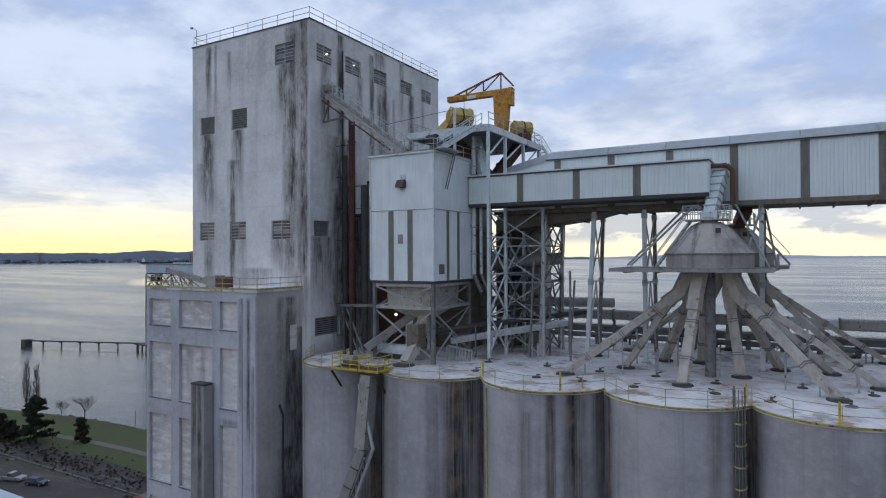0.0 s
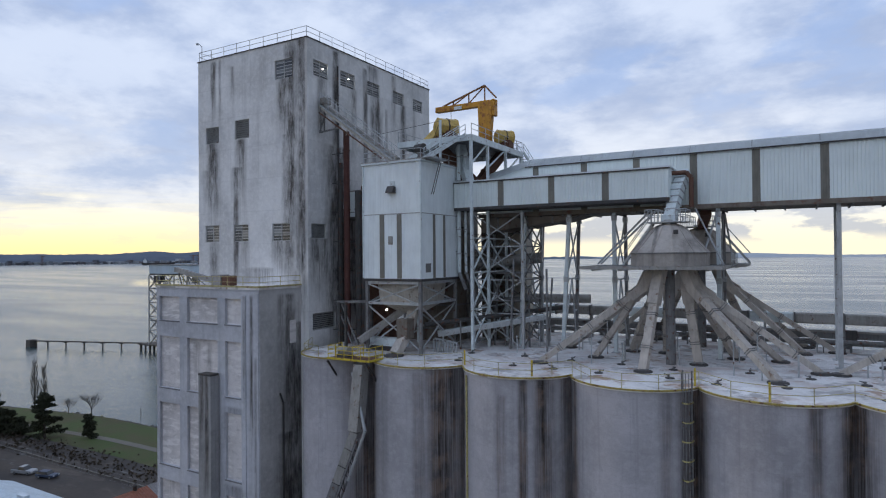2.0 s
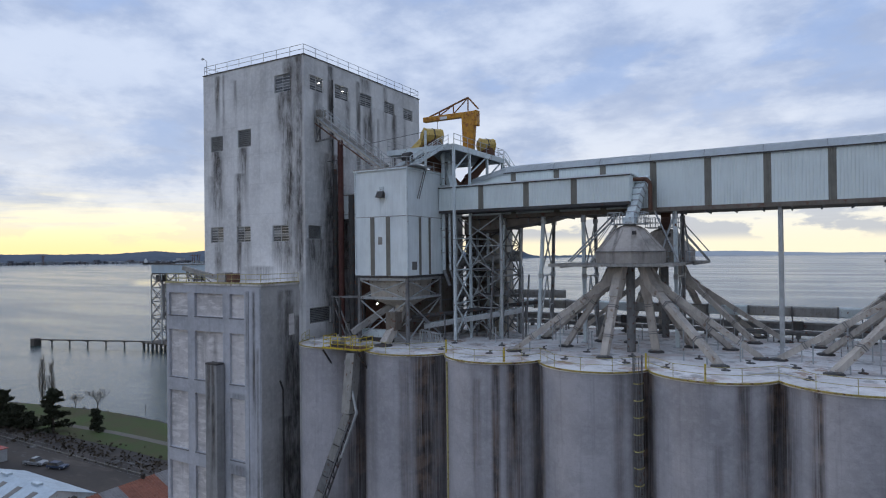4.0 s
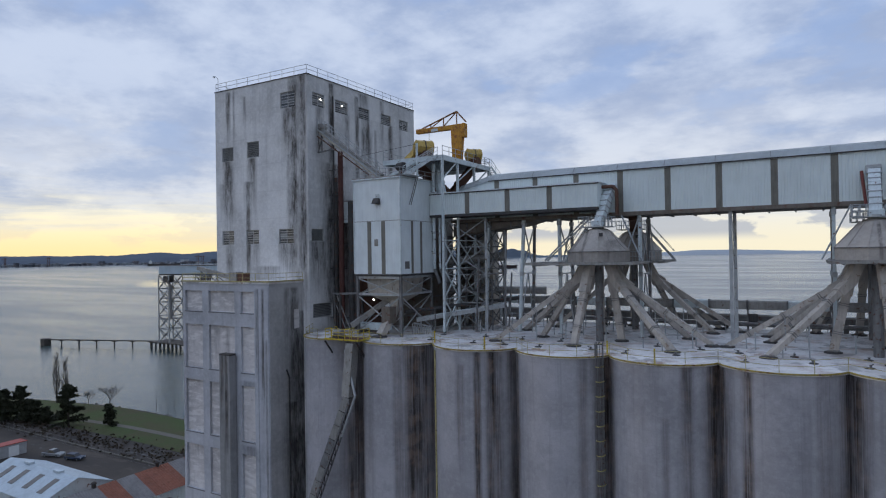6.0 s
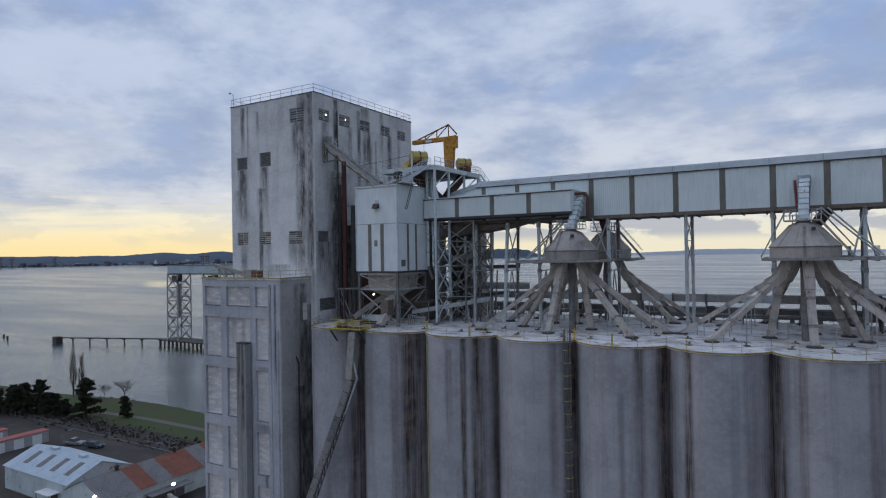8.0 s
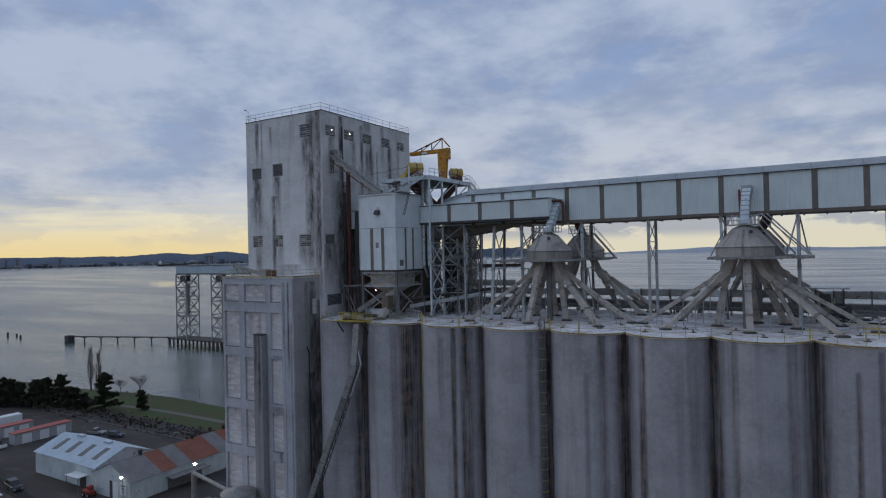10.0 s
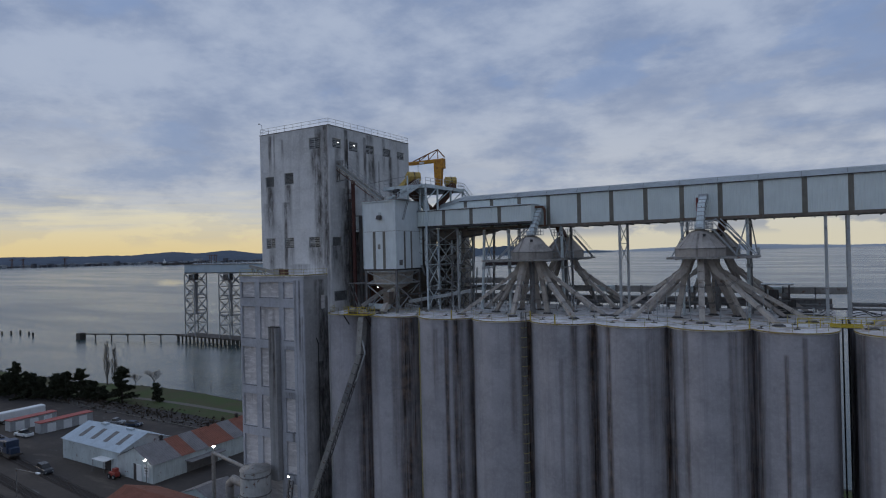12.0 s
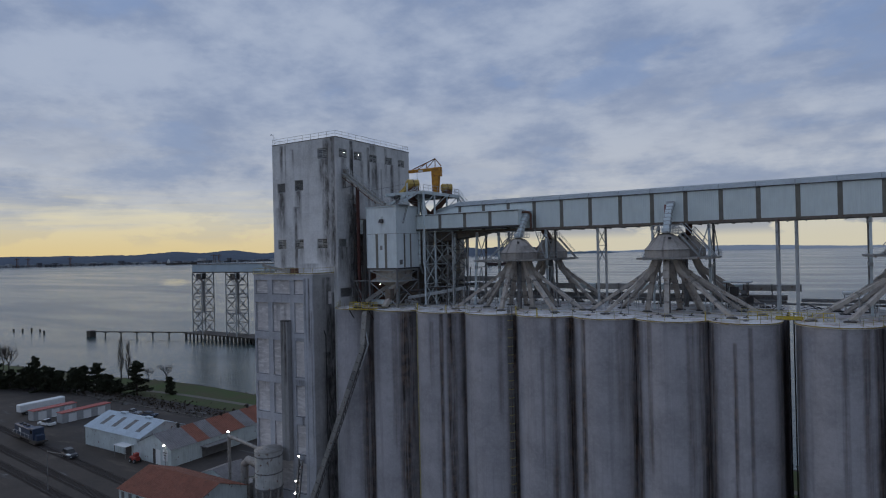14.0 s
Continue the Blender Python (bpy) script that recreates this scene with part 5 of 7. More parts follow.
def trestle(foot, head, label, back_foot=None, back_head=None, w=0.34):
    """A bent across the gallery: a pale front leg, a weathered back leg, and X bracing over an inverted V."""
    th = thing("trestle", (foot[0], (foot[1] + 57) / 2, ROOF), label, "trestle", "gallery trestles")
    back_foot, back_head = back_foot or (foot[0], 57.4), back_head or (head[0], 57.0)
    a0, a1 = Vector((*foot, ROOF)), Vector((*head, GZ0 - 0.36))
    b0, b1 = Vector((*back_foot, ROOF)), Vector((*back_head, GZ0 - 0.36))
    part("leg", beam(B(), a0, a1, w), PALE, th, "pale painted leg")
    part("leg", beam(B(), b0, b1, w * 0.9), STEEL, th)
    am, bm_ = a0.lerp(a1, 0.52), b0.lerp(b1, 0.52)
    bars(th, [(am, bm_), (a0.lerp(a1, 0.97), bm_), (am, b0.lerp(b1, 0.97)), (am.lerp(bm_, 0.5), a0.lerp(a1, 0.04)), (am.lerp(bm_, 0.5), b0.lerp(b1, 0.04)), (a0.lerp(a1, 0.27), am.lerp(bm_, 0.5).lerp(a0, 0.5)), (b0.lerp(b1, 0.27), am.lerp(bm_, 0.5).lerp(b0, 0.5))], 0.13, GALV)
    for q in (a0, b0):
        part("base_plate", box(B(), q.x - 0.35, q.x + 0.35, q.y - 0.35, q.y + 0.35, ROOF, ROOF + 0.06), GALV, th)
    for q in (am, bm_, a1 - Vector((0, 0, 0.5)), b1 - Vector((0, 0, 0.5))):
        part("gusset", box(B(), q.x - 0.22, q.x + 0.22, q.y - 0.24, q.y + 0.24, q.z - 0.25, q.z + 0.25), GALV, th)
    return th


def column_pair(x, y0, y1, top, label):
    th = thing("column_pair", (x, y0, ROOF), label, "column", "gallery columns")
    for y in (y0, y1):
        part("column", beam(B(), (x, y, ROOF), (x, y, top), 0.34), GALV, th)
        part("base_plate", box(B(), x - 0.4, x + 0.4, y - 0.4, y + 0.4, ROOF, ROOF + 0.06), GALV, th)
    bars(th, lattice((x, y0, 38), (x, y0, top), (x, y1, 38), (x, y1, top), 2), 0.1, GALV)
    return th


trestle((-9.6, 53.0), (-8.9, 52.6), "pale steel trestle carrying the gallery", (-9.2, 57.3), (-8.6, 57.0))
trestle((-5.1, 53.0), (-4.2, 52.6), "pale steel trestle carrying the gallery", (-5.2, 57.5), (-4.6, 57.0))
trestle((0.2, 52.8), (0.2, 52.6), "weathered steel trestle behind the distributor cone")
for cx, tx in ((5.9, 9.3), (30.05, 35.4), (60.8, 64.6)):
    tt = trestle((tx, 53.0), (tx, 52.6), "pale steel trestle beside the distributor cone")
    bars(tt, [((tx, 52.5, GZ0 - 0.5), (tx - 1.2, 50.2, 38.9)), ((tx + 0.1, 57.0, GZ0 - 0.5), (tx + 1.0, 55.0, 38.9))], 0.13, GALV, "raker")
    part("landing", box(B(), tx - 1.3, tx + 1.1, 52.0, 57.4, 38.6, 38.8), STEEL, tt)
    bm = B()
    for z in (39.35, 39.9):
        for p, q in (((tx + 1.1, 52.0), (tx + 1.1, 57.4)), ((tx - 1.3, 52.0), (tx - 1.3, 57.4))):
            tube(bm, (*p, z), (*q, z), 0.035, 6)
    for k in range(5):
        for x in (tx - 1.3, tx + 1.1):
            tube(bm, (x, 52.0 + 1.35 * k, 38.8), (x, 52.0 + 1.35 * k, 39.9), 0.035, 6)
    part("handrail", bm, GALV, tt)
column_pair(18.25, 52.9, 57.4, GZ0 - 0.35, "slender grey steel columns under the gallery")
trestle((27.1, 52.9), (27.1, 52.6), "pale steel trestle behind the distributor cone", w=0.3)
column_pair(44.35, 52.8, 57.4, GZ0 - 0.35, "slender grey steel columns at the gap between silo blocks")
column_pair(46.75, 52.8, 57.4, GZ0 - 0.35, "slender grey steel columns at the gap between silo blocks")
trestle((55.4, 53.0), (55.4, 52.6), "pale steel trestle carrying the gallery")
column_pair(72.0, 52.9, 57.4, GZ0 - 0.35, "slender grey steel columns under the gallery")
# lattice steelwork behind the cabin
lt = thing("lattice_tower", (-13, 52, ROOF), "braced galvanised lattice tower behind the cabin", "lattice tower")
lc = [(-14.2, 51.2), (-8.6, 51.2), (-8.6, 56.5), (-14.2, 56.5)]
for x, y in lc:
    part("leg", beam(B(), (x, y, ROOF), (x, y, 44.3), 0.26), GALV, lt)
for (x0, y0), (x1, y1) in zip(lc, lc[1:] + lc[:1]):
    # side and back braces get darker steel, which paints in their shade
    bars(lt, lattice((x0, y0, ROOF), (x0, y0, 44.2), (x1, y1, ROOF), (x1, y1, 44.2), 4), 0.11, GALV if y0 == y1 == 51.2 else STEEL)
for z in (35.2, 38.0):
    part("deck", box(B(), -14.2, -8.6, 51.2, 56.5, z, z + 0.08), STEEL, lt)
tk = thing("leg_casing", (-12.5, 58, ROOF), "brown-grey elevator leg casing behind the lattice", "casing")
part("casing", bevel(box(B(), -16.2, -13.3, 57.2, 59.6, ROOF, 43.7), 0.05), BROWN, tk)
for z in (34.0, 37.2, 40.4):
    part("band", box(B(), -16.28, -13.22, 57.12, 59.68, z, z + 0.16), STEEL, tk)
tk = thing("leg_casing", (-11.8, 58.4, ROOF), "pale painted elevator leg casing behind the lattice", "casing")
part("casing", bevel(box(B(), -12.8, -10.8, 57.6, 59.4, ROOF, 43.7), 0.05), CREAM, tk)
for z in (33.5, 36.4, 39.3, 42.2):
    part("band", box(B(), -12.87, -10.73, 57.53, 59.47, z, z + 0.12), GALV, tk)


# solid boxes added as dark backing for the open steelwork around the cabin
for x0, x1, y0, y1, z0, z1, mat, lab in ((-28.4, -24.6, 50.6, 52.4, ROOF, 48.0, RUSTY, "added dark rust-brown box that fills the gap between tower and cabin"), (-23.5, -17.0, 52.0, 55.0, ROOF, 43.0, BROWN, "added brown-grey box standing in for steelwork behind the cabin frame"),
                                      (-21.5, -17.0, 55.4, 58.0, ROOF, 45.0, DUCT, "added grey box standing in for steelwork below the drive platform")):
    th = thing("casing", ((x0 + x1) / 2, (y0 + y1) / 2, ROOF), lab, "casing")
    part("body", bevel(box(B(), x0, x1, y0, y1, z0, z1), 0.05), mat, th)
    for k in range(int((z1 - z0) / 2.6)):
        part("band", box(B(), x0 - 0.08, x1 + 0.08, y0 - 0.08, y1 + 0.08, z0 + 1.3 + 2.6 * k, z0 + 1.45 + 2.6 * k), STEEL, th)
for k in range(7):
    x = -13.6 + 1.3 * k
    single("steel_stanchion", beam(B(), (x, 50.4 + (k % 3) * 1.9, ROOF), (x + 0.5 * (k % 2), 50.4 + (k % 3) * 1.9, 36.5 + (k % 4)), 0.16), STEEL, "weathered steel stanchion among the pipework", "post", "stanchions")

# ---- distributor cones with spouts ----
def cone(cx, cy, label, spouts, left, right):
    th = thing("distributor_cone", (cx, cy, ROOF), label, "distributor", "distributor cones")
    R, turn = 3.16, math.pi / 12
    part("drum", lathe(B(), cx, cy, [(R, 38.88), (R, 39.98), (R - 0.02, 40.0)], 12, False, turn), CONE_MAT, th)
    part("cone", lathe(B(), cx, cy, [(R + 0.05, 39.99), (2.2, 41.05), (1.28, 42.12), (0.95, 42.32), (0.7, 42.4)], 12, False, turn), CONE_MAT, th, "stained faceted cone roof")
    part("neck", lathe(B(), cx, cy, [(0.62, 42.4), (0.62, 42.75)], 14), GALV, th)
    part("rim", lathe(B(), cx, cy, [(R + 0.09, 39.9), (R + 0.09, 39.985)], 12, False, turn), STEEL, th)
    bm = B()
    for k in range(12):
        a = turn + k * math.tau / 12
        c, e = math.cos(a), math.sin(a)
        beam(bm, (cx + (R + 0.02) * c, cy + (R + 0.02) * e, 40.02), (cx + 1.28 * c, cy + 1.28 * e, 42.15), 0.07, 0.05)
    part("cone_rib", bm, CONE_MAT, th)
    x0, x1, y0, y1 = cx - left, cx + right, cy - 3.5, cy + 3.4
    part("platform", box(B(), x0, x1, y0, y1, 38.72, 38.86), STEEL, th)
    bm = B()
    for a, b in (((x0, y0), (x1, y0)), ((x1, y0), (x1, y1)), ((x1, y1), (x0, y1)), ((x0, y1), (x0, y0))):
        beam(bm, (*a, 38.74), (*b, 38.74), 0.1, 0.28)
    part("edge_beam", bm, DUCT, th)
    bm = B()
    for k in range(5):
        x = x0 + (x1 - x0) * (k + 0.5) / 5
        beam(bm, (x, y0, 38.6), (x, y1, 38.6), 0.12, 0.22)
    part("joist", bm, STEEL, th)
    part("hatch", bevel(box(B(), cx + 0.65, cx + 1.0, cy - 2.05, cy - 1.75, 41.5, 41.85), 0.02), DARK, th)
    part("core", lathe(B(), cx, cy, [(0.4, ROOF), (0.4, 38.6)], 16), STEEL, th)
    for dx_, dy_ in spouts:
        r = math.hypot(dx_, dy_)
        ux, uy = dx_ / r, dy_ / r
        t0 = Vector((cx + ux * 1.55, cy + uy * 1.55, 38.7))
        t1 = Vector((cx + ux * min(2.35, r * 0.6), cy + uy * min(2.35, r * 0.6), 37.0))
        t2 = Vector((cx + dx_, cy + dy_, ROOF + 0.12))
        way = (t2 - t1).normalized()
        bend = t1 + way * 1.3
        bm = beam(B(), t0, t1 + (t1 - t0).normalized() * 0.2, 0.84, 0.8)
        beam(bm, t1 - way * 0.25, bend, 0.86, 0.74)
        beam(bm, bend, t2, 0.7, 0.46)
        sp = part("spout", bm, SPOUT, th)
        run = (t2 - bend).length
        n = 2 if run < 9 else 3
        for i in range(n):
            for o_ in (-0.09, 0.09):
                a = bend + way * (run * (i + 0.3) / n + o_)
                part("flange", beam(B(), a, a + way * 0.06, 0.82, 0.57), STEEL, sp)
        part("foot_ring", lathe(B(), t2.x, t2.y, [(0.74, ROOF), (0.74, ROOF + 0.1), (0.58, ROOF + 0.16)], 18), DARK, sp)
        part("foot_lug", beam(B(), (t2.x - 0.5, t2.y - 0.35, ROOF + 0.2), (t2.x + 0.5, t2.y - 0.3, ROOF + 0.26), 0.1), STEEL, sp)
        if r > 7:
            for f in (0.42, 0.8):
                k = bend.lerp(t2, f)
                part("prop", tube(B(), (k.x, k.y, ROOF), k, 0.055, 6), GALV, sp)
    # head platform, its rail, and the access stair
    part("head_deck", box(B(), cx - 1.75, cx + 1.5, cy - 1.2, cy + 1.2, 42.5, 42.58), GALV, th)
    for xa, xb in ((-1.75, -0.65), (0.7, 1.5)):
        bm = B()
        for z in (43.1, 43.6):
            for a, b in (((cx + xa, cy - 1.2), (cx + xb, cy - 1.2)), ((cx + xa, cy - 1.2), (cx + xa, cy + 1.2)), ((cx + xa, cy + 1.2), (cx + xb, cy + 1.2)), ((cx + xb, cy - 1.2), (cx + xb, cy + 1.2))):
                tube(bm, (*a, z), (*b, z), 0.035, 6)
        for x in (xa, (xa + xb) / 2, xb):
            for y in (-1.2, 0, 1.2):
                tube(bm, (cx + x, cy + y, 42.55), (cx + x, cy + y, 43.6), 0.035, 6)
        part("head_rail", bm, GALV, th)
    s_ = -1 if left > right else 1
    a, b = Vector((cx + s_ * 4.3, cy + 1.8, 38.9)), Vector((cx + s_ * 1.5, cy + 0.9, 42.5))
    for o_ in (-0.35, 0.35):
        w_ = Vector((0, o_, 0))
        part("stair_stringer", beam(B(), a + w_, b + w_, 0.06, 0.18), GALV, th)
        part("stair_rail", tube(B(), a + w_ + Vector((0, 0, 1)), b + w_ + Vector((0, 0, 1)), 0.035, 6), GALV, th)
    bm = B()
    for k in range(14):
        q = a.lerp(b, (k + 0.5) / 14)
        beam(bm, q - Vector((0, 0.35, 0)), q + Vector((0, 0.35, 0)), 0.2, 0.03)
    part("stair_tread", bm, STEEL, th)
    return th


FIRST = [(-10.1, -4.4), (-6.6, 0.6), (-1.35, -4.5), (-1.4, 5.9), (2.1, 0.7), (8.1, -4.6), (8.05, 5.2), (10.9, 0.6), (-10.6, 5.4), (-4.4, 5.6), (4.6, 5.2)]
SECOND = [(-8.2, -4.4), (-3.3, 0.9), (0.7, -4.5), (9.2, -4.4), (-8.4, 5.6), (0.7, 5.8), (5.1, 1.0), (9.4, 5.4), (12.6, 0.7), (-12.0, 0.8), (3.8, 5.0)]
cone(5.9, 48.6, "weathered plaster distributor cone with splayed steel spouts", FIRST, 6.8, 4.4)
cone(30.05, 48.6, "weathered plaster distributor cone with splayed steel spouts and worn paint", SECOND, 3.6, 6.9)
cone(60.8, 48.6, "weathered plaster distributor cone on the second silo block", [(-12.4, -4.4)] + SECOND, 6.4, 4.4)
BACKP = [(-9.4, -1.5), (-1.0, 3.4), (8.8, -1.0), (9.0, 3.8), (-5.0, 3.6), (4.5, 3.8), (11.5, 1.2)]
for cx in (6.9, 30.6, 60.8):
    cone(cx, 60.2, "weathered plaster distributor cone behind the gallery", BACKP, 3.6, 4.2)
for cx in (5.9, 30.05, 60.8):
    fc = thing("feed_chute", (cx, 50, 43.2), "pale blue flanged feed chute from gallery to cone", "chute")
    lean = 0.75 if cx < 10 else 0.1
    a, b = Vector((cx + lean + 0.1, 51.7, 47.1)), Vector((cx, 48.8, 42.75))
    mid = Vector((cx + lean * 0.62, 50.2, 45.6))
    for p, q, n in ((a, mid, 3), (mid, b, 5)):
        part("duct", beam(B(), p, q + (q - p).normalized() * 0.1, 0.92, 0.7), PALE, fc)
        for k in range(n):
            f = p.lerp(q, (k + 0.5) / n)
            part("flange", beam(B(), f, f + (q - p).normalized() * 0.08, 1.08, 0.86), GALV, fc)
    part("neck_box", bevel(box(B(), cx - 0.6, cx + 0.6, 48.1, 49.4, 42.6, 43.2), 0.04), PALE, fc)
    if cx < 10:
        bm = tube(B(), (cx - 0.1, 50.6, 46.95), (cx + 1.1, 50.6, 46.95), 0.2, 10)
        tube(bm, (cx + 1.1, 50.6, 46.95), (cx + 1.5, 50.6, 46.5), 0.2, 10)
        tube(bm, (cx + 1.5, 50.6, 46.5), (cx + 1.5, 50.6, 43.9), 0.2, 10)
        part("bent_pipe", bm, RUSTY, fc, "rusty bent pipe")
    else:
        part("bent_pipe", tube(B(), (cx - 0.75, 51.9, 46.9), (cx - 0.55, 50.6, 43.8), 0.14, 8), REDP_, fc, "rust-red pipe")
        part("hood", bevel(box(B(), cx - 0.45, cx + 0.7, 51.2, GY0 - 0.05, 46.6, 47.4), 0.06), GALV, fc)
    part("dark_chute", beam(B(), (cx + 2.2, 54.6, 43.8), (cx + 1.2, 59.6, 42.6), 0.9, 0.8), RUSTY, fc)
    bm = B()
    s_ = 1 if cx > 10 else -1
    for e in (0.0, 0.55):
        tube(bm, (cx + s_ * (1.6 + e), 51.9, 43.9), (cx + s_ * (6.4 + e * 0.5), 50.4, 39.0), 0.09, 8)
    tube(bm, (cx - s_ * 1.6, 52.0, 43.9), (cx - s_ * 4.0, 50.6, 38.9), 0.08, 8)
    tube(bm, (cx + s_ * 1.6, 51.9, 43.9), (cx + s_ * 0.4, 49.4, 43.3), 0.09, 8)
    part("tie", bm, GALV, fc)

# ---- roof pipes and conveyors ----
tc = thing("boxed_conveyor", (15, 60.6, ROOF), "long grey boxed conveyor along the back of the silo roof", "conveyor")
for k in range(15):
    x = -13 + 4 * k
    part("segment", bevel(box(B(), x, x + 3.96, 61.9, 62.9, 33.1, 34.1), 0.12), (DUCT if k % 3 else PALE), tc)
    part("flange", box(B(), x + 3.9, x + 4.02, 61.82, 62.98, 33.02, 34.18), STEEL, tc)
    if k % 2 == 0:
        bm = beam(B(), (x, 61.9, ROOF), (x, 62.1, 33.12), 0.14)
        beam(bm, (x, 62.9, ROOF), (x, 62.7, 33.12), 0.14)
        beam(bm, (x, 62.0, 31.6), (x, 62.8, 32.8), 0.08)
        part("stand", bm, STEEL, tc)
tb = thing("belt_conveyor", (20, 61.4, ROOF), "low dark belt conveyor with side frames on the silo roof", "conveyor")
part("frame", box(B(), -14, 45, 64.3, 65.3, 31.5, 32.1), STEEL, tb)
part("cover", box(B(), -14, 45, 64.2, 65.4, 32.1, 32.3), DUCT, tb)
for k in range(20):
    part("stand", beam(B(), (-13.5 + 3 * k, 64.8, ROOF), (-13.5 + 3 * k, 64.8, 31.5), 0.5, 0.14), STEEL, tb)
dpz = thing("dark_pipe", (-12, 50, 33), "long dark rusty pipe sloping over the silo roof", "pipe")
part("pipe", tube(B(), (-16.6, 45.4, 33.1), (-6.2, 57.0, 34.3), 0.24, 12), DARK, dpz)
for f in (0.15, 0.5, 0.85):
    q = Vector((-15.4, 46.4, 33.2)).lerp(Vector((-6.2, 57.0, 34.3)), f)
    part("stand", beam(B(), (q.x, q.y, ROOF), q, 0.12), STEEL, dpz)
gp_ = thing("grey_pipe", (-13, 57, 35), "thick grey pipe behind the lattice tower", "pipe")
part("pipe", tube(B(), (-16, 55.5, 35.2), (-4.5, 60.5, 35.0), 0.5, 14), DUCT, gp_)
part("pipe", tube(B(), (-15.5, 54.5, 38.9), (-8.5, 56.4, 39.6), 0.6, 14), DUCT, gp_)
ws = thing("walkway", (-12, 48, ROOF), "pale grey steel walkway sloping over the silo roof", "walkway")
part("deck", beam(B(), (-16.2, 47.2, 32.2), (-7.0, 53.0, 33.8), 0.9, 0.16), PALE, ws)
for s in (-0.45, 0.45):
    part("girder", beam(B(), (-16.2 + s * 0.5, 47.2 - s * 0.8, 32.0), (-7.0 + s * 0.5, 53.0 - s * 0.8, 33.6), 0.08, 0.5), GALV, ws)
for f in (0.05, 0.35, 0.7, 0.95):
    q = Vector((-16.2, 47.2, 32)).lerp(Vector((-7, 53, 33.6)), f)
    part("leg", beam(B(), (q.x, q.y, ROOF), q, 0.12), GALV, ws)
sr = thing("slatted_guard", (-15, 46, ROOF), "pale slatted metal guard on the silo roof", "guard")
part("top", beam(B(), (-15.6, 45.6, 31.8), (-13.4, 46.2, 31.4), 0.6, 0.08), GALV, sr)
for k in range(9):
    q = Vector((-15.6, 45.6, 31.75)).lerp(Vector((-13.4, 46.2, 31.35)), k / 8)
    part("slat", beam(B(), (q.x, q.y - 0.2, ROOF), (q.x, q.y - 0.2, q.z), 0.12, 0.04), GALV, sr)
tr2 = thing("blue_grey_trough", (-20, 42, ROOF), "blue-grey steel trough on the roof beneath the cabin", "trough")
part("trough", bevel(box(B(), -22.4, -17.9, 43.6, 44.5, 31.0, 31.8), 0.04), PALE, tr2)
part("leg", box(B(), -22.2, -18.2, 43.8, 44.3, ROOF, 31.0), DARK, tr2)
for a, b, r in (((-13, 61.5, 31.6), (45, 61.5, 31.6), 0.16), ((-13, 61.9, 31.3), (45, 61.9, 31.3), 0.12), ((38, 58.6, 31.4), (92, 58.6, 31.4), 0.15), ((47, 62.4, 31.7), (92, 62.4, 31.7), 0.3)):
    th = thing("roof_pipe", a, "thin grey service pipe on stands over the silo roof", "pipe")
    part("pipe", tube(B(), a, b, r, 8), STEEL, th)
    for k in range(int((b[0] - a[0]) / 6) + 1):
        part("stand", beam(B(), (a[0] + 0.3 + 6 * k, a[1], ROOF), (a[0] + 0.3 + 6 * k, a[1], a[2]), 0.1), STEEL, th)
# small roof hatches and valves
rng = random.Random(11)
hb_ = thing("roof_hatch", (0, 0, ROOF), "small dark round hatch with a raised handle on the silo roof", "hatch", "roof hatches")
part("ring", lathe(B(), 0, 0, [(0.36, ROOF), (0.36, ROOF + 0.05), (0.28, ROOF + 0.08)], 14), DARK, hb_)
part("lid", lathe(B(), 0.1, 0.05, [(0.09, ROOF + 0.08), (0.09, ROOF + 0.26), (0.12, ROOF + 0.29)], 10), STEEL, hb_)
part("handle", beam(B(), (0.1, 0.05, ROOF + 0.22), (0.42, 0.2, ROOF + 0.3), 0.06), BLACK, hb_)
spots = []
for k in range(26):
    x = -11 + (k % 13) * 4.4 + rng.uniform(-1, 1)
    y = (41.9, 46.3)[k // 13] + rng.uniform(-0.7, 0.9)
    spots.append((x, y))
hb_.matrix_basis = Matrix.Translation((spots[0][0], spots[0][1], ROOF))
for x, y in spots[1:]:
    copy_thing(hb_, Matrix.Translation((x, y, ROOF)) @ Matrix.Rotation(rng.random() * 6, 4, "Z"))
for k in range(16):
    x, y = -8 + 4.6 * (k % 12) + rng.uniform(-1, 1), rng.uniform(46, 58)
    single("vent_pipe", tube(tube(B(), (x, y, ROOF), (x, y, ROOF + 1.5), 0.06, 6), (x, y, ROOF + 1.5), (x, y, ROOF + 1.65), 0.12, 8), GALV, "thin upright vent pipe on the silo roof", "pipe", "vent pipes")
for k, (x, y) in enumerate(((-3.4, 62.4), (2.1, 62.2), (19.5, 62.3), (40.2, 58.5))):
    jb = thing("junction_box", (x, y, ROOF), "dark equipment box on a stand on the silo roof", "box", "junction boxes")
    part("body", bevel(box(B(), x - 0.5, x + 0.5, y - 0.3, y + 0.3, ROOF + 1.0, ROOF + 2.1), 0.03), DARK, jb)
    part("stand", beam(B(), (x, y, ROOF), (x, y, ROOF + 1.0), 0.2), STEEL, jb)
fl = thing("roof_floodlight", (52.5, 60, ROOF), "white flood lamp on a short post", "lamp")
part("post", beam(B(), (52.5, 60, ROOF), (52.5, 60, ROOF + 2.3), 0.12), STEEL, fl)
part("head", bevel(box(B(), 52.2, 53.4, 59.6, 60.4, ROOF + 2.3, ROOF + 2.8), 0.12), WHITE, fl)
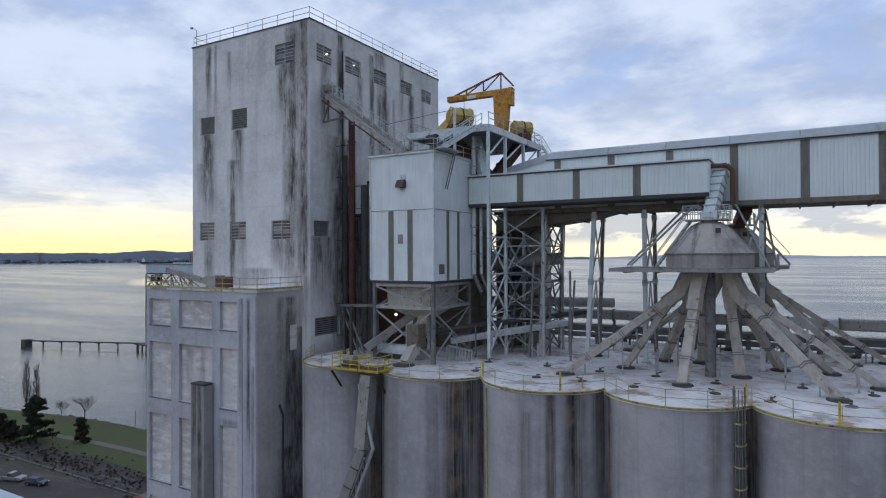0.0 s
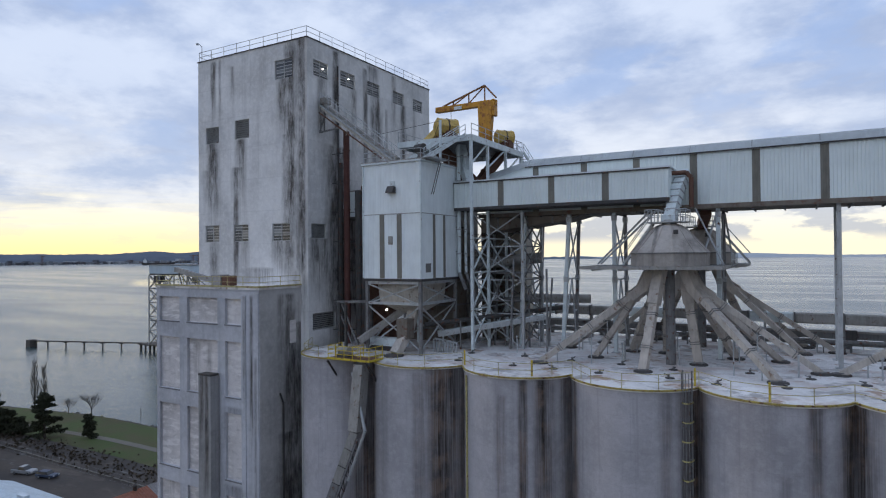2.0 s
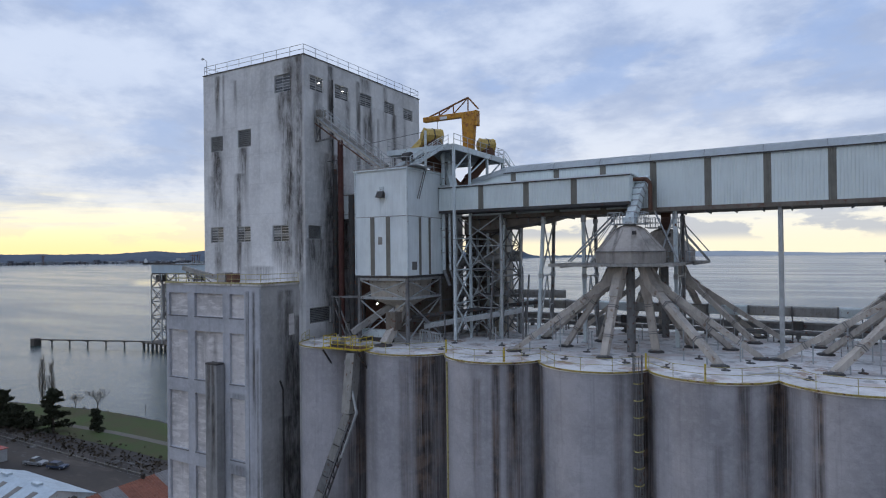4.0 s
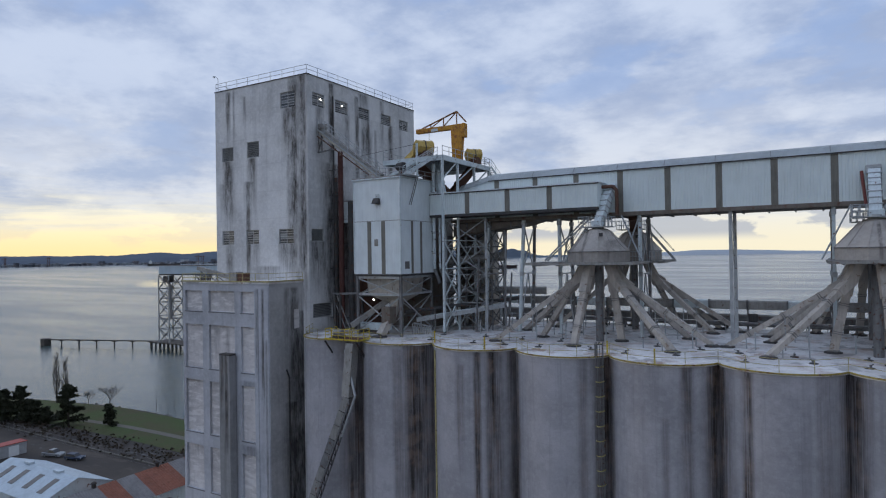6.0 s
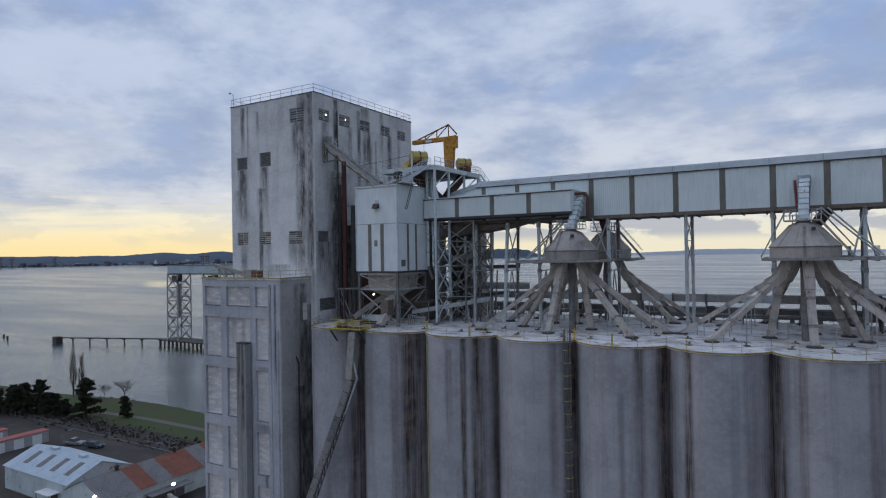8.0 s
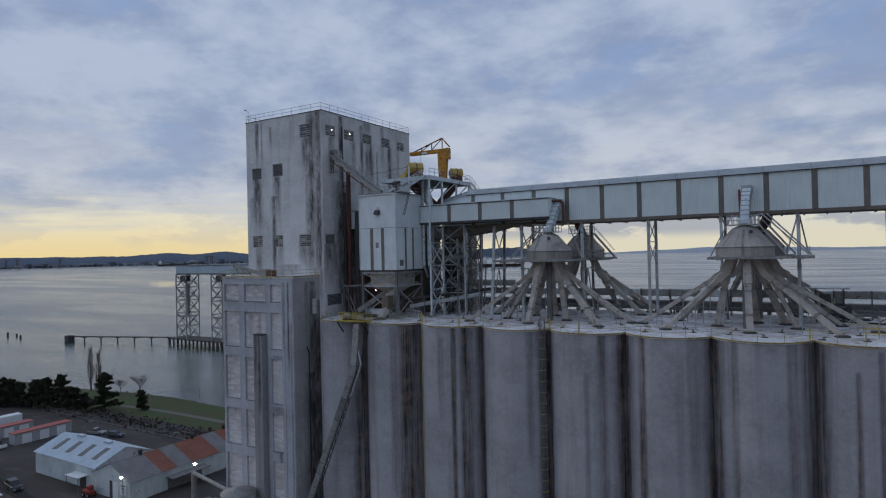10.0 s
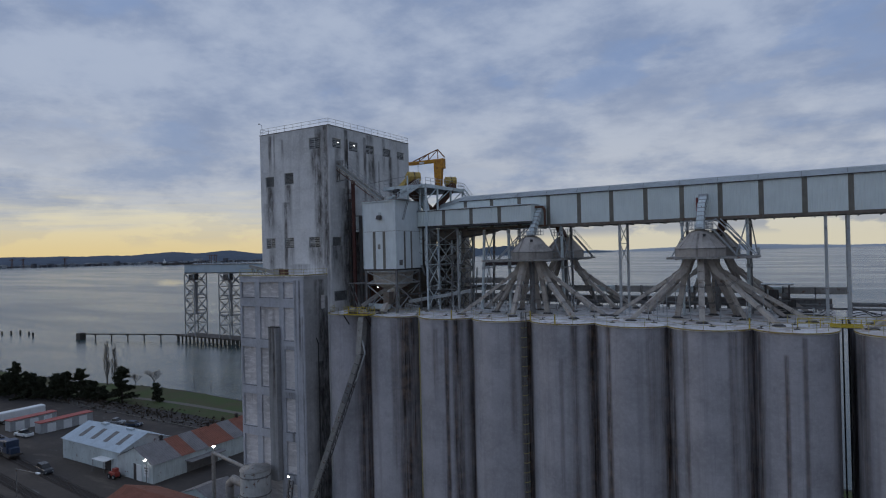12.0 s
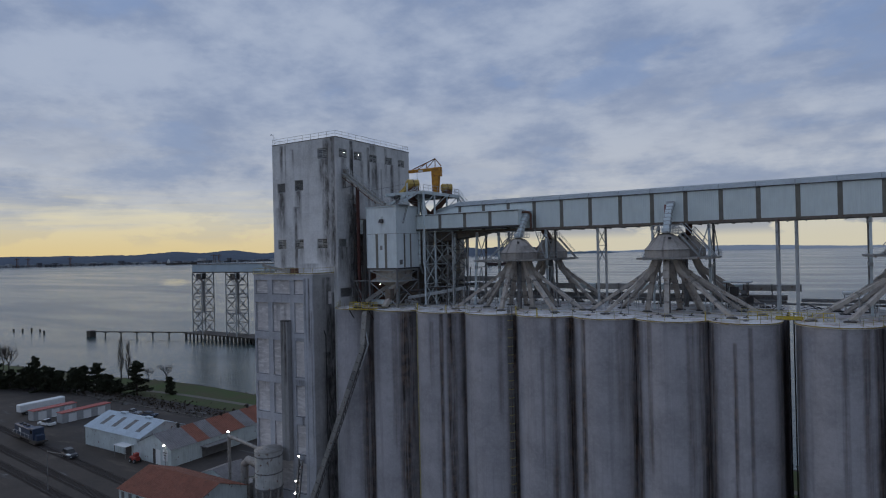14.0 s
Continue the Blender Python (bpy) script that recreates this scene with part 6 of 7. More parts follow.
# bridge across the gap between the silo blocks
br = thing("gap_bridge", (46, 44.5, ROOF), "bright yellow steel bridge over the gap between silo blocks", "bridge")
part("deck", box(B(), 44.6, 47.4, 44.2, 45.4, ROOF + 0.02, ROOF + 0.12), STEEL, br)
for y in (44.2, 45.4):
    part("girder", beam(B(), (44.4, y, ROOF + 0.25), (47.6, y, ROOF + 0.25), 0.1, 0.3), YELLOW, br)
railing("bridge_railing", [(41.2, 44.0, ROOF), (44.6, 44.2, ROOF), (47.4, 44.2, ROOF), (51.0, 44.0, ROOF)], 1.05, YELLOW, "yellow pipe railing at the gap bridge", 1.3, 0.04, mids=1)
railing("bridge_railing", [(40.0, 48.0, ROOF), (45.0, 46.6, ROOF), (47.0, 46.6, ROOF), (50.0, 48.0, ROOF)], 1.05, FADED, "yellow pipe railing at the gap bridge", 1.3, 0.035, mids=1)

for x in (45.75, 46.35):
    gpz = thing("gap_pipe", (x, 49.0, GROUND), "dark vertical pipe in the gap between silo blocks", "pipe", "gap pipes")
    part("pipe", tube(B(), (x, 49.0, GROUND), (x, 49.0, ROOF + 0.6), 0.09, 8), DARK, gpz)
    for k in range(9):
        part("clamp", box(B(), x - 0.14, x + 0.14, 48.86, 49.14, -6.0 + 4 * k, -5.88 + 4 * k), STEEL, gpz)
es = thing("equipment_stand", (38.4, 58.5, ROOF), "dark steel equipment stand with a flat canopy on the silo roof", "steel frame")
for x, y in ((37.0, 57.6), (39.9, 57.6), (37.0, 59.6), (39.9, 59.6)):
    part("post", beam(B(), (x, y, ROOF), (x, y, 34.6), 0.14), DARK, es)
part("canopy", box(B(), 36.4, 40.5, 57.2, 60.0, 34.6, 34.75), GALV, es)
part("deck", box(B(), 36.8, 40.1, 57.4, 59.8, 32.4, 32.5), STEEL, es)
part("cabinet", bevel(box(B(), 37.4, 38.6, 58.0, 59.0, 32.5, 33.9), 0.04), DARK, es)
part("drum", tube(B(), (39.0, 58.4, 33.0), (39.8, 58.4, 33.0), 0.45, 12), STEEL, es)
bars(es, [((37.0, 57.6, 30.6), (39.9, 57.6, 32.4)), ((39.9, 57.6, 32.5), (39.9, 59.6, 34.5)), ((37.0, 57.6, 32.5), (37.0, 59.6, 34.5))], 0.09, STEEL)
for x0, x1 in ((38.5, 44.9), (47.0, 56.0)):
    cb = thing("cable_bundle", (x0, 56.2, ROOF), "black service hoses looped over the silo roof", "hoses", "service hoses")
    for k in range(4):
        bm = B()
        last = None
        for i in range(17):
            f = i / 16
            q = Vector((x0 + (x1 - x0) * f, 56.2 + 0.45 * k + 0.3 * math.sin(f * 7 + k), ROOF + 0.12 + 0.9 * max(0.0, math.sin(f * math.pi * 2 + 0.5 * k)) * (0.5 + 0.2 * k)))
            if last:
                tube(bm, last, q, 0.05, 6)
            last = q
        part("hose", bm, BLACK, cb)

# ---- yellow platform and inclined leg down the silo face ----
yp = thing("loading_platform", (-19.7, 37.6, 30.7), "yellow railed steel platform hung on the silo edge", "platform")
part("deck", box(B(), -21.7, -17.1, 36.9, 38.9, 30.6, 30.75), RUSTY, yp)
part("edge_beam", box(B(), -21.8, -17.0, 36.82, 36.9, 30.62, 30.8), YELLOW, yp)
part("edge_beam", box(B(), -17.1, -17.0, 36.9, 38.9, 30.62, 30.8), YELLOW, yp)
for x in (-21.6, -17.2):
    part("knee_brace", beam(B(), (x, 36.7, 30.5), (x + 0.1, 39.0, 27.6), 0.14), DARK, yp)
railing("platform_handrail", [(-21.7, 38.9, 30.75), (-21.7, 36.9, 30.75), (-17.1, 36.9, 30.75), (-17.1, 38.9, 30.75)], 1.1, YELLOW, "yellow pipe railing round the loading platform", 1.0, 0.034, mids=2)
railing("platform_handrail", [(-19.0, 38.6, 30.75), (-19.0, 37.0, 30.75)], 1.1, YELLOW, "yellow inner railing on the loading platform", 0.9, 0.034, mids=2)
mt = thing("leg_motor", (-20.6, 38, 30.75), "dusty grey drive motor on the loading platform", "motor")
part("body", tube(B(), (-21.2, 38.0, 31.3), (-20.1, 37.9, 31.3), 0.38, 12), DUCT, mt)
part("base", box(B(), -21.3, -20.0, 37.6, 38.4, 30.75, 31.0), DARK, mt)
lc_ = thing("bucket_conveyor", (-20, 36, 20), "long inclined grey conveyor leg down the silo face", "conveyor")
k0, k1, k2 = Vector((-18.3, 37.4, 30.3)), Vector((-18.35, 36.6, 24.6)), Vector((-31.2, 33.6, GROUND))
part("upper_chute", beam(B(), k0, k1, 1.0, 1.1), DUCT, lc_)
n_ = 22
for i in range(n_):
    a, b = k1.lerp(k2, i / n_), k1.lerp(k2, (i + 0.94) / n_)
    part("cover_panel", beam(B(), a, b, 0.95, 0.75), (STEEL if i in (3, 4) else DUCT), lc_)
for s in (-1, 1):
    o_ = Vector((0.55, -0.1, -0.45))
    part("chord", beam(B(), k1 + o_ + Vector((0, 0.4 * s, 0)), k2 + o_ + Vector((0, 0.4 * s, 0)), 0.14), STEEL, lc_)
bm = B()
for i in range(30):
    a, b = k1.lerp(k2, i / 30) + Vector((0.1, 0, -0.2)), k1.lerp(k2, (i + 1) / 30) + Vector((0.75, -0.1, -0.75))
    beam(bm, a, b, 0.07)
    beam(bm, b, k1.lerp(k2, (i + 1) / 30) + Vector((0.1, 0, -0.2)), 0.07)
part("lacing", bm, DARK, lc_, kind="stuff")
part("side_pipe", tube(tube(B(), (-19.0, 37.0, 29.6), (-17.2, 36.4, 24.8), 0.14, 8), (-17.2, 36.4, 24.8), (-18.8, 36.0, 20.4), 0.14, 8), GALV, lc_)
lc2 = thing("short_leg", (-31, 33, GROUND), "short steep twin-rail hoist beside the conveyor leg", "hoist")
for s in (0, 0.9):
    part("rail", beam(B(), (-32.6 + s, 32.6, GROUND), (-31.4 + s * 0.9, 33.6, 3.6), 0.28), STEEL, lc2)
bars(lc2, lattice((-32.6, 32.6, GROUND), (-31.4, 33.6, 3.4), (-31.7, 32.6, GROUND), (-30.6, 33.6, 3.4), 8), 0.08, DARK, "tie")
for x, y, z in ((-31.1, 33.5, 4.3), (-31.3, 32.9, 0.0), (-31.5, 32.8, -2.2)):
    yl = thing("yard_lamp", (x, y, z), "small lit lamp on the hoist", "lamp", "yard lamps")
    part("bulb", lathe(B(), x, y - 0.35, [(0.06, z - 0.15), (0.2, z), (0.06, z + 0.15)], 10), LAMP, yl)
    part("bracket", beam(B(), (x, y - 0.3, z - 0.12), (x - 0.1, y + 0.2, z - 0.5), 0.06), DARK, yl)

# stay wire and cable runs at the platform
sw = thing("stay_wire", (-14.9, 45.8, 53.0), "thin stay wire from the landing mast to the conveyor", "wire")
part("wire", tube(B(), (-14.9, 45.8, 53.1), (-24.6, 45.2, 52.2), 0.025, 5), DARK, sw)
part("wire", tube(B(), (-14.9, 45.8, 53.1), (-16.5, 47.2, 51.7), 0.025, 5), DARK, sw)


# ---- yard: sheds, tank, vehicles ----
SHEDW = plain("shed_white", (0.60, 0.66, 0.66), 0.6, dirt=0.35, scale=0.4, rust=0.03)
SHEDROOF = plain("shed_roof", (0.50, 0.58, 0.64), 0.5, 0.2, dirt=0.3, scale=0.3)
RUSTROOF = plain("rust_red_roof", (0.24, 0.085, 0.05), 0.75, dirt=0.4, scale=0.5, rust=0.3, rust_colour=(0.16, 0.06, 0.035))
GREYROOF = plain("grey_roof", (0.20, 0.19, 0.19), 0.7, dirt=0.5, scale=0.5)
REDP = plain("red_paint", (0.35, 0.05, 0.035), 0.5, dirt=0.4)
BLUEP = plain("navy_paint", (0.035, 0.055, 0.10), 0.45, dirt=0.4)
CARGLASS = plain("car_glass", (0.02, 0.022, 0.025), 0.12, dirt=0.1)
SILVER = plain("silver_paint", (0.32, 0.33, 0.34), 0.35, 0.4, dirt=0.2)
DARKCAR = plain("dark_car_paint", (0.05, 0.055, 0.065), 0.35, 0.2, dirt=0.2)


def gable(name, x0, x1, y0, y1, eave, ridge, along, wall, roofs, label, seam=0.0):
    """A gabled shed; along is the ridge's axis. roofs: materials of the roof bays in turn."""
    th = thing(name, ((x0 + x1) / 2, (y0 + y1) / 2, GROUND), label, "shed")
    xm, ym = (x0 + x1) / 2, (y0 + y1) / 2
    if along == "x":
        quads = [((x0, y0), (x1, y0)), ((x1, y1), (x0, y1))]
        ends = [((x0, y1), (x0, ym), (x0, y0)), ((x1, y0), (x1, ym), (x1, y1))]
        length, lo = x1 - x0, x0
    else:
        quads = [((x1, y0), (x1, y1)), ((x0, y1), (x0, y0))]
        ends = [((x0, y0), (xm, y0), (x1, y0)), ((x1, y1), (xm, y1), (x0, y1))]
        length, lo = y1 - y0, y0
    for a, b in quads:
        dd = Vector((b[0] - a[0], b[1] - a[1], 0))
        part("wall", sheet(B(), (*a, GROUND), dd.normalized(), (0, 0, 1), dd.length, eave - GROUND, 0.5, 0.05), wall, th)
    for a, m, b in ends:
        bm = B()
        bm.faces.new([bm.verts.new(v) for v in ((*a, GROUND), (*b, GROUND), (*b, eave), (*m, ridge), (*a, eave))])
        part("gable_wall", bm, wall, th)
    n = len(roofs)
    for k, mt_ in enumerate(roofs):
        u0, u1 = lo - 0.3 + (length + 0.6) * k / n, lo - 0.3 + (length + 0.6) * (k + 1) / n
        for s in (-1, 1):
            if along == "x":
                e = (y0 - 0.4) if s < 0 else (y1 + 0.4)
                p = [(u0, e, eave - 0.12), (u1, e, eave - 0.12), (u1, ym, ridge + 0.1), (u0, ym, ridge + 0.1)]
            else:
                e = (x0 - 0.4) if s < 0 else (x1 + 0.4)
                p = [(e, u0, eave - 0.12), (e, u1, eave - 0.12), (xm, u1, ridge + 0.1), (xm, u0, ridge + 0.1)]
            p = [Vector(q) for q in p]
            c, d_, e_ = p[0], (p[1] - p[0]), (p[3] - p[0])
            bm = sheet(B(), c, d_.normalized(), e_.normalized(), d_.length, e_.length, 0.55, 0.06)
            part("roof_sheet", bm, mt_, th)
    return th


sa_ = gable("workshop_shed", -121.5, -96.5, 44.0, 57.5, -4.5, -1.9, "x", SHEDW, [SHEDROOF], "pale blue-white metal workshop with dark rooflights")
for k in range(4):
    x = -116.4 + 5.4 * k
    a, b = Vector((x, 45.6, -3.76)), Vector((x - 0.3, 49.2, -2.34))
    part("rooflight", beam(B(), a, b, 1.5, 0.1), LOUVRE, sa_, "dark rooflight")
for x in (-114, -103):
    part("ridge_vent", bevel(box(B(), x - 1.2, x + 1.2, 50.2, 51.2, -1.9, -1.4), 0.05), SHEDROOF, sa_)
cn = part("canopy", box(B(), -104.2, -99.2, 41.6, 44.0, -6.6, -6.45), WHITE, sa_, "white flat canopy")
part("door", box(B(), -102.6, -100.2, 43.9, 43.97, GROUND, -6.9), DARK, sa_)
part("post", beam(B(), (-104.0, 41.8, GROUND), (-104.0, 41.8, -6.6), 0.12), STEEL, sa_)
part("post", beam(B(), (-99.4, 41.8, GROUND), (-99.4, 41.8, -6.6), 0.12), STEEL, sa_)
sb_ = gable("long_shed", -96.4, -83.2, 43.4, 80.0, -5.2, -2.4, "y", SHEDW, [GREYROOF, GREYROOF, RUSTROOF, GREYROOF, RUSTROOF, RUSTROOF, GREYROOF, RUSTROOF, RUSTROOF, RUSTROOF], "white gabled shed with a patched grey and rust roof")
part("door", box(B(), -90.2, -89.2, 43.3, 43.38, GROUND, -5.9), DARK, sb_)
part("door", box(B(), -89.1, -87.2, 43.28, 43.36, GROUND, -5.9), WHITE, sb_)
sg = part("sign", box(B(), -86.4, -84.4, 43.28, 43.35, -8.2, -5.6), WHITE, sb_, "white wall sign with plain dark bars")
for k in range(3):
    part("sign_bar", box(B(), -86.1 + 0.2 * k, -84.7 - 0.2 * k, 43.24, 43.279, -6.4 - 0.6 * k, -6.15 - 0.6 * k), LOUVRE, sg)
part("vent_door", box(B(), -83.24, -83.05, 52.0, 60.5, GROUND, -6.8), LOUVRE, sb_)
part("lean_to_roof", box(B(), -83.1, -80.6, 51.5, 61.0, -6.8, -6.6), GREYROOF, sb_)
for y in (50, 63, 72):
    part("roof_vent", lathe(B(), -89.8, y, [(0.4, -2.6), (0.4, -1.7), (0.6, -1.6), (0.1, -1.2)], 10), DARK, sb_)
for x, y, z in ((-84.8, 42.6, -4.2), (-62.1, 43.0, 2.0)):
    yl = thing("yard_lamp", (x, y, z), "lit white yard lamp on a thin pole", "lamp", "yard lamps")
    part("bulb", lathe(B(), x, y, [(0.08, z - 0.25), (0.36, z), (0.08, z + 0.25)], 10), LAMP, yl)
    part("pole", tube(B(), (x, y + 0.3, GROUND), (x, y + 0.3, z + 0.1), 0.08, 6), STEEL, yl)
rd = gable("red_roof_shed", -63.5, -43.0, 19.0, 31.5, -2.4, -0.1, "x", SHEDW, [RUSTROOF], "long shed with a rust-red ribbed metal roof")
for k in range(8):
    part("window_strip", box(B(), -62.6 + 2.3 * k, -61.7 + 2.3 * k, 18.88, 18.94, GROUND + 1.0, -2.9), LOUVRE, rd)
gable("red_roof_shed", -72.0, -64.5, 8.0, 17.5, -5.6, -4.4, "x", SHEDW, [RUSTROOF], "low shed with a rust-red roof")
ln = gable("lean_shed", -64.5, -53.5, 36.5, 43.5, -5.6, -3.8, "y", SHEDW, [GREYROOF], "small white shed with a grey ribbed roof")

tkk = thing("dust_tank", (-38.2, 32.6, GROUND), "weathered white round tank with bands on steel legs", "tank")
part("shell", lathe(B(), -38.2, 32.6, [(2.5, -2.2), (2.5, 4.6)], 32), plain("tank_paint", (0.50, 0.51, 0.50), 0.6, dirt=0.55, scale=0.6, rust=0.2), tkk)
part("top", lathe(B(), -38.2, 32.6, [(2.6, 4.6), (2.6, 4.72), (0.3, 5.3)], 32), DUCT, tkk)
for z in (0.6, 3.6, -2.2):
    part("band", lathe(B(), -38.2, 32.6, [(2.56, z), (2.56, z + 0.22)], 32), STEEL, tkk)
part("skirt", lathe(B(), -38.2, 32.6, [(1.0, GROUND + 1.6), (2.4, -2.21)], 24), STEEL, tkk)
for k in range(10):
    a = k * math.tau / 10
    part("leg", beam(B(), (-38.2 + 2.35 * math.cos(a), 32.6 + 2.35 * math.sin(a), GROUND), (-38.2 + 2.35 * math.cos(a), 32.6 + 2.35 * math.sin(a), -2.2), 0.24), DUCT, tkk)
    part("brace", beam(B(), (-38.2 + 2.35 * math.cos(a), 32.6 + 2.35 * math.sin(a), -8.5), (-38.2 + 2.35 * math.cos(a + math.tau / 10), 32.6 + 2.35 * math.sin(a + math.tau / 10), -2.6), 0.1), DUCT, tkk)
dd_ = thing("dust_duct", (-50, 36, GROUND), "grey-blue bent dust duct from the tank into the yard", "duct")
part("run", tube(B(), (-40.5, 33.8, 3.6), (-53.5, 36.2, 4.0), 0.32, 12), DUCT, dd_)
part("drop", tube(B(), (-53.5, 36.2, 4.2), (-53.8, 36.4, GROUND), 0.34, 12), DUCT, dd_)
part("elbow", tube(B(), (-46.5, 35.0, 0.6), (-48.2, 35.4, -0.6), 0.75, 14), DUCT, dd_)
part("fan_duct", tube(B(), (-41.0, 34.0, 0.6), (-46.7, 35.0, 0.7), 0.75, 14), DUCT, dd_)
part("riser", tube(B(), (-48.1, 35.4, -0.3), (-48.3, 35.5, GROUND), 0.75, 14), DUCT, dd_)
fb = thing("fan_house", (-50.5, 39, GROUND), "clutter of grey filter boxes and fans beside the annex", "fan unit")
for x, y, z, s, h in ((-52, 40, 0, 2.6, 3.6), (-48.6, 39.8, 0, 2.2, 5.0), (-55.5, 41.0, 0, 2.4, 2.8)):
    part("filter_box", bevel(box(B(), x - s / 2, x + s / 2, y - s / 2, y + s / 2, GROUND, GROUND + h), 0.06), DUCT, fb)


def wheel(th, x, y, r, w, axis):
    o_ = Vector((axis[0], axis[1], 0)) * w / 2
    c = Vector((x, y, GROUND + r))
    wh = part("wheel", tube(B(), c - o_, c + o_, r, 14), BLACK, th)
    part("rim", tube(B(), c - o_ * 1.05, c + o_ * 1.05, r * 0.55, 10), SILVER, wh)


def vehicle(name, x, y, heading, length, width, height, paint, label, bed=False):
    """A car, van or pickup in side profile, extruded and narrowed towards the roof."""
    th = thing(name, (x, y, GROUND), label, "vehicle", "parked vehicles")
    f, s = Vector((math.cos(heading), math.sin(heading), 0)), Vector((-math.sin(heading), math.cos(heading), 0))
    L, H = length, height
    body = [(-L / 2, 0.35), (L / 2, 0.35), (L / 2, 0.85), (L * 0.46, H * 0.56), (-L / 2 + 0.1, H * 0.60), (-L / 2, 0.9)]
    cab = [(L * 0.22, H * 0.55), (L * 0.08, H * 0.97), (-L * (0.10 if bed else 0.36), H), (-L * (0.14 if bed else 0.46), H * 0.58)]

    def slab(prof, w0, w1):
        bm = B()
        side = []
        for k in (-1, 1):
            side.append([bm.verts.new(Vector((x, y, GROUND)) + f * a + s * k * (w0 if b < H * 0.7 else w1) / 2 + Vector((0, 0, b))) for a, b in prof])
        bm.faces.new(side[0])
        bm.faces.new(side[1][::-1])
        for i in range(len(prof)):
            j = (i + 1) % len(prof)
            bm.faces.new((side[0][i], side[0][j], side[1][j], side[1][i]))
        return bm

    part("body", bevel(slab(body, width, width), 0.05), paint, th)
    cabp = part("cabin", slab(cab, width * 0.94, width * 0.78), CARGLASS, th, "dark glazed cabin")
    part("cabin_roof", slab([(a * 0.98, b + 0.02) for a, b in ((cab[1]), (cab[2]), (cab[2][0] + 0.05, H * 0.93), (cab[1][0] + 0.05, H * 0.91))], width * 0.8, width * 0.8), paint, cabp)
    if bed:
        part("load_bed", slab([(-L * 0.47, H * 0.605), (-L * 0.17, H * 0.605), (-L * 0.17, H * 0.62), (-L * 0.47, H * 0.62)], width * 0.8, width * 0.8), BLACK, th)
    for a in (-0.31, 0.31):
        for k in (-1, 1):
            p = Vector((x, y, 0)) + f * L * a + s * k * width * 0.46
            wheel(th, p.x, p.y, 0.36, 0.24, (s.x, s.y))
    for k in (-1, 1):
        part("headlight", beam(B(), Vector((x, y, GROUND + 0.72)) + f * (L / 2 - 0.02) + s * k * width * 0.36, Vector((x, y, GROUND + 0.72)) + f * (L / 2 + 0.03) + s * k * width * 0.36, 0.32, 0.16), WHITE, th)
    return th


vehicle("pickup_truck", -151.5, 48.6, math.pi + 0.1, 6.0, 2.1, 2.0, WHITE, "white crew-cab pickup truck parked in the yard", True)
vehicle("pickup_truck", -139.6, 68.6, 0.3, 5.6, 2.0, 1.85, SILVER, "silver pickup truck parked at the grass edge", True)
vehicle("car", -132.2, 69.8, 0.3, 4.8, 1.9, 1.55, BLUEP, "dark blue car parked at the grass edge")
vehicle("van", -113.6, 35.8, -0.12, 5.4, 2.0, 2.2, DARKCAR, "dark grey van parked beside the tracks")
tc_ = thing("tractor", (-94.6, 41.6, GROUND), "small red tractor beside the workshop", "tractor")
part("body", bevel(box(B(), -96.2, -93.6, 40.9, 42.2, GROUND + 0.5, GROUND + 1.5), 0.12), REDP, tc_)
part("cab", bevel(box(B(), -94.9, -93.8, 41.0, 42.1, GROUND + 1.5, GROUND + 2.4), 0.1), REDP, tc_)
for x in (-95.7, -94.0):
    for y in (40.85, 42.25):
        wheel(tc_, x, y, 0.55, 0.3, (0, 1))


def container(x0, x1, y0, y1, h, roof, label):
    th = thing("storage_unit", ((x0 + x1) / 2, (y0 + y1) / 2, GROUND), label, "storage unit", "storage units")
    part("body", bevel(box(B(), x0, x1, y0, y1, GROUND, GROUND + h), 0.04), plain("unit_grey", (0.40, 0.41, 0.42), 0.6, dirt=0.3), th)
    part("roof", box(B(), x0 - 0.15, x1 + 0.15, y0 - 0.15, y1 + 0.15, GROUND + h, GROUND + h + 0.15), roof, th)
    for k in range(3):
        y = y0 + (y1 - y0) * (0.2 + 0.3 * k)
        part("roller_door", box(B(), x1 + 0.003, x1 + 0.05, y - 1.2, y + 1.2, GROUND, GROUND + h * 0.85), WHITE, th)
    return th


container(-163.5, -160.3, 49.0, 62.0, 3.0, REDP, "grey storage units with a red roof and white doors")
container(-152.5, -149.2, 52.0, 67.0, 3.0, REDP, "grey storage units with a patched red roof")
rv = thing("tank_trailer", (-172, 56, GROUND), "white box trailer parked beside the units", "trailer")
part("body", bevel(box(B(), -173.6, -171.0, 50.0, 64.0, GROUND + 1.1, GROUND + 3.6), 0.25), WHITE, rv)
for y in (52, 53.3, 62):
    for x in (-173.4, -171.2):
        wheel(rv, x, y, 0.5, 0.3, (1, 0))
# locomotive on its track
HEAD = radians(-6.0)
F, S = Vector((math.cos(HEAD), math.sin(HEAD), 0)), Vector((-math.sin(HEAD), math.cos(HEAD), 0))
LO = Vector((-138.5, 38.0, GROUND))


def block(a0, a1, b0, b1, z0, z1):
    bm = box(B(), a0, a1, b0, b1, z0, z1)
    bmesh.ops.transform(bm, matrix=Matrix.Translation(LO) @ Matrix.Rotation(HEAD, 4, "Z"), verts=bm.verts[:])
    return bm


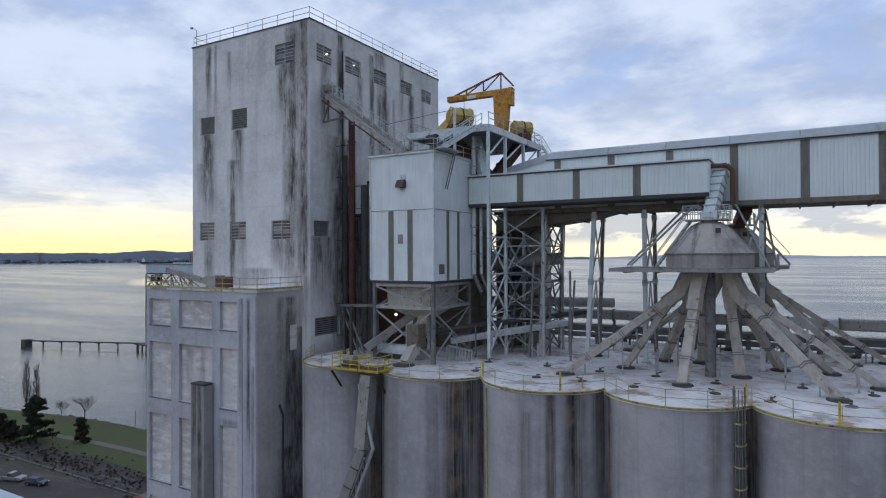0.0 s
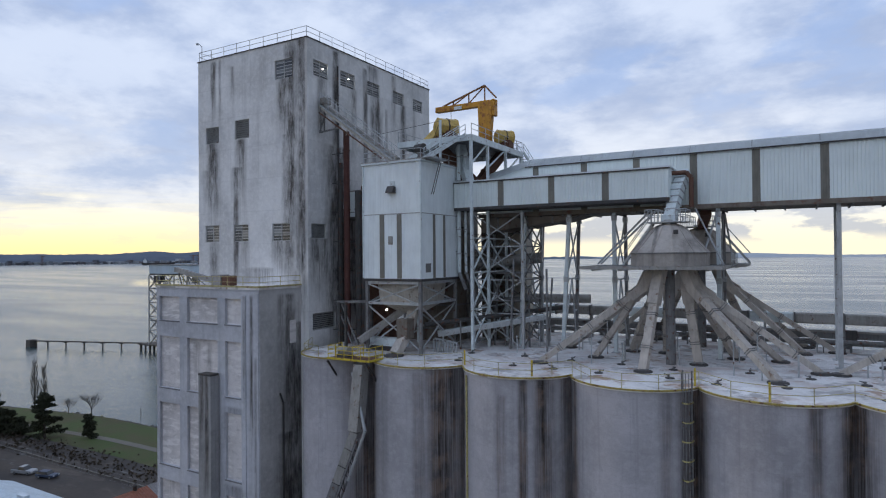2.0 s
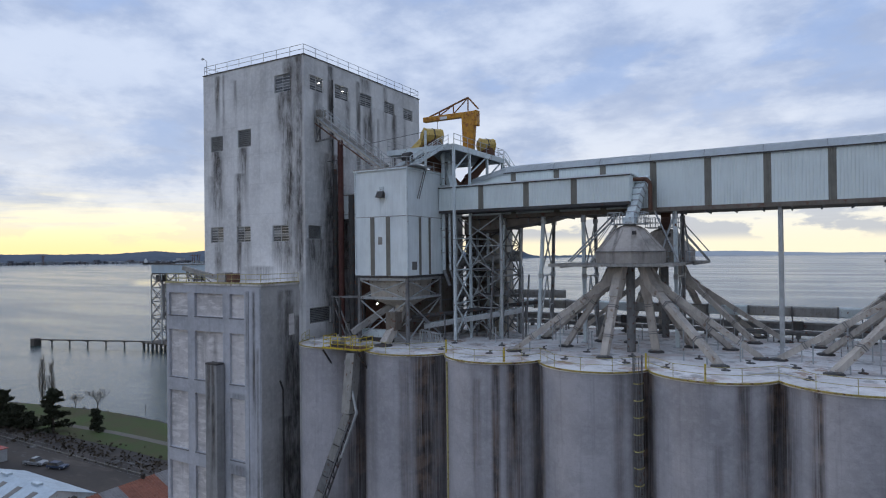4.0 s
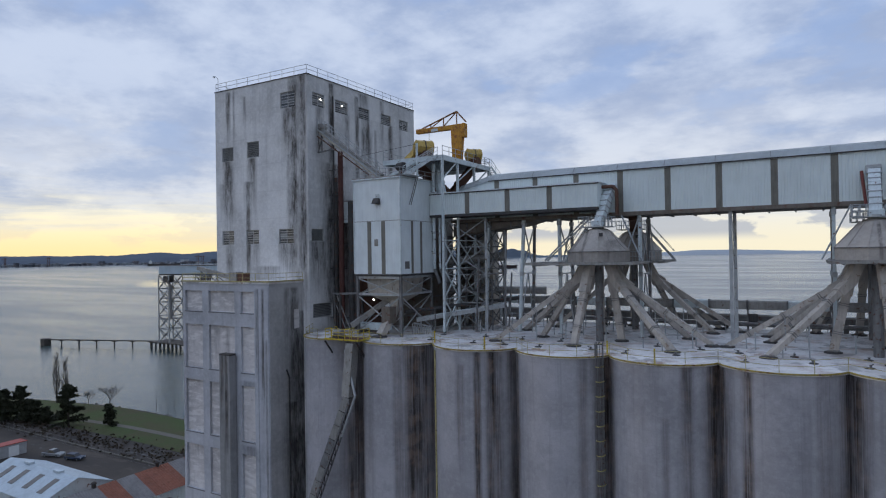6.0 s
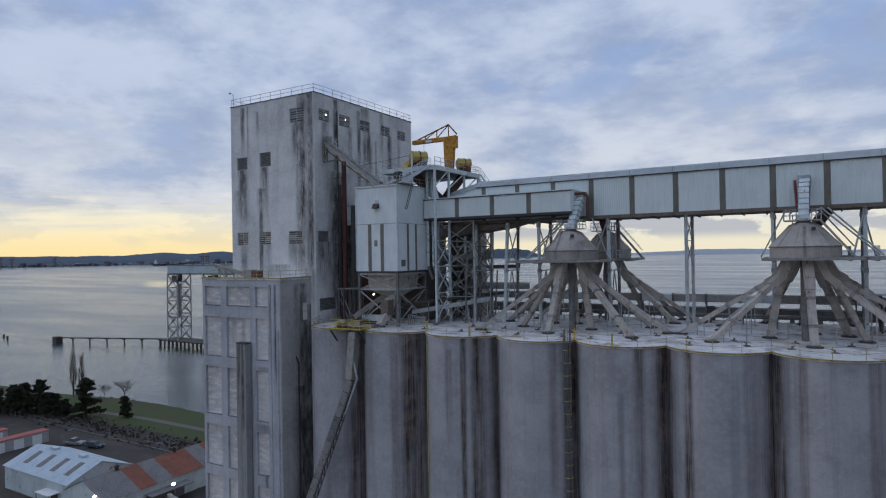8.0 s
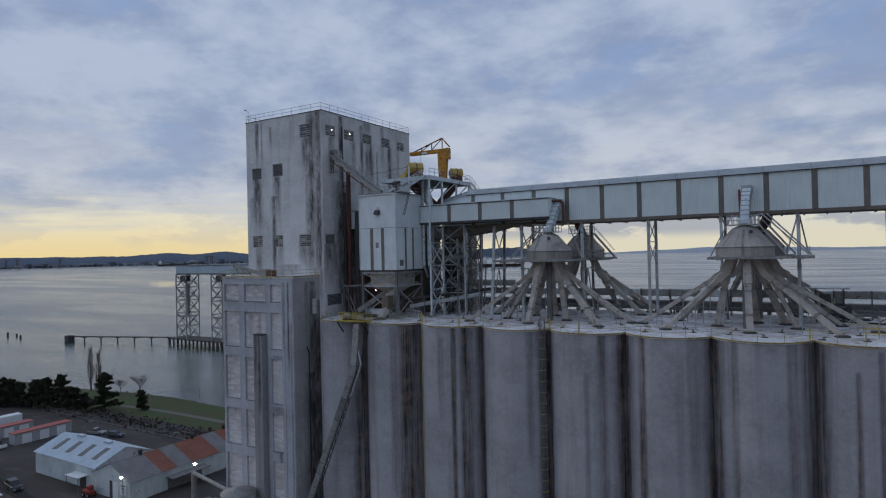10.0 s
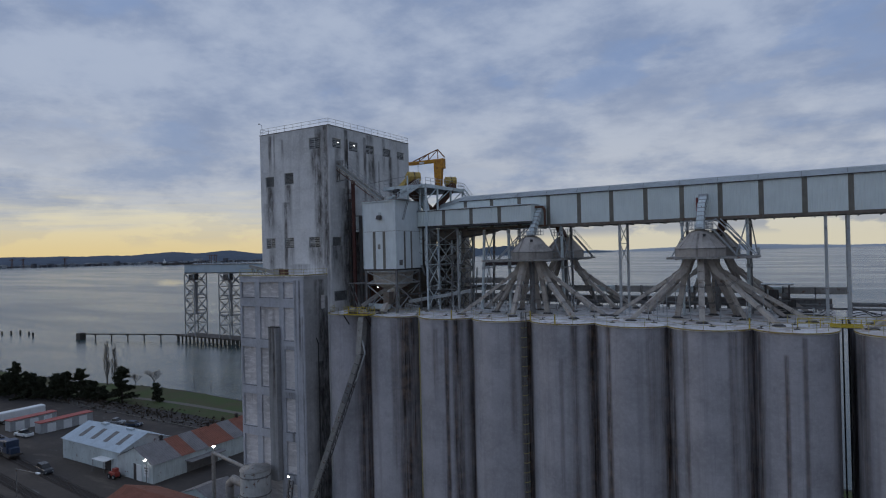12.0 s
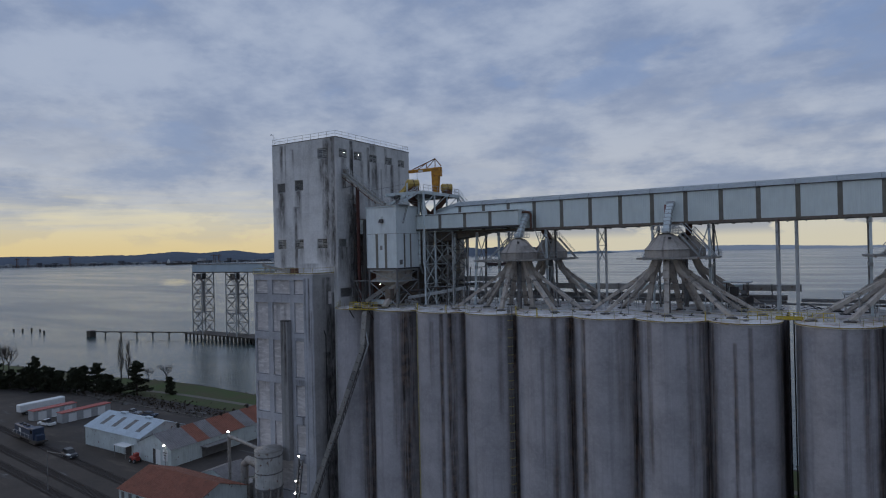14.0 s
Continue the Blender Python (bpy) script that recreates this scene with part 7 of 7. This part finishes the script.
lo_t = thing("locomotive", LO, "dark navy diesel switcher locomotive on the siding", "locomotive")
part("underframe", block(-8.6, 8.6, -1.4, 1.4, 1.1, 1.5), DARK, lo_t)
part("hood", bevel(block(-8.0, 3.6, -1.1, 1.1, 1.5, 4.0), 0.1), BLUEP, lo_t)
cab_ = part("cab", bevel(block(3.6, 6.3, -1.4, 1.4, 1.5, 4.6), 0.1), BLUEP, lo_t)
part("nose", bevel(block(6.3, 8.0, -1.0, 1.0, 1.5, 3.0), 0.1), BLUEP, lo_t)
part("cab_window", block(4.1, 5.8, -1.43, -1.39, 3.1, 4.1), CARGLASS, cab_)
part("panel", block(-4.6, -3.2, -1.13, -1.09, 2.4, 3.4), WHITE, lo_t)
for a in (-6, -3.5, -1):
    part("stack", block(a - 0.4, a + 0.4, -0.4, 0.4, 4.0, 4.35), DARK, lo_t)
for a in (-5.6, 5.2):
    part("bogie", bevel(block(a - 1.9, a + 1.9, -1.2, 1.2, 0.35, 1.1), 0.06), DARK, lo_t)
    for q in (-1.2, 1.2):
        for k in (-1, 1):
            c = LO + F * (a + q) + S * k * 0.75 + Vector((0, 0, 0.65))
            part("wheel", tube(B(), c - S * 0.1, c + S * 0.1, 0.5, 14), STEEL, lo_t)
for k in (-1, 1):
    bm = B()
    for a in (-8.4, -5.6, -2.8, 0, 2.8):
        beam(bm, LO + F * a + S * k * 1.35 + Vector((0, 0, 1.5)), LO + F * a + S * k * 1.35 + Vector((0, 0, 2.5)), 0.05)
    beam(bm, LO + F * -8.4 + S * k * 1.35 + Vector((0, 0, 2.5)), LO + F * 3.4 + S * k * 1.35 + Vector((0, 0, 2.5)), 0.05)
    part("handrail", bm, WHITE, lo_t)
rng = random.Random(3)
for off in (0.0, -7.0, -11.8):
    tk_ = thing("railway_track", LO + S * off, "worn railway track in the dark yard", "track", "railway tracks")
    for k in (-0.72, 0.72):
        a, b = LO + S * (off + k) - F * 60, LO + S * (off + k) + F * 62
        part("rail", beam(B(), a + Vector((0, 0, 0.16)), b + Vector((0, 0, 0.16)), 0.07, 0.12), DARK, tk_)
    bm = B()
    for q in range(-75, 78):
        c = LO + S * off + F * q * 0.8
        beam(bm, c - S * 1.3 + Vector((0, 0, 0.05)), c + S * 1.3 + Vector((0, 0, 0.05)), 0.24, 0.1)
    part("sleeper_bed", bm, plain("sleeper_wood", (0.06, 0.05, 0.045), 0.9), tk_, kind="stuff")
lpst = thing("arm_lamp", (-94.5, 21.4, GROUND), "tall yard pole with a long lamp arm", "lamp post")
part("pole", tube(B(), (-94.5, 21.4, GROUND), (-94.5, 21.4, -0.8), 0.12, 8, 0.08), STEEL, lpst)
part("arm", tube(B(), (-94.5, 21.4, -1.0), (-84.0, 20.4, 0.2), 0.07, 6), STEEL, lpst)
part("lamp_head", bevel(box(B(), -84.4, -83.2, 20.1, 20.6, 0.1, 0.35), 0.06), WHITE, lpst)
fn = thing("mesh_fence", (-150, 74, GROUND), "dark wire mesh fence between yard and grass", "fence")
fpost = mesh_of("post", tube(B(), (0, 0, 0), (0, 0, 2.0), 0.04, 6), STEEL)
for k in range(60):
    share("post", fpost, fn, Matrix.Translation((-60 + k * 3.0 - 60, 1.5, 0)))
for z in (0.1, 1.0, 1.95):
    part("wire", beam(B(), (-270, 75.5, GROUND + z), (-91, 75.5, GROUND + z), 0.03), STEEL, fn)

# ---- trees ----
def leaf_material(name, a, b):
    m, tr, bs = material(name)
    isl = tr.n("ShaderNodeNewGeometry").outputs["Random Per Island"]
    tr.put(bs.inputs["Base Color"], tr.mix(isl, a, b))
    bs.inputs["Roughness"].default_value = 0.9
    return m


NEEDLE = leaf_material("conifer_needles", (0.020, 0.026, 0.013), (0.052, 0.056, 0.028))
SCRUB = leaf_material("bare_scrub", (0.040, 0.032, 0.022), (0.085, 0.062, 0.040))
BARK = plain("bark", (0.075, 0.062, 0.052), 0.95, dirt=0.4, scale=2.0)


def clump(bm, c, r, rng):
    """A tuft of four ragged leaf blades."""
    for _ in range(4):
        d1 = Vector((rng.uniform(-1, 1), rng.uniform(-1, 1), rng.uniform(-0.6, 0.8))).normalized()
        d2 = d1.cross(Vector((rng.uniform(-1, 1), rng.uniform(-1, 1), rng.uniform(-1, 1)))).normalized()
        bm.faces.new([bm.verts.new(c + v) for v in (d1 * r, d2 * r * 0.5, -d1 * r * 0.4, -d2 * r * 0.4)])


def conifer(x, y, h, spread, seed, label, tufts=1600):
    rng = random.Random(seed)
    th = thing("conifer", (x, y, GROUND), label, "tree", "evergreen trees")
    part("trunk", tube(B(), (x, y, GROUND), (x, y, GROUND + h * 0.95), 0.05 * h ** 0.8, 8, 0.03), BARK, th)
    bm, lm = B(), B()
    for k in range(int(h * 4)):
        f = 0.1 + 0.88 * k / (h * 4)
        a = rng.random() * math.tau
        ln_ = spread * 1.1 * (1 - f) ** 0.6 * rng.uniform(0.6, 1.15) + 0.25
        base = Vector((x, y, GROUND + h * f))
        tip = base + Vector((math.cos(a) * ln_, math.sin(a) * ln_, rng.uniform(-0.25, 0.3) * ln_))
        tube(bm, base, tip, 0.05, 4, 0.015, False)
        for _ in range(max(3, int(tufts / (h * 4)))):
            g = rng.uniform(0.2, 1.05)
            clump(lm, base.lerp(tip, g) + Vector((rng.gauss(0, .25), rng.gauss(0, .25), rng.gauss(0, .2))), rng.uniform(0.3, 0.62), rng)
    part("branchwork", bm, BARK, th)
    part("crown", lm, NEEDLE, th)


def bare_tree(x, y, h, spread, seed, label, upright=0.5):
    rng = random.Random(seed)
    th = thing("bare_tree", (x, y, GROUND), label, "tree", "bare trees")
    bm = B()

    def grow(p, d_, length, r, depth):
        q = p + d_ * length
        tube(bm, p, q, r, 5, r * 0.65, False)
        if depth == 0:
            return
        for _ in range(4 if depth > 3 else 3):
            e = (d_ + Vector((rng.gauss(0, spread), rng.gauss(0, spread), rng.gauss(0.1, 0.3) + upright * 0.3))).normalized()
            grow(p.lerp(q, rng.uniform(0.35, 1.0)), e, length * rng.uniform(0.6, 0.9), r * 0.55, depth - 1)

    poplar = upright > 1.2
    top = h * (0.95 if poplar else 0.32)
    part("trunk", tube(B(), (x, y, GROUND), (x, y, GROUND + top), 0.018 * h, 8, 0.003 * h if poplar else 0.013 * h), BARK, th)
    if poplar:
        for k in range(int(h * 3.6)):
            f = 0.1 + 0.82 * k / (h * 3.6)
            a = rng.random() * math.tau
            d_ = Vector((math.cos(a) * 0.42, math.sin(a) * 0.42, 1)).normalized()
            grow(Vector((x, y, GROUND + h * f)), d_, h * 0.15 * (1.15 - 0.6 * f), 0.0035 * h, 2)
    else:
        for k in range(6):
            a = k * math.tau / 6 + rng.uniform(-0.4, 0.4)
            o_ = 0.95 if k % 2 else 0.5
            d_ = Vector((math.cos(a) * o_ * (0.4 + spread), math.sin(a) * o_ * (0.4 + spread), 0.8)).normalized()
            grow(Vector((x, y, GROUND + h * (0.2 + 0.02 * k))), d_, h * 0.24, 0.008 * h, 4)
    part("branchwork", bm, BARK, th)


conifer(-165, 86, 12.5, 4.4, 1, "dark broad conifer on the grass strip", 3200)
conifer(-154.8, 92.5, 6.4, 2.0, 2, "small dark conifer on the grass strip")
for k, (x, y, h, sp) in enumerate(((-188, 79, 10, 4.2), (-184, 82, 11, 4.0), (-193, 78, 9, 4.4), (-199, 76, 8, 4.2), (-205, 74, 9.5, 4.4), (-211, 73, 13, 3.4), (-243, 72, 12.5, 4.2), (-250, 74, 11, 4.6), (-258, 70, 10, 4.6), (-216, 71, 8, 4.0), (-222, 69, 7.5, 4.2), (-229, 67, 8, 4.2), (-236, 66, 9, 4), (-179, 83, 7, 3.6), (-196, 80, 8, 4.6), (-208, 77, 8, 4.6), (-219, 74, 8, 4.6), (-174, 84, 5, 3.0))):
    conifer(x, y, h, sp, 20 + k, "dark evergreen in the hedge beside the yard", 2600)
bare_tree(-200, 101, 16.5, 0.16, 5, "tall bare poplar by the shore", 2.0)
bare_tree(-196.5, 102, 15.0, 0.16, 6, "tall bare poplar by the shore", 2.0)
bare_tree(-177, 106, 9.5, 0.5, 7, "bare spreading tree by the shore")
bare_tree(-186, 104, 6.5, 0.45, 8, "small bare tree by the shore")
bare_tree(-262, 86, 15.0, 0.3, 9, "bare tree at the hedge end", 1.0)
bare_tree(-272, 88, 14.0, 0.3, 10, "bare tree at the hedge end", 1.0)
bare_tree(-158, 110, 4.0, 0.2, 12, "thin bare sapling by the shore", 1.5)
bare_tree(-150, 111, 4.2, 0.2, 13, "thin bare sapling by the shore", 1.5)
bm = B()
rng = random.Random(8)
for k in range(1000):
    x = rng.uniform(-270, -96)
    y = 81.0 + rng.gauss(0, 2.6) - 0.03 * max(0, -150 - x)
    tall = 1.0 + 1.6 * max(0.0, noise.noise((x * 0.06, 2.0, 4.0)))
    clump(bm, Vector((x, y, GROUND + rng.uniform(0.0, 0.9) * tall)), rng.uniform(0.3, 0.75), rng)
single("scrub", bm, SCRUB, "brown winter scrub along the fence", "bushes", kind="stuff")

# ---- pier with loading towers ----
PIER = plain("pier_timber", (0.085, 0.075, 0.065), 0.9, dirt=0.5, scale=0.3)
pr = thing("pier_walkway", (-370, 218, WATER), "thin dark walkway on piles out over the water", "pier")
a, b = Vector((-411, 205.5, -12.8)), Vector((-333, 232.5, -12.8))
part("deck", beam(B(), a, b, 1.8, 0.6), PIER, pr)
part("end_dolphin", bevel(box(B(), -414.5, -409.5, 202.5, 207, WATER - 1, -12.0), 0.2), PIER, pr)
for k in range(6):
    q = a.lerp(b, (k + 0.8) / 6.2)
    part("pile", tube(B(), (q.x, q.y, WATER - 2), (q.x, q.y, -13.1), 0.45, 10), PIER, pr)
    part("pile_cap", beam(B(), (q.x - 0.4, q.y - 1.4, -13.3), (q.x + 0.4, q.y + 1.4, -13.3), 0.7, 0.5), PIER, pr)
dk = thing("loading_dock", (-280, 233, WATER), "dark timber loading dock on many piles", "pier")
part("deck", box(B(), -334, -190, 227, 241, -13.2, -12.5), PIER, dk)
pile = mesh_of("pile", tube(B(), (0, 0, 0), (0, 0, 5.0), 0.55, 8), PIER)
for k in range(36):
    for y in (228, 234, 240):
        share("dock_post", pile, dk, Matrix.Translation((-333 + k * 4.0 + 280, y - 233, -1.7)))


def loading_tower(x, y, label):
    th = thing("loading_tower", (x, y, -12.5), label, "tower", "loading towers")
    w, top = 5.0, 29.6
    cs = [(x - w, y - w), (x + w, y - w), (x + w, y + w), (x - w, y + w)]
    for cx, cy in cs:
        part("leg", beam(B(), (cx, cy, -12.5), (cx, cy, top), 0.55), GALV, th)
    for (x0, y0), (x1, y1) in zip(cs, cs[1:] + cs[:1]):
        bars(th, lattice((x0, y0, -12.5), (x0, y0, top), (x1, y1, -12.5), (x1, y1, top), 5), 0.32, STEEL)
    for z in (2, 15, 25):
        part("landing", box(B(), x - w, x + w, y - w, y + w, z, z + 0.25), STEEL, th)
    part("winch_house", bevel(box(B(), x - 2.6, x + 2.0, y - 3.6, y + 1, 25.2, 29), 0.2), DARK, th)
    part("spout_arm", beam(B(), (x + 2, y - 4.5, 28.5), (x + 7.5, y - 6, 23.5), 1.0), DARK, th)
    part("drop_spout", tube(B(), (x + 8, y - 6, 24), (x + 8.4, y - 6, 3), 0.8, 10, 0.6), STEEL, th)
    return th


loading_tower(-320.5, 233, "grey lattice ship loading tower on the dock")
loading_tower(-285.5, 233, "grey lattice ship loading tower on the dock")
gg = thing("dock_gallery", (-260, 233, 29.6), "pale blue clad gallery across the loading towers", "gallery")
part("body", bevel(box(B(), -328, -190, 229.8, 236.2, 30.2, 35.4), 0.15), plain("dock_cladding", (0.42, 0.52, 0.60), 0.5, dirt=0.25, scale=0.1), gg)
part("roof", box(B(), -328.4, -190, 229.4, 236.6, 35.4, 35.8), GREYROOF, gg)
part("floor_truss", box(B(), -328, -190, 230.2, 235.8, 29.6, 30.18), DARK, gg)
for k, (x, y) in enumerate(((-512, 197), (-504, 200), (-496, 203), (-489, 206), (-470, 200))):
    single("old_pile", tube(B(), (x, y, WATER - 1), (x, y, WATER + 1.8 + 0.5 * (k % 3)), 0.7, 8), PIER, "stump of an old pile in the water", "pile", "old piles")


# ---- ships and the town across the bay ----
def polar(az, dist):
    return Vector((-math.sin(radians(az)) * dist, math.cos(radians(az)) * dist, WATER + max(0, dist - 700) * 0.0063))


def ship(az, dist, length, hull, label, turn):
    c = polar(az, dist)
    th = thing("cargo_ship", c, label, "ship", "ships")
    u = Vector((math.cos(turn), math.sin(turn), 0))
    s = Vector((-u.y, u.x, 0))
    bm = B()
    lo_, hi_ = [], []
    for a, w in ((-0.5, 0.7), (-0.3, 1), (0.35, 1), (0.5, 0.05), (0.35, -1), (-0.3, -1), (-0.5, -0.7)):
        lo_.append(bm.verts.new(c + u * a * length * 0.96 + s * w * 11))
        hi_.append(bm.verts.new(c + u * a * length + s * w * 12 + Vector((0, 0, 8 if abs(a) < 0.4 else 10))))
    for i in range(7):
        bm.faces.new((lo_[i], lo_[(i + 1) % 7], hi_[(i + 1) % 7], hi_[i]))
    bm.faces.new(hi_)
    part("hull", bm, hull, th)
    bm = box(B(), -8, 8, -9, 9, 8, 24)
    box(bm, -3, 3, -4, 4, 24, 32)
    bmesh.ops.transform(bm, matrix=Matrix.Translation(c - u * length * 0.4) @ Matrix.Rotation(turn, 4, "Z"), verts=bm.verts[:])
    part("deck_house", bm, WHITE, th)
    for k in range(4):
        part("hatch", beam(B(), c + u * length * (-0.22 + 0.15 * k) + Vector((0, 0, 8.5)), c + u * length * (-0.11 + 0.15 * k) + Vector((0, 0, 8.5)), 14, 2.2), RUSTY, th)


ship(54.7, 3700, 165, DARK, "long dark cargo ship lying in the bay", 0.93)
ship(25.0, 2000, 140, plain("ship_dark", (0.05, 0.03, 0.03), 0.7), "low dark cargo ship in the bay", 0.45)
bm, bm2 = B(), B()
rng = random.Random(21)
for k in range(420):
    az = rng.uniform(43, 69)
    c = polar(az, 4190 + rng.uniform(0, 90))
    w, dp_, h = rng.uniform(8, 55), rng.uniform(10, 30), rng.uniform(4, 15) * (1.8 if rng.random() < 0.08 else 1)
    box(bm if rng.random() < 0.5 else bm2, c.x - w / 2, c.x + w / 2, c.y - dp_ / 2, c.y + dp_ / 2, c.z - 3, c.z + h)
single("port_sheds", bm, leaf_material("port_pale", (0.20, 0.22, 0.25), (0.42, 0.44, 0.46)), "pale sheds of a port across the bay", "buildings", kind="stuff")
single("port_stores", bm2, leaf_material("port_dark", (0.07, 0.08, 0.10), (0.16, 0.15, 0.16)), "dark stores of a port across the bay", "buildings", kind="stuff")
for az in (66.5, 65.8, 63.0, 52.0, 51.6):
    c = polar(az, 4180)
    pc = thing("port_crane", c, "hazy red port crane across the bay", "crane", "port cranes")
    for dx_ in (-9, 9):
        part("leg", beam(B(), c + Vector((dx_, 0, -2)), c + Vector((dx_ * 0.8, 0, 52)), 2.4), RUSTY, pc)
    part("boom", beam(B(), c + Vector((-34, 0, 44)), c + Vector((26, 0, 46)), 2.6), RUSTY, pc)
